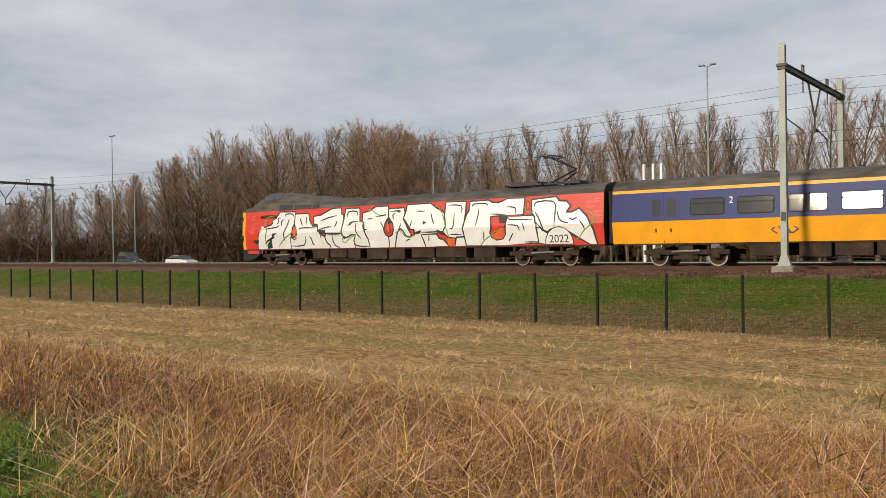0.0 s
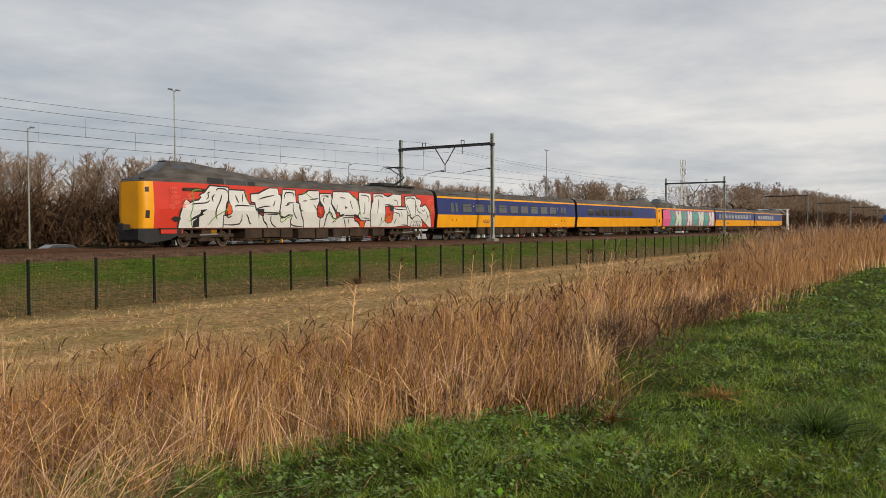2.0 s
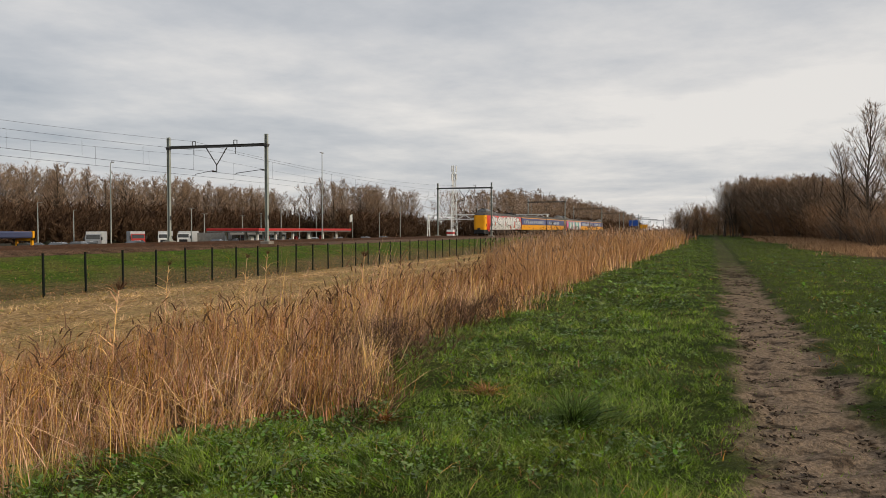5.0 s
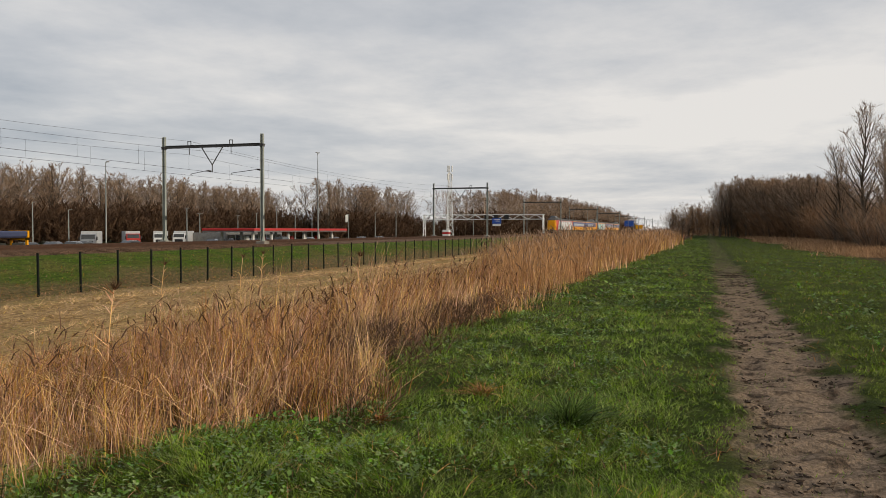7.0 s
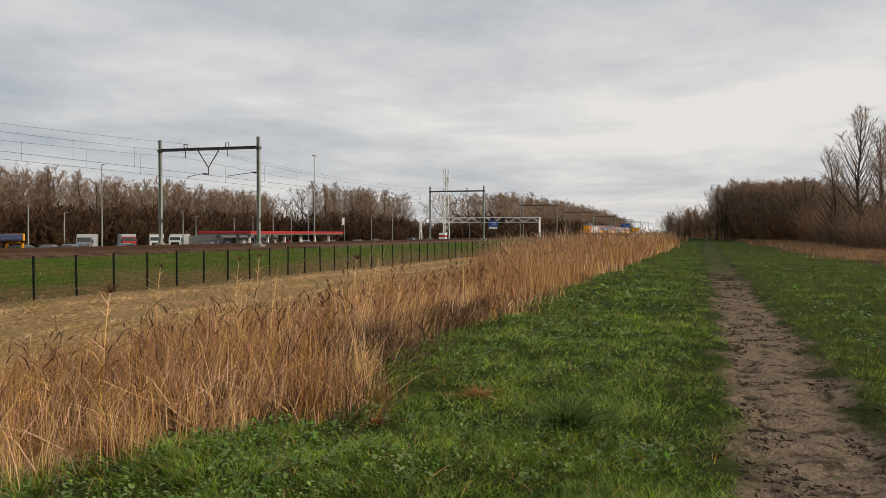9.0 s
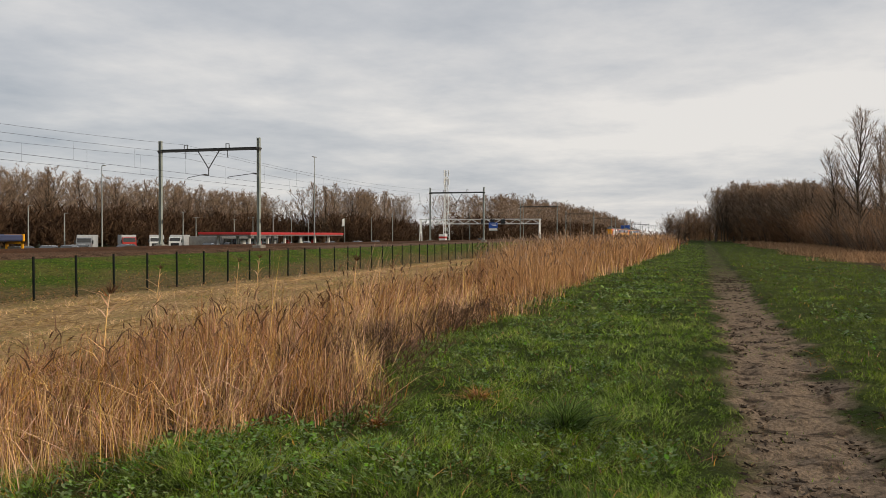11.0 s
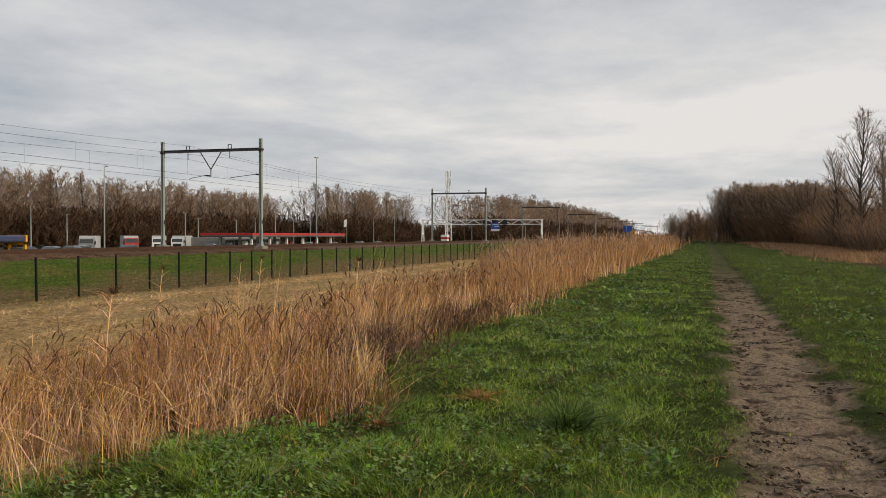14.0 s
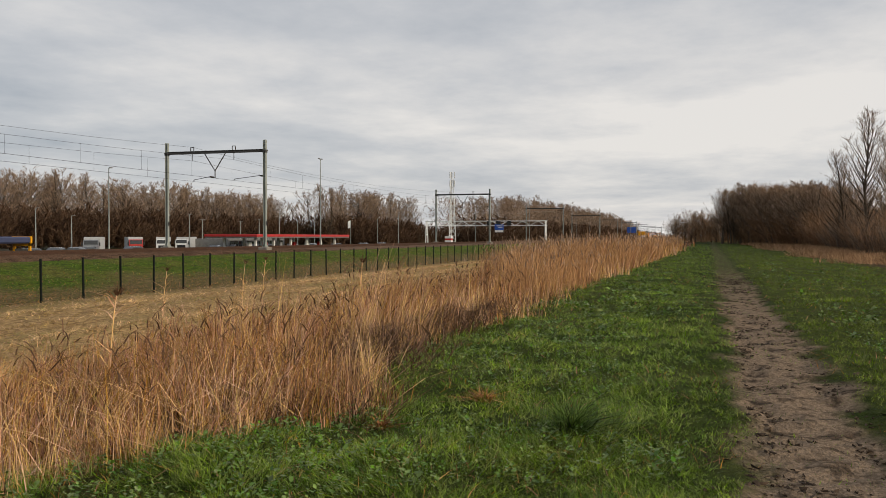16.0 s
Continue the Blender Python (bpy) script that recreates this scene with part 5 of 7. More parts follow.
def build_trees():
    rs = random.Random(21)
    pick = lambda c: "%s%d" % (c, rs.randrange(4))
    # poplar rows beyond the motorway
    x = -70.0
    while x < 34:
        h = float(np.interp(x, [-70, -62, -45, -30, -18, 8, 30, 34], [15.5, 17, 18.6, 17.2, 19.6, 19, 16.8, 15])) * rs.uniform(0.92, 1.06)
        if not -33.0 < x < -30.0:
            plant(pick("p"), x, 95 + rs.uniform(-1, 1), h, rs, wide=1.2)
            plant(pick("p"), x + 1.6, 101 + rs.uniform(-2, 2), h * rs.uniform(0.85, 1.0), rs, wide=1.35)
            if x > -20 or rs.random() < 0.6:
                plant(pick("p"), x + 2.5, 108 + rs.uniform(-2, 2), h * rs.uniform(0.85, 1.0), rs)
        x += rs.uniform(2.0, 3.0)
    # taller wood to the west
    x = -74.0
    while x > -175:
        h = float(np.interp(x, [-175, -155, -140, -104, -80, -74], [14, 18, 21.5, 24, 21.5, 17]))
        for y in (93, 99, 107, 114):
            plant(pick("ppbf"[rs.randrange(4)]), x + rs.uniform(-2, 2), y + rs.uniform(-2, 2), h * rs.uniform(0.86, 1.03), rs, wide=1.2)
        for y in (90, 104):
            plant(pick("s"), x, y + rs.uniform(-1, 2), rs.uniform(4, 7), rs, wide=1.3)
        x -= rs.uniform(3.2, 4.6)
    while x > -330:
        for y in (93, 103):
            plant(pick("f"), x, y + rs.uniform(-4, 4), rs.uniform(14.5, 18), rs, wide=1.3)
        plant(pick("s"), x + 2, 91, rs.uniform(4, 7), rs, wide=1.6)
        x -= rs.uniform(4, 6)
    # undergrowth under the poplars
    for i in range(110):
        plant(pick("s"), rs.uniform(-72, 34), 103 + rs.uniform(-6, 8), rs.uniform(3.5, 6.5), rs, wide=1.6)
    # the lower wood further off
    x = 36.0
    while x < 285:
        for y in (147, 154, 163):
            plant(pick("f"), x + rs.uniform(-2, 2), y + rs.uniform(-3, 3), (18.5 if x > 70 else 16.5) * rs.uniform(0.86, 1.08), rs, wide=1.6)
        for y in (142, 150):
            plant(pick("s"), x + rs.uniform(-2, 2), y, rs.uniform(8, 12), rs, wide=1.4)
        x += rs.uniform(4.2, 6.0)
    for i in range(30):
        x = 268 + i * 2.8
        plant(pick("f"), x, 128 + rs.uniform(-4, 6), rs.uniform(19.5, 22.5), rs, wide=1.3)
        plant(pick("s"), x, 124, rs.uniform(9, 13), rs, wide=1.6)
    for i in range(80):
        x = 385 + i * 10.5
        for y in (104, 116):
            plant(pick("f"), x + rs.uniform(-4, 4), y + rs.uniform(-5, 5), float(np.interp(x, [385, 470, 800, 1200], [22, 27, 29, 24])) * rs.uniform(0.93, 1.05), rs, wide=1.7)
        for y in (98, 108):
            plant(pick("s"), x, y, rs.uniform(12, 16), rs, wide=1.7)
    # thicket and trees on the path's other side
    x = 74.0
    while x < 215:
        yb = float(np.interp(x, [74, 110, 155, 215], [-14.5, -16.5, -17.0, -6.5]))
        for k in range(4):
            plant(pick("s"), x + rs.uniform(-1.2, 1.2), yb - k * 2.4 + rs.uniform(-0.8, 0.8), float(np.interp(x, [74, 100, 130, 215], [4.3, 5.0, 6.2, 9.0])) * rs.uniform(0.72, 1.12) * (1 + 0.05 * k), rs, wide=1.25)
        if x > 148:
            for k in range(3):
                plant(pick("fbb"[k]), x + rs.uniform(-1, 1), yb + 1.0 - k * 2.6 - rs.uniform(0, 1.5), (1.6 + 0.062 * x) * rs.uniform(0.88, 1.04), rs, wide=1.4)
        x += rs.uniform(1.7, 2.5)
    for x, y, h in ((99, -16.2, 15.6), (103, -18.6, 14.0), (95, -17.6, 12.6), (108, -15.0, 12.2), (97, -19.6, 14.0), (112, -14.8, 10.6)):
        plant(pick("p"), x, y, h, rs, "tall bare tree rising above the brown thicket", 1.5)
    # grove closing the view at the path's end
    for i in range(60):
        xx = 196 + rs.uniform(0, 36)
        yy = -xx * math.tan(radians(rs.uniform(0.2, 6.2)))
        plant(pick("fb"[rs.random() < 0.4]), xx, yy, (1.6 + xx * 0.058) * rs.uniform(0.86, 1.04), rs, wide=1.15)
    for i in range(22):
        plant(pick("bf"[i % 2]), 228 + rs.uniform(0, 30), rs.uniform(-2, 9.5), rs.uniform(6, 10.0), rs, wide=1.4)
    for i in range(26):
        plant(pick("sf"[rs.random() < 0.4]), 226 + rs.uniform(0, 45), rs.uniform(-9, 9), rs.uniform(5, 9.0), rs, wide=1.4)


build_trees()


def build_undergrowth():
    """The far shrubs of the woods, which nobody could count."""
    rs = np.random.RandomState(91)
    for i in range(230):
        FAR_SHRUBS.append((36 + i * 1.55 + rs.uniform(-1, 1), 140 + rs.uniform(-4, 4), rs.uniform(7, 12), 1.4, rs.uniform(0, 6)))
    for i in range(60):
        FAR_SHRUBS.append((280 + i * 4 + rs.uniform(-1, 1), 118 + rs.uniform(-3, 3), rs.uniform(6, 10), 2.0, rs.uniform(0, 6)))
    for i in range(200):
        FAR_SHRUBS.append((-78 + i * 0.6 + rs.uniform(-1, 1), 112 + rs.uniform(-5, 5), rs.uniform(6, 11), 1.3, rs.uniform(0, 6)))
    for i in range(150):
        FAR_SHRUBS.append((-76 + i * 0.75 + rs.uniform(-1, 1), 105 + rs.uniform(-5, 3), rs.uniform(4, 7.5), 1.3, rs.uniform(0, 6)))
    for i in range(90):
        FAR_SHRUBS.append((-330 + i * 2.8 + rs.uniform(-1, 1), 112 + rs.uniform(-4, 4), rs.uniform(5, 9), 1.7, rs.uniform(0, 6)))
    kinds = [branch_mesh("shrub", 95 + i, 5.0, 0.5, 4.2)[2] for i in range(3)]
    fine = [branch_mesh("shrub", 98 + i, 5.0, 1.3, 1.3)[2] for i in range(3)]
    out = []
    for i, (x, y, h, wide, a) in enumerate(FAR_SHRUBS):
        t = (fine if y < 50 else kinds)[i % 3] * (h / 5.0) * np.array([wide, wide, 1.0])
        c, s = math.cos(a), math.sin(a)
        p = np.stack([t[..., 0] * c - t[..., 1] * s + x, t[..., 0] * s + t[..., 1] * c + y, t[..., 2] + float(ground_z(x, y))], -1)
        out.append(p)
    wood = []
    for key, x, y, h, wide, a in FAR_TREES:
        t = np.concatenate([TREE_TWIGS[key], [[(-0.012, 0, 0), (0.012, 0, 0), (0, 0, 0.9)]]]) * h * np.array([wide, wide, 1.0])
        c, s = math.cos(a), math.sin(a)
        wood.append(np.stack([t[..., 0] * c - t[..., 1] * s + x, t[..., 0] * s + t[..., 1] * c + y, t[..., 2] + float(ground_z(x, y)) - 0.1], -1))
    tagged(ribbons("far_wood", np.concatenate(wood), 3, [(0, 1, 2)], M["twig"]), "distant bare winter wood along the motorway", "wood", kind="stuff")
    right = [p for p, q in zip(out, FAR_SHRUBS) if q[1] < 50]
    out = [p for p, q in zip(out, FAR_SHRUBS) if q[1] >= 50]
    tagged(ribbons("undergrowth", np.concatenate(out), 3, [(0, 1, 2)], M["thick"]), "dense brown leafless undergrowth in the far woods", "undergrowth", kind="stuff")
    tagged(ribbons("thicket", np.concatenate(right), 3, [(0, 1, 2)], M["twig_red"]), "dense reddish leafless thicket beside the path", "thicket", kind="stuff")


build_undergrowth()


# ---------------------------------------------------------------- reeds and grass
def blades(n, x, y, z, h, w, lean, rs, bend=0.35, seg=2, way=None):
    """Curved tapering blades as ribbons: (n, 2*seg+1, 3); way is a common lean of each blade's clump."""
    a = rs.uniform(0, 2 * np.pi, n)
    la = rs.normal(0, 1, (n, 2)) * lean[:, None]
    sway = np.clip(lean, 0, 0.45) * 1.5
    la[:, 0] += sway * lattice(x, y, 0.55, 81)
    la[:, 1] += sway * lattice(x, y, 0.55, 82)
    if way is not None:
        la = la + way
    wx, wy = np.cos(a) * w, np.sin(a) * w
    pts = np.zeros((n, 2 * seg + 1, 3))
    for s in range(seg + 1):
        t = s / seg
        cx, cy = x + la[:, 0] * h * (t * (1 - bend) + bend * t * t * 1.6), y + la[:, 1] * h * (t * (1 - bend) + bend * t * t * 1.6)
        cz = z + h * t * (1 - 0.25 * t * np.clip(np.hypot(la[:, 0], la[:, 1]), 0, 1.5))
        k = 1 - 0.75 * t
        if s < seg:
            pts[:, 2 * s] = np.stack([cx - wx * k, cy - wy * k, cz], -1)
            pts[:, 2 * s + 1] = np.stack([cx + wx * k, cy + wy * k, cz], -1)
        else:
            pts[:, 2 * seg] = np.stack([cx, cy, cz], -1)
    return pts


BLADE_F = [(0, 1, 3), (0, 3, 2), (2, 3, 4)]


def scatter(n, rs, rmin, rmax, a0, a1):
    """Plan points, denser towards the stand of the eye."""
    r = rmin * (rmax / rmin) ** rs.uniform(0, 1, n)
    a = np.radians(rs.uniform(a0, a1, n))
    return r * np.sin(a), r * np.cos(a), r


EDGE_X = (-30, -12, -7.5, -5, -2, 1, 3.5, 4.6, 5.6, 6.7, 9, 13, 31, 92)
EDGE_Y = (3.8, 3.6, 3.7, 2.9, 2.8, 3.2, 4.2, 4.8, 4.2, 3.4, 3.7, 3.9, 3.9, 3.2)


def reed_edge(x):
    return np.interp(x, EDGE_X, EDGE_Y) + 0.3 * lattice(x, 0 * x, 1.9, 38) + 0.32 * lattice(x, 0 * x, 0.9, 32) + 0.2 * lattice(x, 0 * x, 0.35, 39)


def reed_back(x):
    return 9.8 + 0.9 * lattice(x, 0 * x + 9, 4.0, 33) + 0.4 * lattice(x, 0 * x, 1.1, 37)


def build_reeds():
    rs = np.random.RandomState(11)
    # clumps: the stems of one clump share height, lean and state; some are beaten down
    for name, mat, n, per, label in (("reed_bed", "reed", 26000, 17, "dense dry brown reed stems beside the path"),
                                     ("pale_reed_bed", "reed_pale", 20000, 15, "bleached straw-coloured reed stems at the verge")):
        pale = mat == "reed_pale"
        cx, cy, cr = scatter(n, rs, 3.0, 150.0, -78, 90)
        into = cy - reed_edge(cx)
        patch = lattice(cx, cy, 1.5, 34) + 0.6 * lattice(cx, cy, 0.5, 36)
        keep = (into > -0.15) & (cy < reed_back(cx))
        if pale:
            keep &= rs.uniform(0, 1, n) < 0.22 + 0.75 * np.exp(-(into / 1.3) ** 2) * (patch > -0.45) + 0.5 * (patch > 0.5)
        else:
            keep &= (patch > -0.75) & (rs.uniform(0, 1, n) < 0.25 + 0.75 * np.clip(into / 1.0, 0, 1))
        cx, cy, cr, into, patch = cx[keep], cy[keep], cr[keep], into[keep], patch[keep]
        m = len(cx)
        tall = np.interp(cx, [-20, -6, 0, 6, 15, 26, 40, 160], [0.42, 0.38, 0.62, 0.88, 1.02, 1.3, 1.9, 2.1]) * (0.92 + 0.30 * patch) * rs.uniform(0.6, 1.2, m) * np.clip(0.55 + into / 2.2, 0.5, 1.0)
        if pale:
            tall = tall * np.where((patch > 0.2) & (cx > -1) & (cx < 16), 1.3, 1.0)
        down = rs.uniform(0, 1, m) < np.interp(cx, [-10, 0, 5, 12, 30], [0.55, 0.40, 0.22, 0.12, 0.03]) * np.where(into < 1.2, 1.3, 0.8)
        way = rs.normal(0, 0.13, (m, 2)) + np.array([0.10, -0.05])
        way[down] += rs.normal(0, 0.85, (down.sum(), 2))
        tall = np.where(down, tall * 0.62, tall)
        i = np.repeat(np.arange(m), per)
        k = len(i)
        x, y = cx[i] + rs.normal(0, 1, k) * (0.05 + 0.0035 * cr[i]), cy[i] + rs.normal(0, 1, k) * (0.05 + 0.0035 * cr[i])
        r = np.hypot(x, y)
        h = np.clip(tall[i] * rs.uniform(0.5, 1.1, k), 0.12, 2.2)
        w = np.clip(0.0014 + r * 0.00024, 0.0018, 0.03) * rs.uniform(0.5, 1.6, k)
        p = blades(k, x, y, ground_z(x, y) - 0.02, h, w, np.where(down[i], 0.30, 0.09) * rs.uniform(0.4, 1.8, k), rs, way=way[i])
        tagged(ribbons(name, p, 5, BLADE_F, M[mat]), label, "reeds", kind="stuff")
        if not pale:
            q = (rs.uniform(0, 1, k) < np.interp(x, [-4, 3, 7, 12], [0.006, 0.02, 0.05, 0.10])) & ~down[i] & (h > 0.55 * tall[i]) & (into[i] > 0.5)
            tip = p[q, 4]
            nq = q.sum()
            hh = rs.uniform(0.12, 0.24, nq)
            f = blades(nq, tip[:, 0], tip[:, 1], tip[:, 2] - 0.05, hh, np.clip(0.004 + r[q] * 0.0004, 0.006, 0.05), np.full(nq, 0.55), rs, bend=0.8, way=way[i][q] + np.array([0.25, 0.1]))
            f[:, 2:4] += (f[:, 2:4] - f[:, 2:4].mean(1, keepdims=True)) * 0.9
            tagged(ribbons("reed_plumes", f, 5, BLADE_F, M["plume"]), "dark feathery plumes nodding on the reeds", "reed plumes", kind="stuff")
    # green grass growing up through the front of the reeds
    x, y, r = scatter(150000, rs, 3.0, 45.0, -80, 88)
    into = y - reed_edge(x)
    keep = (into > -0.3) & (into < 1.5) & (lattice(x, y, 0.8, 45) + 0.5 * lattice(x, y, 0.3, 46) > 0.1 + 0.45 * into)
    x, y, r = x[keep], y[keep], r[keep]
    p = blades(len(x), x, y, ground_z(x, y), rs.uniform(0.08, 0.26, len(x)), np.clip(0.0018 + r * 0.00026, 0.002, 0.02), np.full(len(x), 0.55), rs)
    tagged(ribbons("long_grass", p, 5, BLADE_F, M["grass"]), "long green grass growing between the reeds", "grass", kind="stuff")
    # taller fine reeds further along the ditch
    n = 70000
    x = 17 + 100 * rs.uniform(0, 1, n) ** 1.7
    y = rs.uniform(3.4, 10.2, n)
    keep = (y > reed_edge(x) + 0.2) & (y < reed_back(x)) & (x > 4.1 * y + 1.5 * rs.normal(0, 1, n)) & (x > 21)
    x, y = x[keep], y[keep]
    r = np.hypot(x, y)
    h = np.interp(x, [17, 24, 32, 120], [1.2, 1.6, 1.85, 1.9]) * rs.uniform(0.6, 1.08, len(x)) * (1 + 0.14 * lattice(x, y, 1.6, 66)) * np.clip(0.5 + (y - reed_edge(x)) / 1.6, 0.5, 1.0)
    p = blades(len(x), x, y, ground_z(x, y) - 0.02, h, np.clip(r * 0.00020, 0.003, 0.02), rs.uniform(0.03, 0.2, len(x)), rs)
    tagged(ribbons("tall_reed_bed", p, 5, BLADE_F, M["reed_far"]), "tall fine orange-brown reeds along the ditch", "reeds", kind="stuff")
    k = rs.uniform(0, 1, len(x)) < 0.12
    tip = p[k, 4]
    q = blades(k.sum(), tip[:, 0], tip[:, 1], tip[:, 2] - 0.12, rs.uniform(0.16, 0.3, k.sum()), np.clip(r[k] * 0.0006, 0.012, 0.05), np.full(k.sum(), 0.35), rs)
    tagged(ribbons("pale_reed_plumes", q, 5, BLADE_F, M["plume_pale"]), "greyish feathery plumes of the tall reeds", "reed plumes", kind="stuff")
    # dry leaves and side shoots at every height of the reeds
    x, y, r = scatter(170000, rs, 3.2, 110.0, -75, 90)
    keep = (y > reed_edge(x) - 0.15) & (y < reed_back(x) + 0.2) & (rs.uniform(-1.2, 0.6, len(x)) < lattice(x, y, 1.1, 34) + 0.6 * lattice(x, y, 0.42, 36))
    x, y, r = x[keep], y[keep], r[keep]
    n = len(x)
    up = rs.uniform(0.0, 0.75, n) * np.interp(x, [-20, -6, 0, 6, 15, 26, 40, 160], [0.45, 0.4, 0.6, 0.75, 0.9, 1.0, 1.6, 1.9]) * np.clip(0.4 + (y - reed_edge(x)) / 1.8, 0.3, 1.0)
    p = blades(n, x, y, ground_z(x, y) + up, rs.uniform(0.05, 0.20, n), np.clip(0.0018 + r * 0.00026, 0.002, 0.02) * rs.uniform(0.7, 1.6, n), np.full(n, 0.9), rs, seg=1)
    tagged(ribbons("reed_leaves", p, 3, [(0, 1, 2)], M["reed"]), "dry curled brown reed leaves", "reeds", kind="stuff")
    # dead dark weeds among the reeds
    x, y, r = scatter(90000, rs, 3.5, 70.0, -70, 88)
    keep = (y > reed_edge(x) - 0.3) & (y < reed_edge(x) + 3.5) & (lattice(x, y, 1.8, 61) + 0.4 * lattice(x, y, 0.6, 62) > np.where((x > 6.5) & (x < 22) & (y < reed_edge(x) + 1.6), -0.45, 0.08))
    x, y, r = x[keep], y[keep], r[keep]
    p = blades(len(x), x, y, ground_z(x, y), rs.uniform(0.15, 0.65, len(x)), np.clip(0.002 + r * 0.00025, 0.003, 0.02), np.full(len(x), 0.6), rs)
    tagged(ribbons("dead_weeds", p, 5, BLADE_F, M["weed"]), "dark brown dead weeds among the reeds", "weeds", kind="stuff")
    # the dark bush of dead weeds at the front of the reeds
    x = rs.uniform(8.2, 16.0, 12000)
    y = reed_edge(x) + rs.normal(0.25, 0.4, len(x))
    keep = lattice(x, y, 0.7, 95) + 0.5 * lattice(x, y, 0.25, 96) > -0.25
    x, y = x[keep], y[keep]
    p = blades(len(x), x, y, ground_z(x, y) + rs.uniform(0, 0.35, len(x)), rs.uniform(0.08, 0.4, len(x)), rs.uniform(0.003, 0.007, len(x)), np.full(len(x), 0.8), rs)
    tagged(ribbons("dead_weed_bush", p, 5, BLADE_F, M["weed"]), "dark brown tangle of dead weeds at the reed edge", "weeds", kind="stuff")
    # broken lying stalks
    n = 16000
    x, y, r = scatter(n * 2, rs, 3.5, 60.0, -70, 88)
    keep = (y > reed_edge(x) - 0.25) & (y < reed_back(x) + 0.5)
    x, y, r = x[keep], y[keep], r[keep]
    p = blades(len(x), x, y, ground_z(x, y) + rs.uniform(0.02, 0.4, len(x)), rs.uniform(0.3, 0.9, len(x)) * 0.5, np.clip(0.002 + r * 0.0002, 0.002, 0.02), np.full(len(x), 1.3), rs)
    tagged(ribbons("fallen_reed_stalks", p, 5, BLADE_F, M["reed_pale"]), "broken pale reed stalks lying in the bed", "reeds", kind="stuff")
    # mown straw on the field
    n = 230000
    x, y, r = scatter(n * 2, rs, 9.0, 110.0, -72, 86)
    keep = (y > 9.4) & (y < 26.2) & (rs.uniform(-1.5, 0.5, len(x)) < lattice(x, y, 1.3, 84) + 0.7 * lattice(x, y, 0.4, 85))
    x, y, r = x[keep], y[keep], r[keep]
    swath = np.where((y > 10.6 + 0.5 * lattice(x, 0 * y, 2.0, 90)) & (y < 13.0), 1.35, 1.0) * np.clip(1 + 0.7 * lattice(0.25 * x, y, 1.5, 86) + 0.5 * lattice(x, y, 0.5, 87), 0.35, 2.2)
    p = blades(len(x), x, y, ground_z(x, y) - 0.01, rs.uniform(0.05, 0.17, len(x)) * swath, np.clip(0.002 + r * 0.00030, 0.003, 0.05) * rs.uniform(0.5, 1.7, len(x)), np.full(len(x), 1.25), rs, seg=1)
    tagged(ribbons("mown_straw", p, 3, [(0, 1, 2)], M["straw"]), "pale mown straw stubble covering the field", "straw", kind="stuff")
    # pale raked swaths
    n = 90000
    lane = rs.choice(5, n, p=[0.42, 0.12, 0.2, 0.12, 0.14])
    yc, ww = np.array([10.5, 12.6, 15.2, 18.4, 22.0])[lane], np.array([0.42, 0.35, 0.4, 0.4, 0.5])[lane]
    x = -70 + 160 * rs.uniform(0, 1, n)
    y = yc + 0.35 * lattice(x, 0 * x, 3.0, 8) + 0.15 * lattice(x, 0 * x, 0.9, 9) + ww * rs.normal(0, 0.6, n)
    keep = (y > reed_back(x) - 0.3) & (rs.uniform(-1.3, 0.6, n) < lattice(x, y, 1.1, 92) + 0.6 * lattice(x, y, 0.4, 93))
    x, y = x[keep], y[keep]
    r = np.hypot(x, y)
    p = blades(len(x), x, y, ground_z(x, y) + rs.uniform(0, 0.07, len(x)), rs.uniform(0.06, 0.2, len(x)), np.clip(0.002 + r * 0.0003, 0.003, 0.03) * rs.uniform(0.5, 1.6, len(x)), np.full(len(x), 1.3), rs, seg=1)
    tagged(ribbons("straw_swaths", p, 3, [(0, 1, 2)], M["straw_pale"]), "pale raked swaths of straw across the field", "straw", kind="stuff")
    # green shoots in the straw
    x, y, r = scatter(60000, rs, 11.0, 90.0, -72, 84)
    keep = (y > 11.5) & (y < 26.0) & (lattice(0.4 * x, y, 1.6, 88) + 0.5 * lattice(x, y, 0.7, 89) > 0.42)
    x, y, r = x[keep], y[keep], r[keep]
    p = blades(len(x), x, y, ground_z(x, y), rs.uniform(0.06, 0.15, len(x)), np.clip(r * 0.00025, 0.003, 0.02), np.full(len(x), 0.8), rs, seg=1)
    tagged(ribbons("green_shoots", p, 3, [(0, 1, 2)], M["grass"]), "sparse green shoots between the mown straw", "grass", kind="stuff")
    # long grass at the fence and on the bank
    n = 110000
    x, y, r = scatter(n * 2, rs, 26, 170.0, -62, 82)
    keep = (y > 26.0) & (y < 32.6) & (rs.uniform(0, 1, len(x)) < 0.9)
    x, y, r = x[keep], y[keep], r[keep]
    dry = rs.uniform(0, 1, len(x)) < np.interp(y, [26, 28.8, 30.2, 32], [0.9, 0.55, 0.10, 0.03])
    for nm, mt, kk, lb in (("bank_grass", "grass", ~dry, "short green grass on the railway bank"), ("dry_bank_grass", "reed", dry, "dry brown grass along the fence foot")):
        p = blades(kk.sum(), x[kk], y[kk], ground_z(x[kk], y[kk]) - 0.01, rs.uniform(0.05, 0.15, kk.sum()) * (1.0 if mt == "grass" else 1.5), np.clip(r[kk] * 0.00025, 0.006, 0.035), np.full(kk.sum(), 0.6), rs)
        tagged(ribbons(nm, p, 5, BLADE_F, M[mt]), lb, "grass", kind="stuff")


build_reeds()


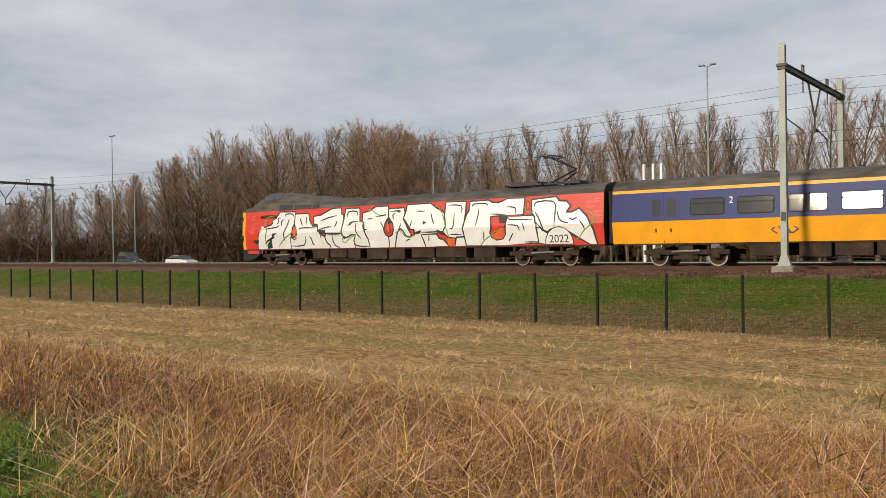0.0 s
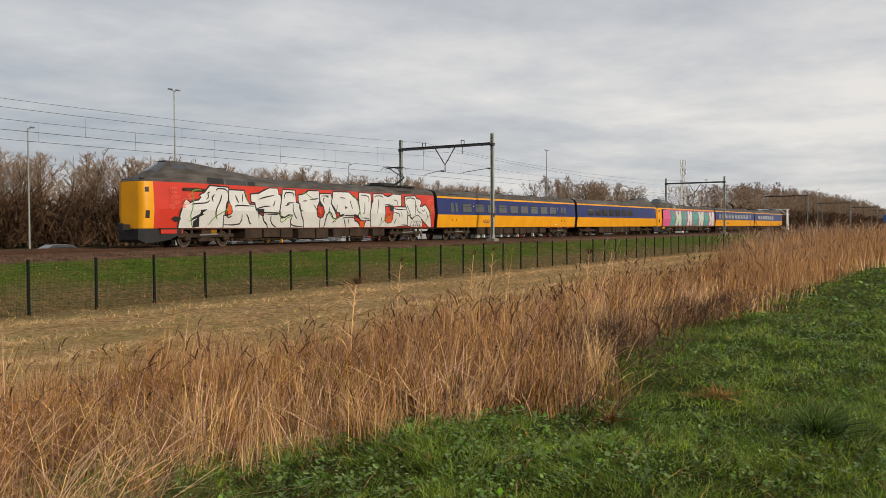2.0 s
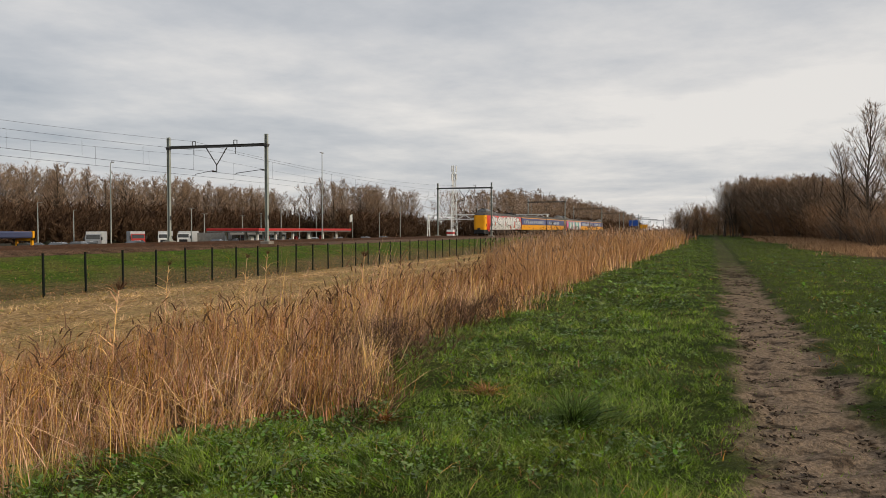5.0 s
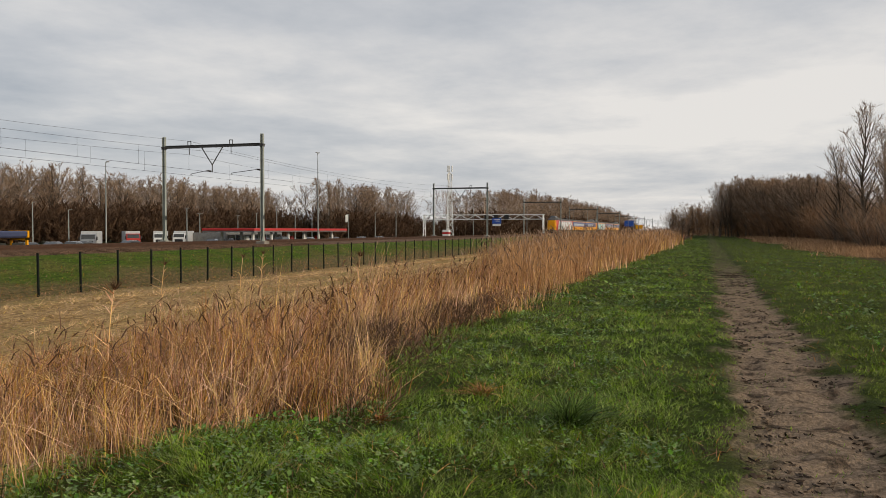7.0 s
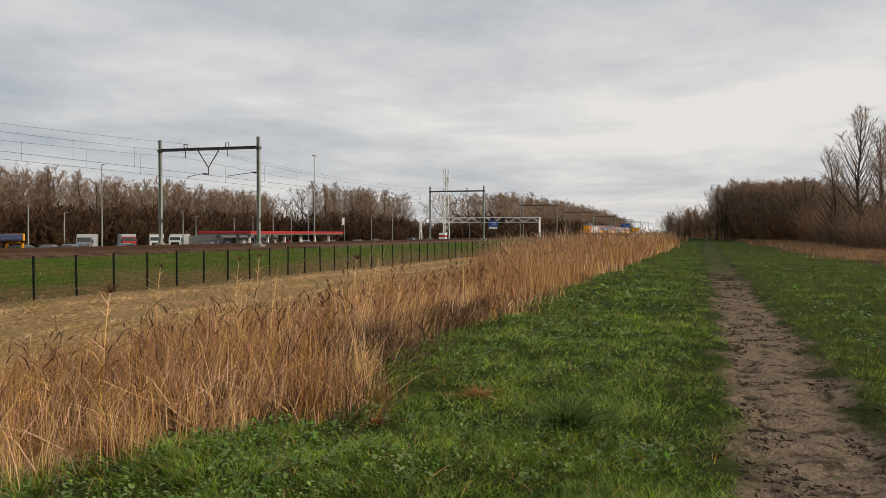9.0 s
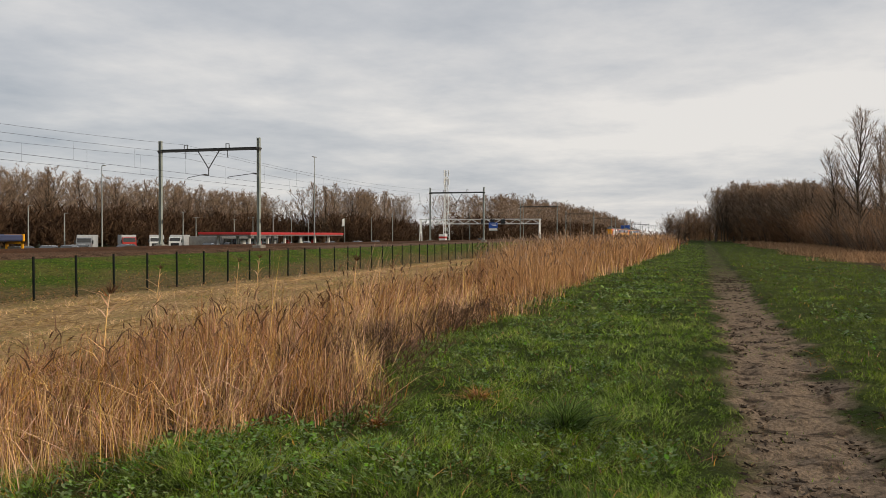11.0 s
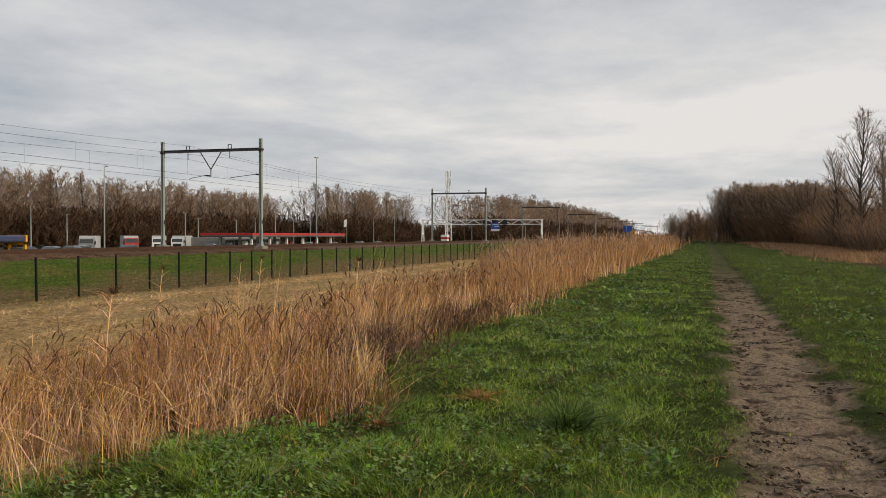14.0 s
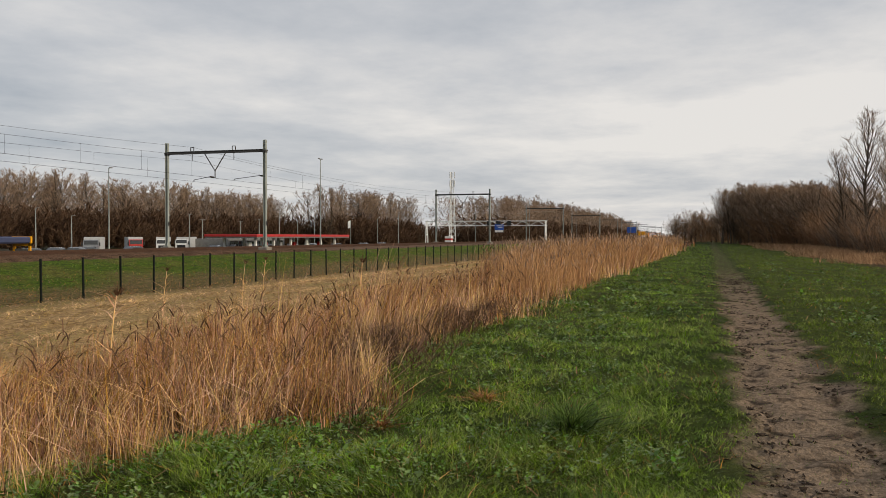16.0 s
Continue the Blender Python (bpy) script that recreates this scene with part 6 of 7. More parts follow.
def build_grass():
    rs = np.random.RandomState(13)
    n = 1600000
    x, y, r = scatter(n, rs, 2.6, 190.0, -80, 122)
    near = scatter(260000, rs, 0.6, 2.6, -180, 180), scatter(120000, rs, 2.6, 60.0, 122, 280)
    x, y, r = (np.concatenate([q] + [k[i] for k in near]) for i, q in enumerate((x, y, r)))
    n = len(x)
    bare = (y < PATH_L + 0.1 + 0.25 * lattice(x, y, 0.7, 51)) & (y > PATH_R - 0.1 + 0.2 * lattice(x, y, 0.7, 52))
    keep = (y < reed_edge(x) + 0.5) & (y > -9.5) & (~bare | (rs.uniform(0, 1, n) < np.interp(x, [0, 20, 60], [0.015, 0.10, 0.7])))
    x, y, r = x[keep], y[keep], r[keep]
    worn = np.clip(1 - np.abs(y - (PATH_L + PATH_R) / 2) / 1.6, 0, 1)
    h = rs.uniform(0.025, 0.085, len(x)) * np.clip(1 + 0.5 * lattice(x, y, 0.9, 53) + 0.6 * lattice(x, y, 0.26, 54) + 0.5 * lattice(x, y, 0.11, 64), 0.25, 2.6) * (1 - 0.6 * worn)
    w = np.clip(0.0014 + r * 0.0003, 0.0018, 0.06) * rs.uniform(0.7, 1.4, len(x)) * np.where(r < 2.6, 1.8, 1.0)
    p = blades(len(x), x, y, ground_z(x, y) - 0.005, h * 1.15, w, np.full(len(x), 0.6), rs, seg=1)
    # blades beyond the path take the darker green
    lee = y < PATH_R
    tagged(ribbons("shaded_grass", p[lee] - np.array([0, 0, 0.01]), 3, [(0, 1, 2)], M["grass_dark"]), "short dark green grass beyond the path", "grass", kind="stuff")
    p = p[~lee]
    tagged(ribbons("grass", p, 3, [(0, 1, 2)], M["grass"]), "green winter grass on the verge beside the path", "grass", kind="stuff")
    # dry blades among the green
    n = 22000
    x, y, r = scatter(n, rs, 2.6, 50.0, -80, 120)
    keep = (y < reed_edge(x) + 0.4) & (y > -9.0) & ((y > PATH_L) | (y < PATH_R)) & (lattice(x, y, 1.1, 55) > -0.1)
    x, y, r = x[keep], y[keep], r[keep]
    p = blades(len(x), x, y, ground_z(x, y), rs.uniform(0.04, 0.13, len(x)), np.clip(0.0013 + r * 0.0003, 0.0018, 0.02), np.full(len(x), 1.0), rs)
    tagged(ribbons("dry_grass", p, 5, BLADE_F, M["reed"]), "dead straw-coloured blades among the grass", "grass", kind="stuff")
    # broad-leaved weeds
    n = 24000
    x, y, r = scatter(n, rs, 2.6, 70.0, -75, 122)
    patch = lattice(x, y, 1.5, 56) + 0.4 * lattice(x, y, 0.5, 57)
    keep = (y < reed_edge(x) + 0.2) & (y > -8.0) & ((y > PATH_L + 0.5) | (y < PATH_R - 0.8)) & (patch > np.where(y < PATH_R, 0.0, np.interp(reed_edge(x) - y, [0, 1.8, 2.6, 3.5], [-0.45, -0.2, 0.3, 0.6])))
    # each plant is a rosette of leaves
    big = rs.uniform(0.6, 1.4, keep.sum())
    x, y, r, big = (np.repeat(q, 8) for q in (x[keep], y[keep], r[keep], big))
    n = len(x)
    s = rs.uniform(0.010, 0.024, n) * np.clip(r / 9, 1, 2.6) * big
    a, tilt = rs.uniform(0, 6.28, n), rs.uniform(-0.2, 0.9, n)
    out = rs.uniform(0.2, 1.6, n) * s
    x, y = x + np.cos(a) * out, y + np.sin(a) * out
    base = np.array([(-0.2, 0, 0), (0.35, -0.55, 0.10), (1.0, -0.45, 0.12), (1.55, 0, -0.05), (1.0, 0.45, 0.12), (0.35, 0.55, 0.10)])
    q = base[None] * s[:, None, None]
    qz = q[..., 2] + q[..., 0] * np.sin(tilt)[:, None]
    qx = q[..., 0] * np.cos(tilt)[:, None]
    px = qx * np.cos(a)[:, None] - q[..., 1] * np.sin(a)[:, None] + x[:, None]
    py = qx * np.sin(a)[:, None] + q[..., 1] * np.cos(a)[:, None] + y[:, None]
    pz = qz + (ground_z(x, y) + rs.uniform(0.03, 0.12, n))[:, None]
    tagged(ribbons("weed_leaves", np.stack([px, py, pz], -1), 6, [(0, 1, 2, 3), (0, 3, 4, 5)], M["leaf"]), "bright green broad weed leaves in the grass", "weeds", kind="stuff")
    # clods on the trodden path
    n = 9000
    x, y = rs.uniform(4, 40, n), rs.normal((PATH_L + PATH_R) / 2, 0.42, n)
    keep = (lattice(x, y, 0.45, 59) + 0.5 * lattice(x, y, 0.16, 60) > 0.15)
    x, y = x[keep], y[keep]
    n = len(x)
    q = rs.normal(0, 1, (n, 4, 3)) * np.array([0.02, 0.02, 0.008]) * rs.uniform(0.4, 1.3, (n, 1, 1))
    q[:, 3, 2] = np.abs(q[:, 3, 2]) + 0.012
    q += np.stack([x, y, ground_z(x, y) + 0.002], -1)[:, None]
    tagged(ribbons("mud_clods", q, 4, [(0, 1, 3), (1, 2, 3), (2, 0, 3)], M["clod"]), "small dark mud clods trodden on the path", "mud", kind="stuff")
    # dry tall grass below the thicket
    n = 60000
    x, y = 34 + 156 * rs.uniform(0, 1, n) ** 1.5, rs.uniform(-16, -6.0, n)
    keep = (y < -9.2 - 3.2 * lattice(x, y, 6.0, 58) + rs.normal(0, 0.7, n)) & (lattice(x, y, 1.4, 59) + 0.5 * lattice(x, y, 5.0, 94) > -0.25)
    x, y = x[keep], y[keep]
    r = np.hypot(x, y)
    p = blades(len(x), x, y, ground_z(x, y), rs.uniform(0.2, 0.85, len(x)), np.clip(r * 0.0003, 0.008, 0.05), np.full(len(x), 0.5), rs)
    tagged(ribbons("rough_dry_grass", p, 5, BLADE_F, M["rough_grass"]), "rough reddish dry grass in front of the thicket", "grass", kind="stuff")


build_grass()


def tussock(name, x, y, s, n, mat, label, seed):
    rs = np.random.RandomState(seed)
    a, r = rs.uniform(0, 6.28, n), rs.uniform(0, 0.10, n) * s
    p = blades(n, x + r * np.cos(a), y + r * np.sin(a), np.full(n, float(ground_z(x, y)) - 0.02), rs.uniform(0.2, 0.42, n) * s, np.full(n, 0.006), rs.uniform(0.4, 1.2, n), rs, bend=0.8)
    return tagged(ribbons(name, p, 5, BLADE_F, M[mat]), label, "grass tussock")


tussock("grass_tussock", 6.75, 1.05, 0.95, 380, "tuft", "dark green grass tussock standing in the lawn", 71)
tussock("grass_tussock", 7.9, 2.05, 0.5, 160, "reed", "small dry straw tussock in the grass", 72)
tussock("grass_tussock", 6.6, 2.6, 0.5, 120, "reed", "small dry straw tussock in the grass", 73)


def reed_stalk(x, y, h, seed):
    """One tall bent reed with drooping leaves and a plume."""
    rs = np.random.RandomState(seed)
    z = float(ground_z(x, y))
    st = thing("reed_stalk", "single tall bent dry reed with drooping plume", "reed", "single tall reeds", (x, y, z - 0.05))
    bm = bmesh.new()
    pts = [Vector((0.10 * h * (i / 6) ** 2.5, 0, h * i / 6)) for i in range(7)]
    for a, b in zip(pts[:-1], pts[1:]):
        tube(bm, a, b, 0.007, 0.006, 5)
    part("stem", bm, M["reed_pale"], st)
    n = 14
    zz = rs.uniform(0.3, 0.95, n) * h
    p = blades(n, 0.10 * h * (zz / h) ** 2.5, np.zeros(n), zz, rs.uniform(0.2, 0.4, n), np.full(n, 0.012), np.full(n, 1.1), rs, bend=0.9)
    ribbons("foliage", p, 5, BLADE_F, M["reed_pale"], st)
    n = 30
    p = blades(n, np.full(n, 0.1 * h), np.zeros(n), np.full(n, h - 0.05), rs.uniform(0.12, 0.26, n), np.full(n, 0.006), np.full(n, 0.7), rs, bend=0.9)
    ribbons("plume", p, 5, BLADE_F, M["plume"], st)


for x, y, h, seed in ((17.0, 12.2, 1.75, 1), (20.2, 12.0, 1.8, 2), (21.3, 12.0, 1.9, 3), (8.2, 6.6, 1.3, 4), (14.6, 6.2, 1.5, 5)):
    reed_stalk(x, y, h, seed)


# ---------------------------------------------------------------- motorway side
def build_road():
    xs = np.concatenate([np.arange(-400, 100, 10.0), np.arange(100, 1100, 50.0)])
    ys = (60.0, 74.0)
    vs = [(x, y, float(ground_z(x, y)) + 0.05) for x in xs for y in ys]
    f = [(2 * i, 2 * i + 2, 2 * i + 3, 2 * i + 1) for i in range(len(xs) - 1)]
    tagged(mesh_object("road", vs, f, M["asphalt"]), "grey asphalt motorway behind the railway", "road", kind="structure")


build_road()
M["car_black"] = material("black_car_paint", (0.015, 0.016, 0.018), (0.02, 0.02, 0.022), 0.2, coat=0.6)
M["car_white"] = material("white_car_paint", (0.72, 0.73, 0.74), (0.62, 0.63, 0.64), 0.25, coat=0.5)
M["car_grey"] = material("silver_car_paint", (0.30, 0.31, 0.33), (0.24, 0.25, 0.26), 0.28, 0.4, coat=0.5)
M["car_red"] = material("red_lorry_paint", (0.45, 0.03, 0.025), (0.35, 0.03, 0.02), 0.35, coat=0.3)
M["car_blue"] = material("dark_blue_car_paint", (0.02, 0.04, 0.12), (0.02, 0.03, 0.08), 0.25, coat=0.5)
M["tarpaulin"] = material("grey_trailer_side", (0.50, 0.51, 0.52), (0.38, 0.39, 0.40), 0.6)
M["canopy_red"] = material("red_canopy_fascia", (0.50, 0.022, 0.018), (0.42, 0.02, 0.018), 0.45)
M["sign_blue"] = material("blue_road_sign", (0.02, 0.09, 0.42), (0.02, 0.08, 0.36), 0.4)
M["lamp_glass"] = material("lamp_lens", (0.8, 0.8, 0.76), (0.7, 0.7, 0.66), 0.2)
M["canopy_blue"] = material("dark_blue_roof", (0.05, 0.06, 0.13), (0.04, 0.05, 0.10), 0.4)


def loft(bm, secs):
    """Closed shell through rectangles given as (x, half width, z0, z1, half width at the top)."""
    rows = []
    for x, w, z0, z1, wt in secs:
        rows.append([bm.verts.new(p) for p in ((x, -w, z0), (x, -w, (z0 + z1) / 2), (x, -wt, z1), (x, wt, z1), (x, w, (z0 + z1) / 2), (x, w, z0))])
    for a, b in zip(rows[:-1], rows[1:]):
        for i in range(6):
            bm.faces.new((a[i], a[(i + 1) % 6], b[(i + 1) % 6], b[i]))
    bm.faces.new(rows[0]), bm.faces.new(rows[-1][::-1])
    return bm


def add_wheels(v, xs, r, w):
    for x in xs:
        for s in (-1, 1):
            t = part("wheel", lathe_disc(bmesh.new(), (x, 0, r), 0, r, s * w, s * (w - 0.2), 18), M["rubber"], v)
            part("rim", lathe_disc(bmesh.new(), (x, 0, r), 0, r * 0.6, s * (w + 0.006), s * (w - 0.05), 14), M["steel"], t)


def build_vehicle(kind, paint, label, group):
    """Front towards +x, standing on z = 0."""
    v = thing(kind, label, {"passenger_car": "car", "van": "van", "lorry": "lorry"}[kind], group)
    if kind == "lorry":
        part("cab", loft(bmesh.new(), [(5.6, 1.2, 0.5, 3.0, 1.2), (6.0, 1.22, 0.45, 3.35, 1.15), (7.2, 1.22, 0.45, 3.3, 1.15), (7.6, 1.2, 0.45, 2.3, 1.16)]), paint, v)
        bm = bmesh.new()
        f = [bm.verts.new(c) for c in ((7.60, -1.06, 2.32), (7.60, 1.06, 2.32), (7.27, 1.02, 3.16), (7.27, -1.02, 3.16))]
        b = [bm.verts.new(q.co - Vector((0.1, 0, 0.03))) for q in f]
        bm.faces.new(f), bm.faces.new(b[::-1])
        for i in range(4):
            bm.faces.new((f[i], f[(i + 1) % 4], b[(i + 1) % 4], b[i]))
        part("windscreen", bm, M["glass"], v)
        part("grille", boxes((7.56, 7.64, -0.8, 0.8, 0.95, 1.9), bevel=0.02), M["skirt"], v)
        for s in (-1, 1):
            part("headlight", boxes((7.6, 7.7, s * 0.95 - 0.16, s * 0.95 + 0.16, 0.6, 0.8), bevel=0.02), M["lamp_glass"], v)
            part("mirror", boxes((7.4, 7.5, s * 1.36 - 0.1, s * 1.36 + 0.1, 2.1, 2.8), bevel=0.03), M["black"], v)
        part("cab_side_window", loft(bmesh.new(), [(6.5, 1.235, 1.9, 2.6, 1.2), (7.2, 1.235, 1.9, 2.6, 1.2)]), M["glass"], v)
        part("trailer", boxes((-6.8, 5.3, -1.26, 1.26, 1.15, 3.85), bevel=0.05), M["tarpaulin"], v)
        part("chassis", boxes((-6.6, 7.0, -0.5, 0.5, 0.6, 1.14), bevel=0.03), M["under"], v)
        part("bumper", boxes((7.5, 7.68, -1.15, 1.15, 0.35, 0.8), bevel=0.04), M["skirt"], v)
        add_wheels(v, (-5.4, -4.2, 2.9, 6.4), 0.5, 1.2)
    else:
        van = kind == "van"
        top = 1.95 if van else 1.45
        part("body", loft(bmesh.new(), [(-2.25, 0.80, 0.35, 0.85, 0.74), (-2.1, 0.9, 0.25, 1.0, 0.84), (-0.5, 0.92, 0.22, 1.0, 0.86), (1.0, 0.92, 0.22, 0.98, 0.85), (2.0, 0.88, 0.25, 0.84, 0.78), (2.25, 0.75, 0.35, 0.66, 0.68)]), paint, v)
        cab = [(-2.12 if van else -1.95, 0.82, 0.95, 1.1, 0.78), (-1.8 if van else -1.2, 0.82, 0.95, top, 0.66), (0.1, 0.84, 0.95, top, 0.67), (0.6, 0.84, 0.95, 1.4, 0.72), (1.1, 0.82, 0.93, 1.0, 0.8)]
        part("glasshouse", loft(bmesh.new(), cab), M["glass"], v)
        part("roof", loft(bmesh.new(), [(-1.82 if van else -1.22, 0.68, top - 0.06, top + 0.01, 0.62), (0.12, 0.69, top - 0.06, top + 0.012, 0.63)]), paint, v)
        for s in (-1, 1):
            part("headlight", boxes((2.05, 2.24, s * 0.72 - 0.12, s * 0.72 + 0.12, 0.60, 0.74), bevel=0.02), M["lamp_glass"], v)
        add_wheels(v, (-1.35, 1.35), 0.32, 0.91)
    return v


def stand(v, x, y, turn=0.0):
    v.matrix_basis = pose(x, y, float(ground_z(x, y)) + 0.06, 0, 0, turn)
    return v


PARK = "vehicles parked at the fuel station"
FLOW = "vehicles on the motorway"
proto = {
    "bc": build_vehicle("passenger_car", M["car_black"], "black estate car with tinted windows", PARK),
    "wc": build_vehicle("passenger_car", M["car_white"], "white hatchback car with dark windows", PARK),
    "gc": build_vehicle("passenger_car", M["car_grey"], "silver-grey car with dark windows", PARK),
    "rl": build_vehicle("lorry", M["car_red"], "lorry with red cab and grey trailer", PARK),
    "wl": build_vehicle("lorry", M["car_white"], "lorry with white cab and grey trailer", PARK),
    "gl": build_vehicle("lorry", M["car_grey"], "lorry with dark grey cab and trailer", PARK),
}
used = set()


def park(key, x, y, turn):
    v = proto[key]
    if key in used:
        v = copy_thing(v, Matrix())
    used.add(key)
    if key in ("gl", "rl", "wl"):
        v.scale = (0.65, 0.9, 0.74)
    stand(v, x, y, turn)
    if key in ("gl", "rl", "wl"):
        v.scale = (0.65, 0.9, 0.74)
    return v


def at_bearing(a, y):
    return math.tan(radians(a)) * y


for key, a, y, turn in (("gl", 50.3, 90, 214), ("rl", 52.6, 92, 222), ("wl", 54.4, 93, 214), ("wl", 55.8, 93, 204), ("bc", 45.0, 80, 10), ("gc", 46.6, 82, 190), ("wc", 48.2, 84, 20), ("gc", 49.2, 84, 200), ("wc", 49.9, 86, 10), ("wc", 52.7, 84, 0), ("gc", 57.6, 84, 20),
                        ("wc", 58.6, 86, 200), ("bc", 60.1, 84, 0), ("gc", 61.0, 86, 0), ("wc", 62.6, 84, 10), ("gc", 63.8, 84, 190), ("bc", 65.5, 82, 0), ("wc", 67.3, 80, 0), ("gc", 68.5, 80, 0), ("wc", 43.8, 84, 15), ("bc", 42.6, 84, 200)):
    park(key, at_bearing(a, y), y, turn)

movers = []
for key, kind, paint, label in (("van", "van", M["car_black"], "black people carrier driving on the motorway"), ("w", "passenger_car", M["car_white"], "white car driving on the motorway"), ("b", "passenger_car", M["car_blue"], "dark blue car driving on the motorway"), ("g", "passenger_car", M["car_grey"], "silver car driving on the motorway"), ("r", "passenger_car", M["car_red"], "red car driving on the motorway")):
    movers.append(build_vehicle(kind, paint, label, FLOW))


# ---------------------------------------------------------------- street furniture
def build_lamp(h, arms, label):
    p = thing("street_lamp", label, "street lamp", "motorway lamps")
    bm = bmesh.new()
    tube(bm, (0, 0, 0), (0, 0, h * 0.5), 0.12, 0.095, 10)
    tube(bm, (0, 0, h * 0.5), (0, 0, h), 0.095, 0.06, 10)
    part("pole", bm, M["galv"], p)
    part("base_flange", tubes([((0, 0, -0.3), (0, 0, 0.35))], 0.17, 10), M["galv"], p)
    for s in arms:
        part("bracket", tubes([((0, 0, h - 0.15), (s * 0.5, 0, h + 0.05))], 0.04), M["galv"], p)
        part("lantern", boxes((min(s * 0.25, s * 0.8), max(s * 0.25, s * 0.8), -0.13, 0.13, h, h + 0.13), bevel=0.04), M["grey"], p)
    return p


tall = build_lamp(17.5, (-1, 1), "tall slim galvanised motorway lamp with twin lantern")
mid = build_lamp(11.0, (1,), "galvanised lamp post with single lantern")
twin = build_lamp(10.0, (-1, 1), "galvanised lamp post with two lanterns")
done = set()


def lamp(proto_, a, y, top_el):
    x = at_bearing(a, y)
    d = math.hypot(x, y)
    top = 1.6 + d * math.tan(radians(top_el))
    z = float(ground_z(x, y))
    o = proto_ if proto_.name not in done else copy_thing(proto_, Matrix())
    done.add(proto_.name)
    h0 = {"street_lamp": 17.65, "street_lamp.001": 11.15, "street_lamp.002": 10.15}[proto_.name]
    o.matrix_basis = pose(x, y, z, 0, 0, 0)
    o.scale = (1, 1, (top - z) / h0)
    return o


for a, y, el in ((-59.1, 76, 7.33), (-20.5, 76, 11.46), (40.0, 76, 8.95), (64.4, 70, 5.18), (-82, 76, 2.5)):
    lamp(tall, a, y, el)
for a, y, el in ((-57.8, 84, 4.08), (51.15, 90, 4.34), (31.5, 88, 6.3), (47.0, 95, 1.75), (49.0, 95, 1.3), (61.7, 80, 1.6), (69.6, 80, 1.5), (78.4, 60, 2.35), (74.8, 72, 1.75), (81.5, 70, 1.9), (82.4, 70, 1.5), (-38.5, 86, 6.0), (68.2, 90, 1.2)):
    lamp(mid, a, y, el)
for a, y, el in ((56.0, 86, 1.45), (56.8, 92, 1.1), (59.2, 92, 1.0), (60.4, 88, 1.15), (62.9, 92, 1.1), (64.0, 88, 1.0)):
    lamp(twin, a, y, el)


def build_station():
    """Fuel station: long red and white canopy on white columns over a low shop."""
    x0, x1, y0, y1 = 126.0, 164.0, 72.0, 82.0
    zt = 1.95
    s = thing("fuel_station", "fuel station with long red-edged canopy", "fuel station")
    zg = float(ground_z(140, 77))
    part("canopy", boxes((x0, x1, y0, y1, zt - 0.62, zt - 0.05), bevel=0.06), M["grey"], s, "grey canopy slab")
    part("fascia", boxes((x0 - 0.06, x1 + 0.06, y0 - 0.06, y1 + 0.06, zt - 0.42, zt), bevel=0.05), M["canopy_red"], s, "red canopy fascia")
    for i in range(6):
        for y in (y0 + 2, y1 - 2):
            part("column", boxes((x0 + 3 + i * 6.4 - 0.2, x0 + 3 + i * 6.4 + 0.2, y - 0.2, y + 0.2, zg, zt - 0.62), bevel=0.03), M["white"], s)
    sh = part("shop", boxes((x0 + 14, x0 + 36, 86, 96, zg, zg + 2.6), bevel=0.05), M["grey"], s, "grey shop building")
    for i in range(7):
        part("shop_window", boxes((x0 + 14.6 + i * 3.0, x0 + 17.2 + i * 3.0, 85.93, 85.99, zg + 0.5, zg + 2.2)), M["glass"], sh)
    for i in range(6):
        part("fuel_pump", boxes((x0 + 5.2 + i * 5.6, x0 + 6.2 + i * 5.6, 76.5, 77.1, zg + 0.1, zg + 2.0), bevel=0.05), M["canopy_red"] if i % 2 else M["white"], s)
    f = thing("flag", "white flag hanging from a slim flagpole", "flag", at=(at_bearing(66.4, 78), 78, 0))
    part("flagpole", tubes([((0, 0, zg), (0, 0, 5.3))], 0.07, 8), M["galv"], f)
    bm = bmesh.new()
    rows = [[bm.verts.new((-0.1 - 0.28 * i, 0.12 * math.sin(i * 1.3) + dy, z - 0.04 * i)) for z in (5.2, 3.6)] for i in range(6) for dy in (0,)]
    for a, b in zip(rows[:-1], rows[1:]):
        bm.faces.new((a[0], a[1], b[1], b[0]))
    bmesh.ops.solidify(bm, geom=bm.faces[:], thickness=0.02)
    part("flag_cloth", bm, M["white"], f)
    # drive-through roof with yellow ends
    g = thing("shelter_roof", "dark blue shelter roof with yellow end frames", "shelter", at=(0, 0, 0))
    xa, xb, yy = at_bearing(42.6, 57.7), at_bearing(46.75, 57.7), 58.7
    zg2 = float(ground_z(xa, yy))
    part("roof", boxes((xa, xb, yy - 1.0, yy + 1.0, 0.95, 1.55), bevel=0.12), M["canopy_blue"], g)
    for x in (xa, xb):
        part("end_frame", boxes((x - 0.09, x + 0.09, yy - 0.95, yy - 0.75, zg2, 1.0), (x - 0.09, x + 0.09, yy + 0.75, yy + 0.95, zg2, 1.0), (x - 0.09, x + 0.09, yy - 0.95, yy + 0.95, 0.72, 0.95), (x - 0.1, x + 0.1, yy - 1.04, yy + 1.04, 0.96, 1.58)), M["yellow"], g)
    for i in range(4):
        part("side_panel", boxes((xa + 0.4 + i * (xb - xa) / 4, xa + (i + 0.85) * (xb - xa) / 4, yy - 0.86, yy - 0.8, zg2 + 0.1, 0.5)), M["glass"], g)


build_station()


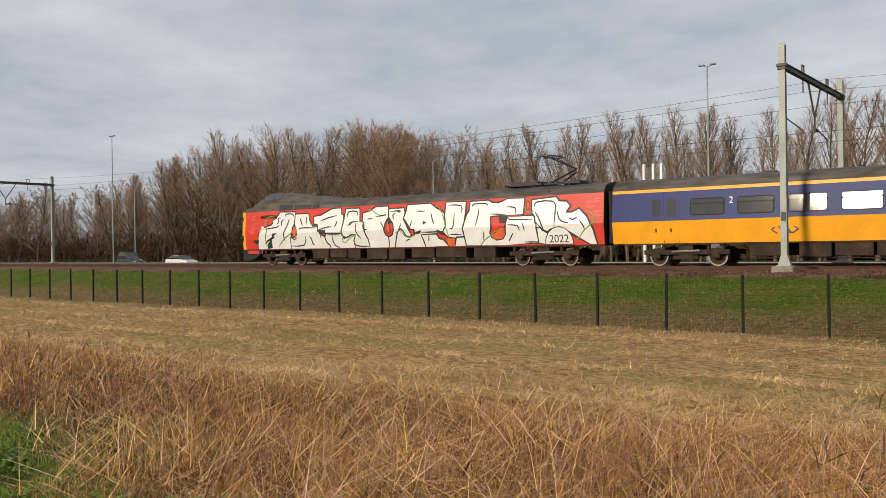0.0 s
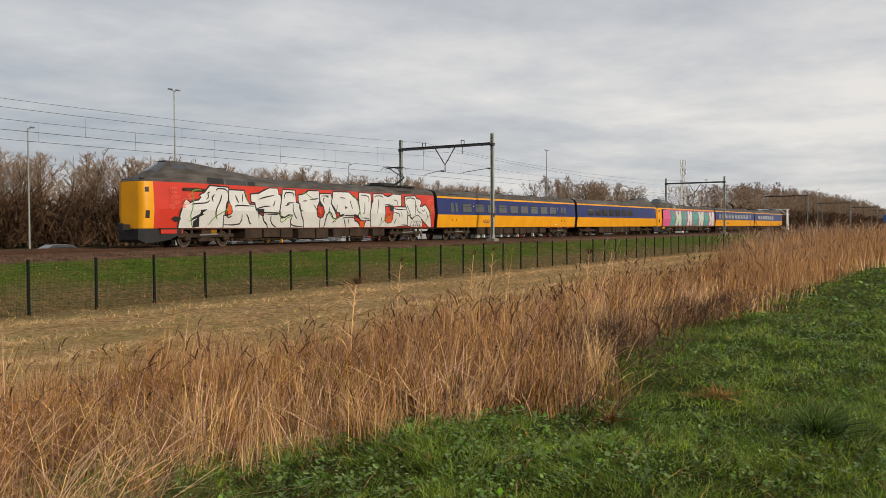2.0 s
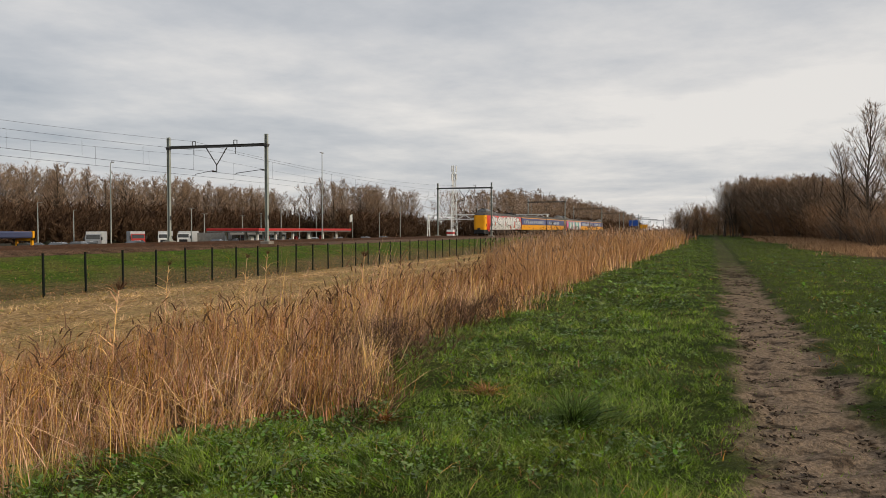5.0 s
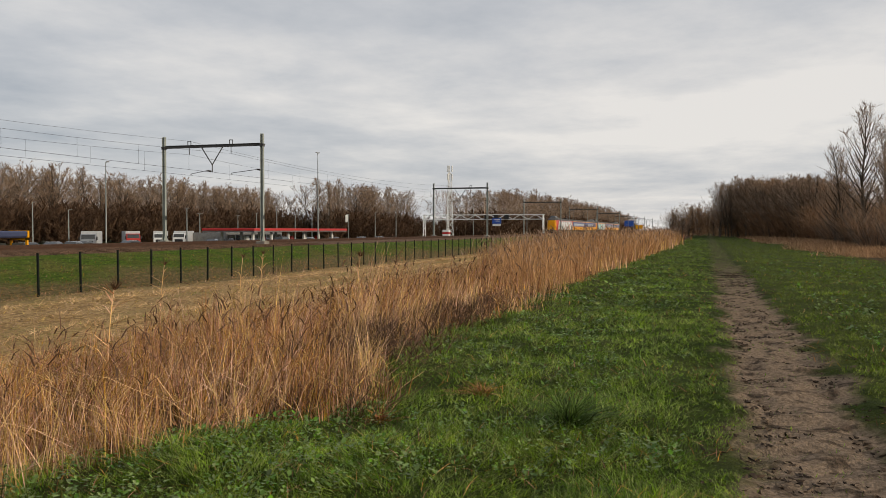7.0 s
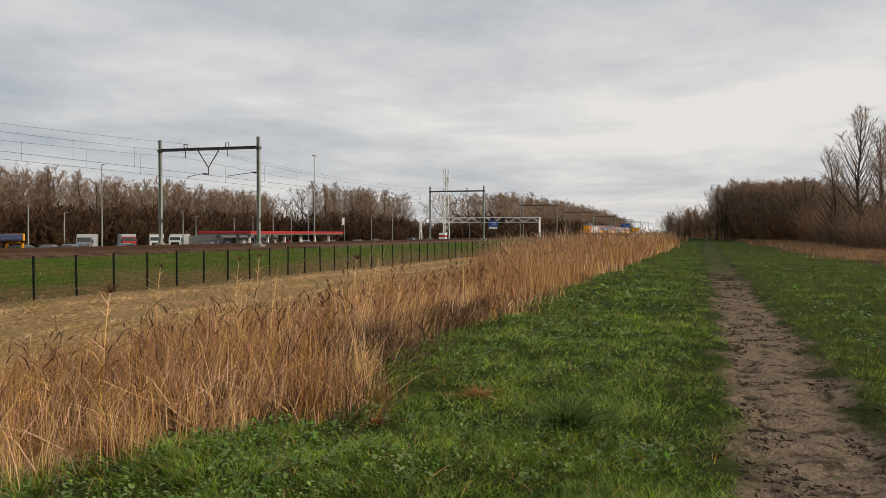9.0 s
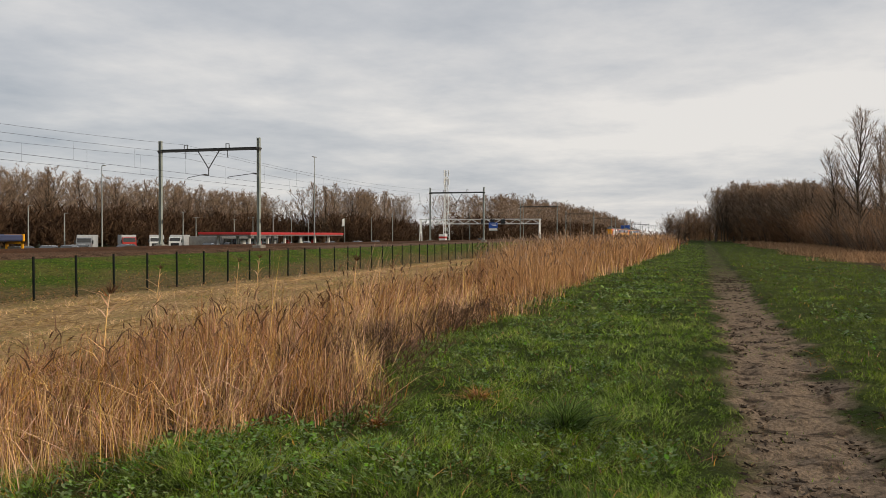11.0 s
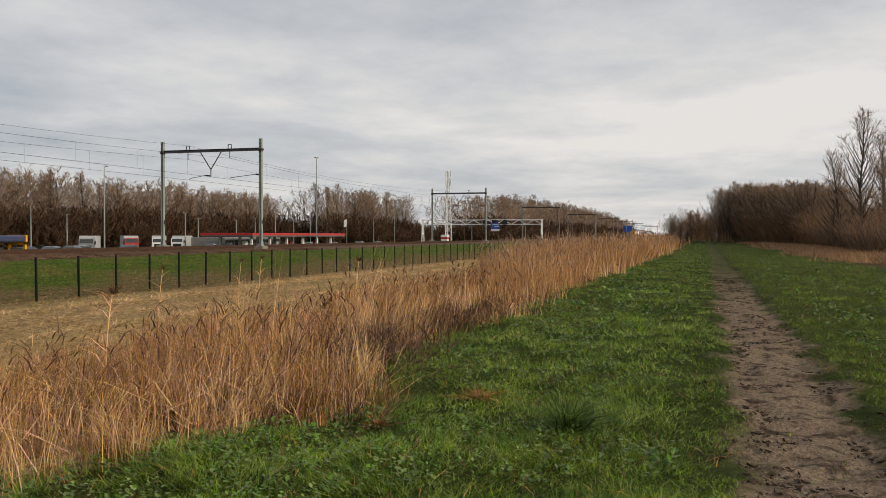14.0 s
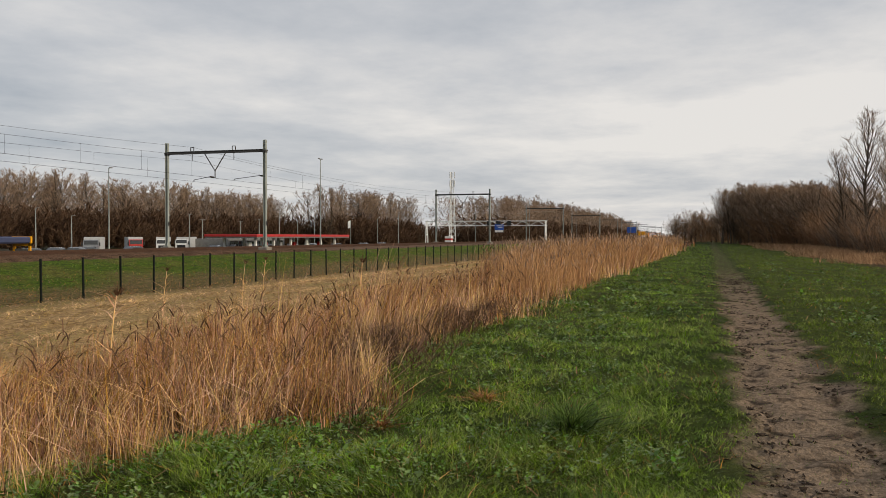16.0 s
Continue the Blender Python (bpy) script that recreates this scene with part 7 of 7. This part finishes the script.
def build_tower():
    t = thing("radio_mast", "white lattice telecom mast with antenna panels", "radio mast", at=(at_bearing(73.2, 76), 76, 0))
    zg, h = float(ground_z(250, 76)), 21.6
    legs = [(math.cos(a), math.sin(a)) for a in (0.5, 2.6, 4.7)]
    r = lambda z: 1.25 - 0.85 * (z - zg) / (h - zg)
    for cx, cy in legs:
        part("leg", tubes([((cx * r(zg), cy * r(zg), zg), (cx * r(19.5), cy * r(19.5), 19.5))], 0.11), M["white"], t)
    z = zg
    while z < 18.5:
        z2 = z + 1.9
        for i in range(3):
            a, b = legs[i], legs[(i + 1) % 3]
            part("brace", tubes([((a[0] * r(z), a[1] * r(z), z), (b[0] * r(z2), b[1] * r(z2), z2)), ((b[0] * r(z), b[1] * r(z), z), (a[0] * r(z2), a[1] * r(z2), z2))], 0.05, 4), M["white"], t)
        z = z2
    part("top_pole", tubes([((0, 0, 18.5), (0, 0, h))], 0.12), M["white"], t)
    for i in range(3):
        a = legs[i]
        for zz in (17.0, 19.6):
            part("antenna_panel", boxes((a[0] * 0.8 - 0.16, a[0] * 0.8 + 0.16, a[1] * 0.8 - 0.16, a[1] * 0.8 + 0.16, zz, zz + 1.9), bevel=0.03), M["white"], t)
    part("equipment_cabinet", boxes((-4.2, -2.4, -1, 1, zg, zg + 3.2), bevel=0.04), M["white"], t, "white cabinet with red band")
    part("red_band", boxes((-4.22, -2.38, -1.02, 1.02, zg + 1.9, zg + 2.5)), M["canopy_red"], t)


build_tower()


def build_gantry():
    x, y0, y1, zt, zb = 272.0, 50.5, 91.0, 6.7, 5.2
    g = thing("sign_gantry", "white lattice sign gantry across the motorway", "sign gantry", at=(x, 0, 0))
    for y in (y0, y1):
        zg = float(ground_z(x, y))
        part("leg", tubes([((-1.3, y, zg), (-0.4, y, zt)), ((1.3, y, zg), (0.4, y, zt)), ((-0.85, y, 2.2), (0.85, y, 2.2))], 0.2, 8), M["white"], g)
    for dx in (-0.5, 0.5):
        for z in (zt, zb):
            part("chord", tubes([((dx, y0 - 0.5, z), (dx, y1 + 0.5, z))], 0.13), M["white"], g)
        n = 16
        for i in range(n):
            ya, yb = y0 + (y1 - y0) * i / n, y0 + (y1 - y0) * (i + 1) / n
            part("diagonal", tubes([((dx, ya, zt if i % 2 else zb), (dx, yb, zb if i % 2 else zt))], 0.09, 4), M["white"], g)
    for y in (62.5, 69.2, 66.0):
        part("lane_signal", boxes((-0.85, -0.62, y - 0.75, y + 0.75, 5.2, 6.7), bevel=0.04), M["black"], g)
    sgn = part("road_sign", boxes((-1.0, -0.9, 64.2, 67.2, 3.8, 5.6), bevel=0.03), M["sign_blue"], g, "blue direction sign")
    for i, (a, b, z) in enumerate(((64.6, 66.6, 5.0), (64.6, 66.0, 4.5))):
        part("lettering_bar", boxes((-1.012, -1.0, a, b, z, z + 0.22)), M["white"], sgn)
    part("lower_plate", boxes((-1.0, -0.9, 64.3, 67.1, 3.0, 3.7), bevel=0.02), M["white"], sgn)


build_gantry()


def build_small_signs():
    for a, y, z0, z1, w, m, lb in ((85.1, 58, 4.6, 9.2, 7.0, "sign_blue", "large blue motorway sign on two posts"), (85.75, 58, 2.6, 6.4, 7.0, "yellow", "yellow roadside sign board on posts")):
        x = at_bearing(a, y)
        s = thing("road_sign", lb, "road sign", "motorway signs", (x, y, 0))
        part("board", boxes((-0.06, 0.06, -w / 2, w / 2, z0, z1), bevel=0.02), M[m], s)
        for dy in (-w / 3, w / 3):
            part("post", tubes([((0.1, dy, float(ground_z(x, y))), (0.1, dy, z1))], 0.09), M["galv"], s)
    # white trackside cabinets
    for x, y, h in ((-17.6, 47.6, 1.9), (-49.5, 47.8, 1.5), (24.0, 47.8, 1.2)):
        c = thing("trackside_cabinet", "white trackside signalling cabinet", "cabinet", "trackside cabinets", (x, y, float(ground_z(x, y)) - 0.02))
        part("cabinet_body", boxes((-0.28, 0.28, -0.3, 0.3, 0, h), bevel=0.02), M["white"], c)
        part("cabinet_lid", boxes((-0.31, 0.31, -0.33, 0.33, h, h + 0.06), bevel=0.01), M["grey"], c)
    # ventilation columns on a roof beyond the motorway
    x, y = at_bearing(-24.0, 80), 80.0
    b = thing("service_block", "white service block with slatted steel panels", "service building", at=(x, y, float(ground_z(x, y))))
    for dx in (-0.9, 0.1, 0.95):
        part("column", boxes((dx - 0.12, dx + 0.12, -0.15, 0.15, 0, 10.1), bevel=0.02), M["white"], b)
    for i in range(14):
        part("slat", boxes((-0.76, 0.82, 0.02, 0.10, 6.8 + i * 0.22, 6.88 + i * 0.22)), M["grey"], b)
    # guard rail beside the motorway
    gr = thing("guard_rail", "galvanised steel guard rail along the motorway", "guard rail")
    xs = np.arange(-300, 330, 8.0)
    bm = bmesh.new()
    rows = []
    for xx in xs:
        z = float(ground_z(xx, 57.5))
        rows.append([bm.verts.new((xx, 57.5 + dy, z + dz)) for dy, dz in ((0, 0.45), (-0.06, 0.52), (0, 0.6), (-0.06, 0.68), (0, 0.75))])
    for p, q in zip(rows[:-1], rows[1:]):
        for i in range(4):
            bm.faces.new((p[i], p[i + 1], q[i + 1], q[i]))
    part("rail_beam", bm, M["galv"], gr)
    first = None
    for xx in xs:
        z = float(ground_z(xx, 57.6))
        if first is None:
            first = part("post", boxes((-0.05, 0.05, -0.04, 0.04, -0.1, 0.72)), M["galv"], gr)
            first.location = (xx, 57.58, z)
        else:
            shared("post", first, Matrix.Translation((xx, 57.58, z)), gr)


build_small_signs()


# ---------------------------------------------------------------- what moves
def motions():
    for car, x0, way in CARS:
        rows = [(t, pose(TAIL_X + SPEED * t + x0, TRACKS[0], RAIL_Z + DROP, 0, 0, 0 if way > 0 else 180)) for t in range(0, 17, 2)]
        walk(car, rows)
    for v, x0, y, speed in ((movers[0], -106, 66, 33), (movers[1], -90, 63, 46), (movers[2], 20, 63, 30), (movers[3], -10, 70, 28), (movers[4], 150, 71, -29)):
        rows = []
        for i in range(33):
            t = i * 0.5
            x = x0 + speed * t
            rows.append((t, pose(x, y, float(ground_z(x, y)) + 0.06, 0, 0, 0 if speed > 0 else 180)))
        walk(v, rows)



motions()
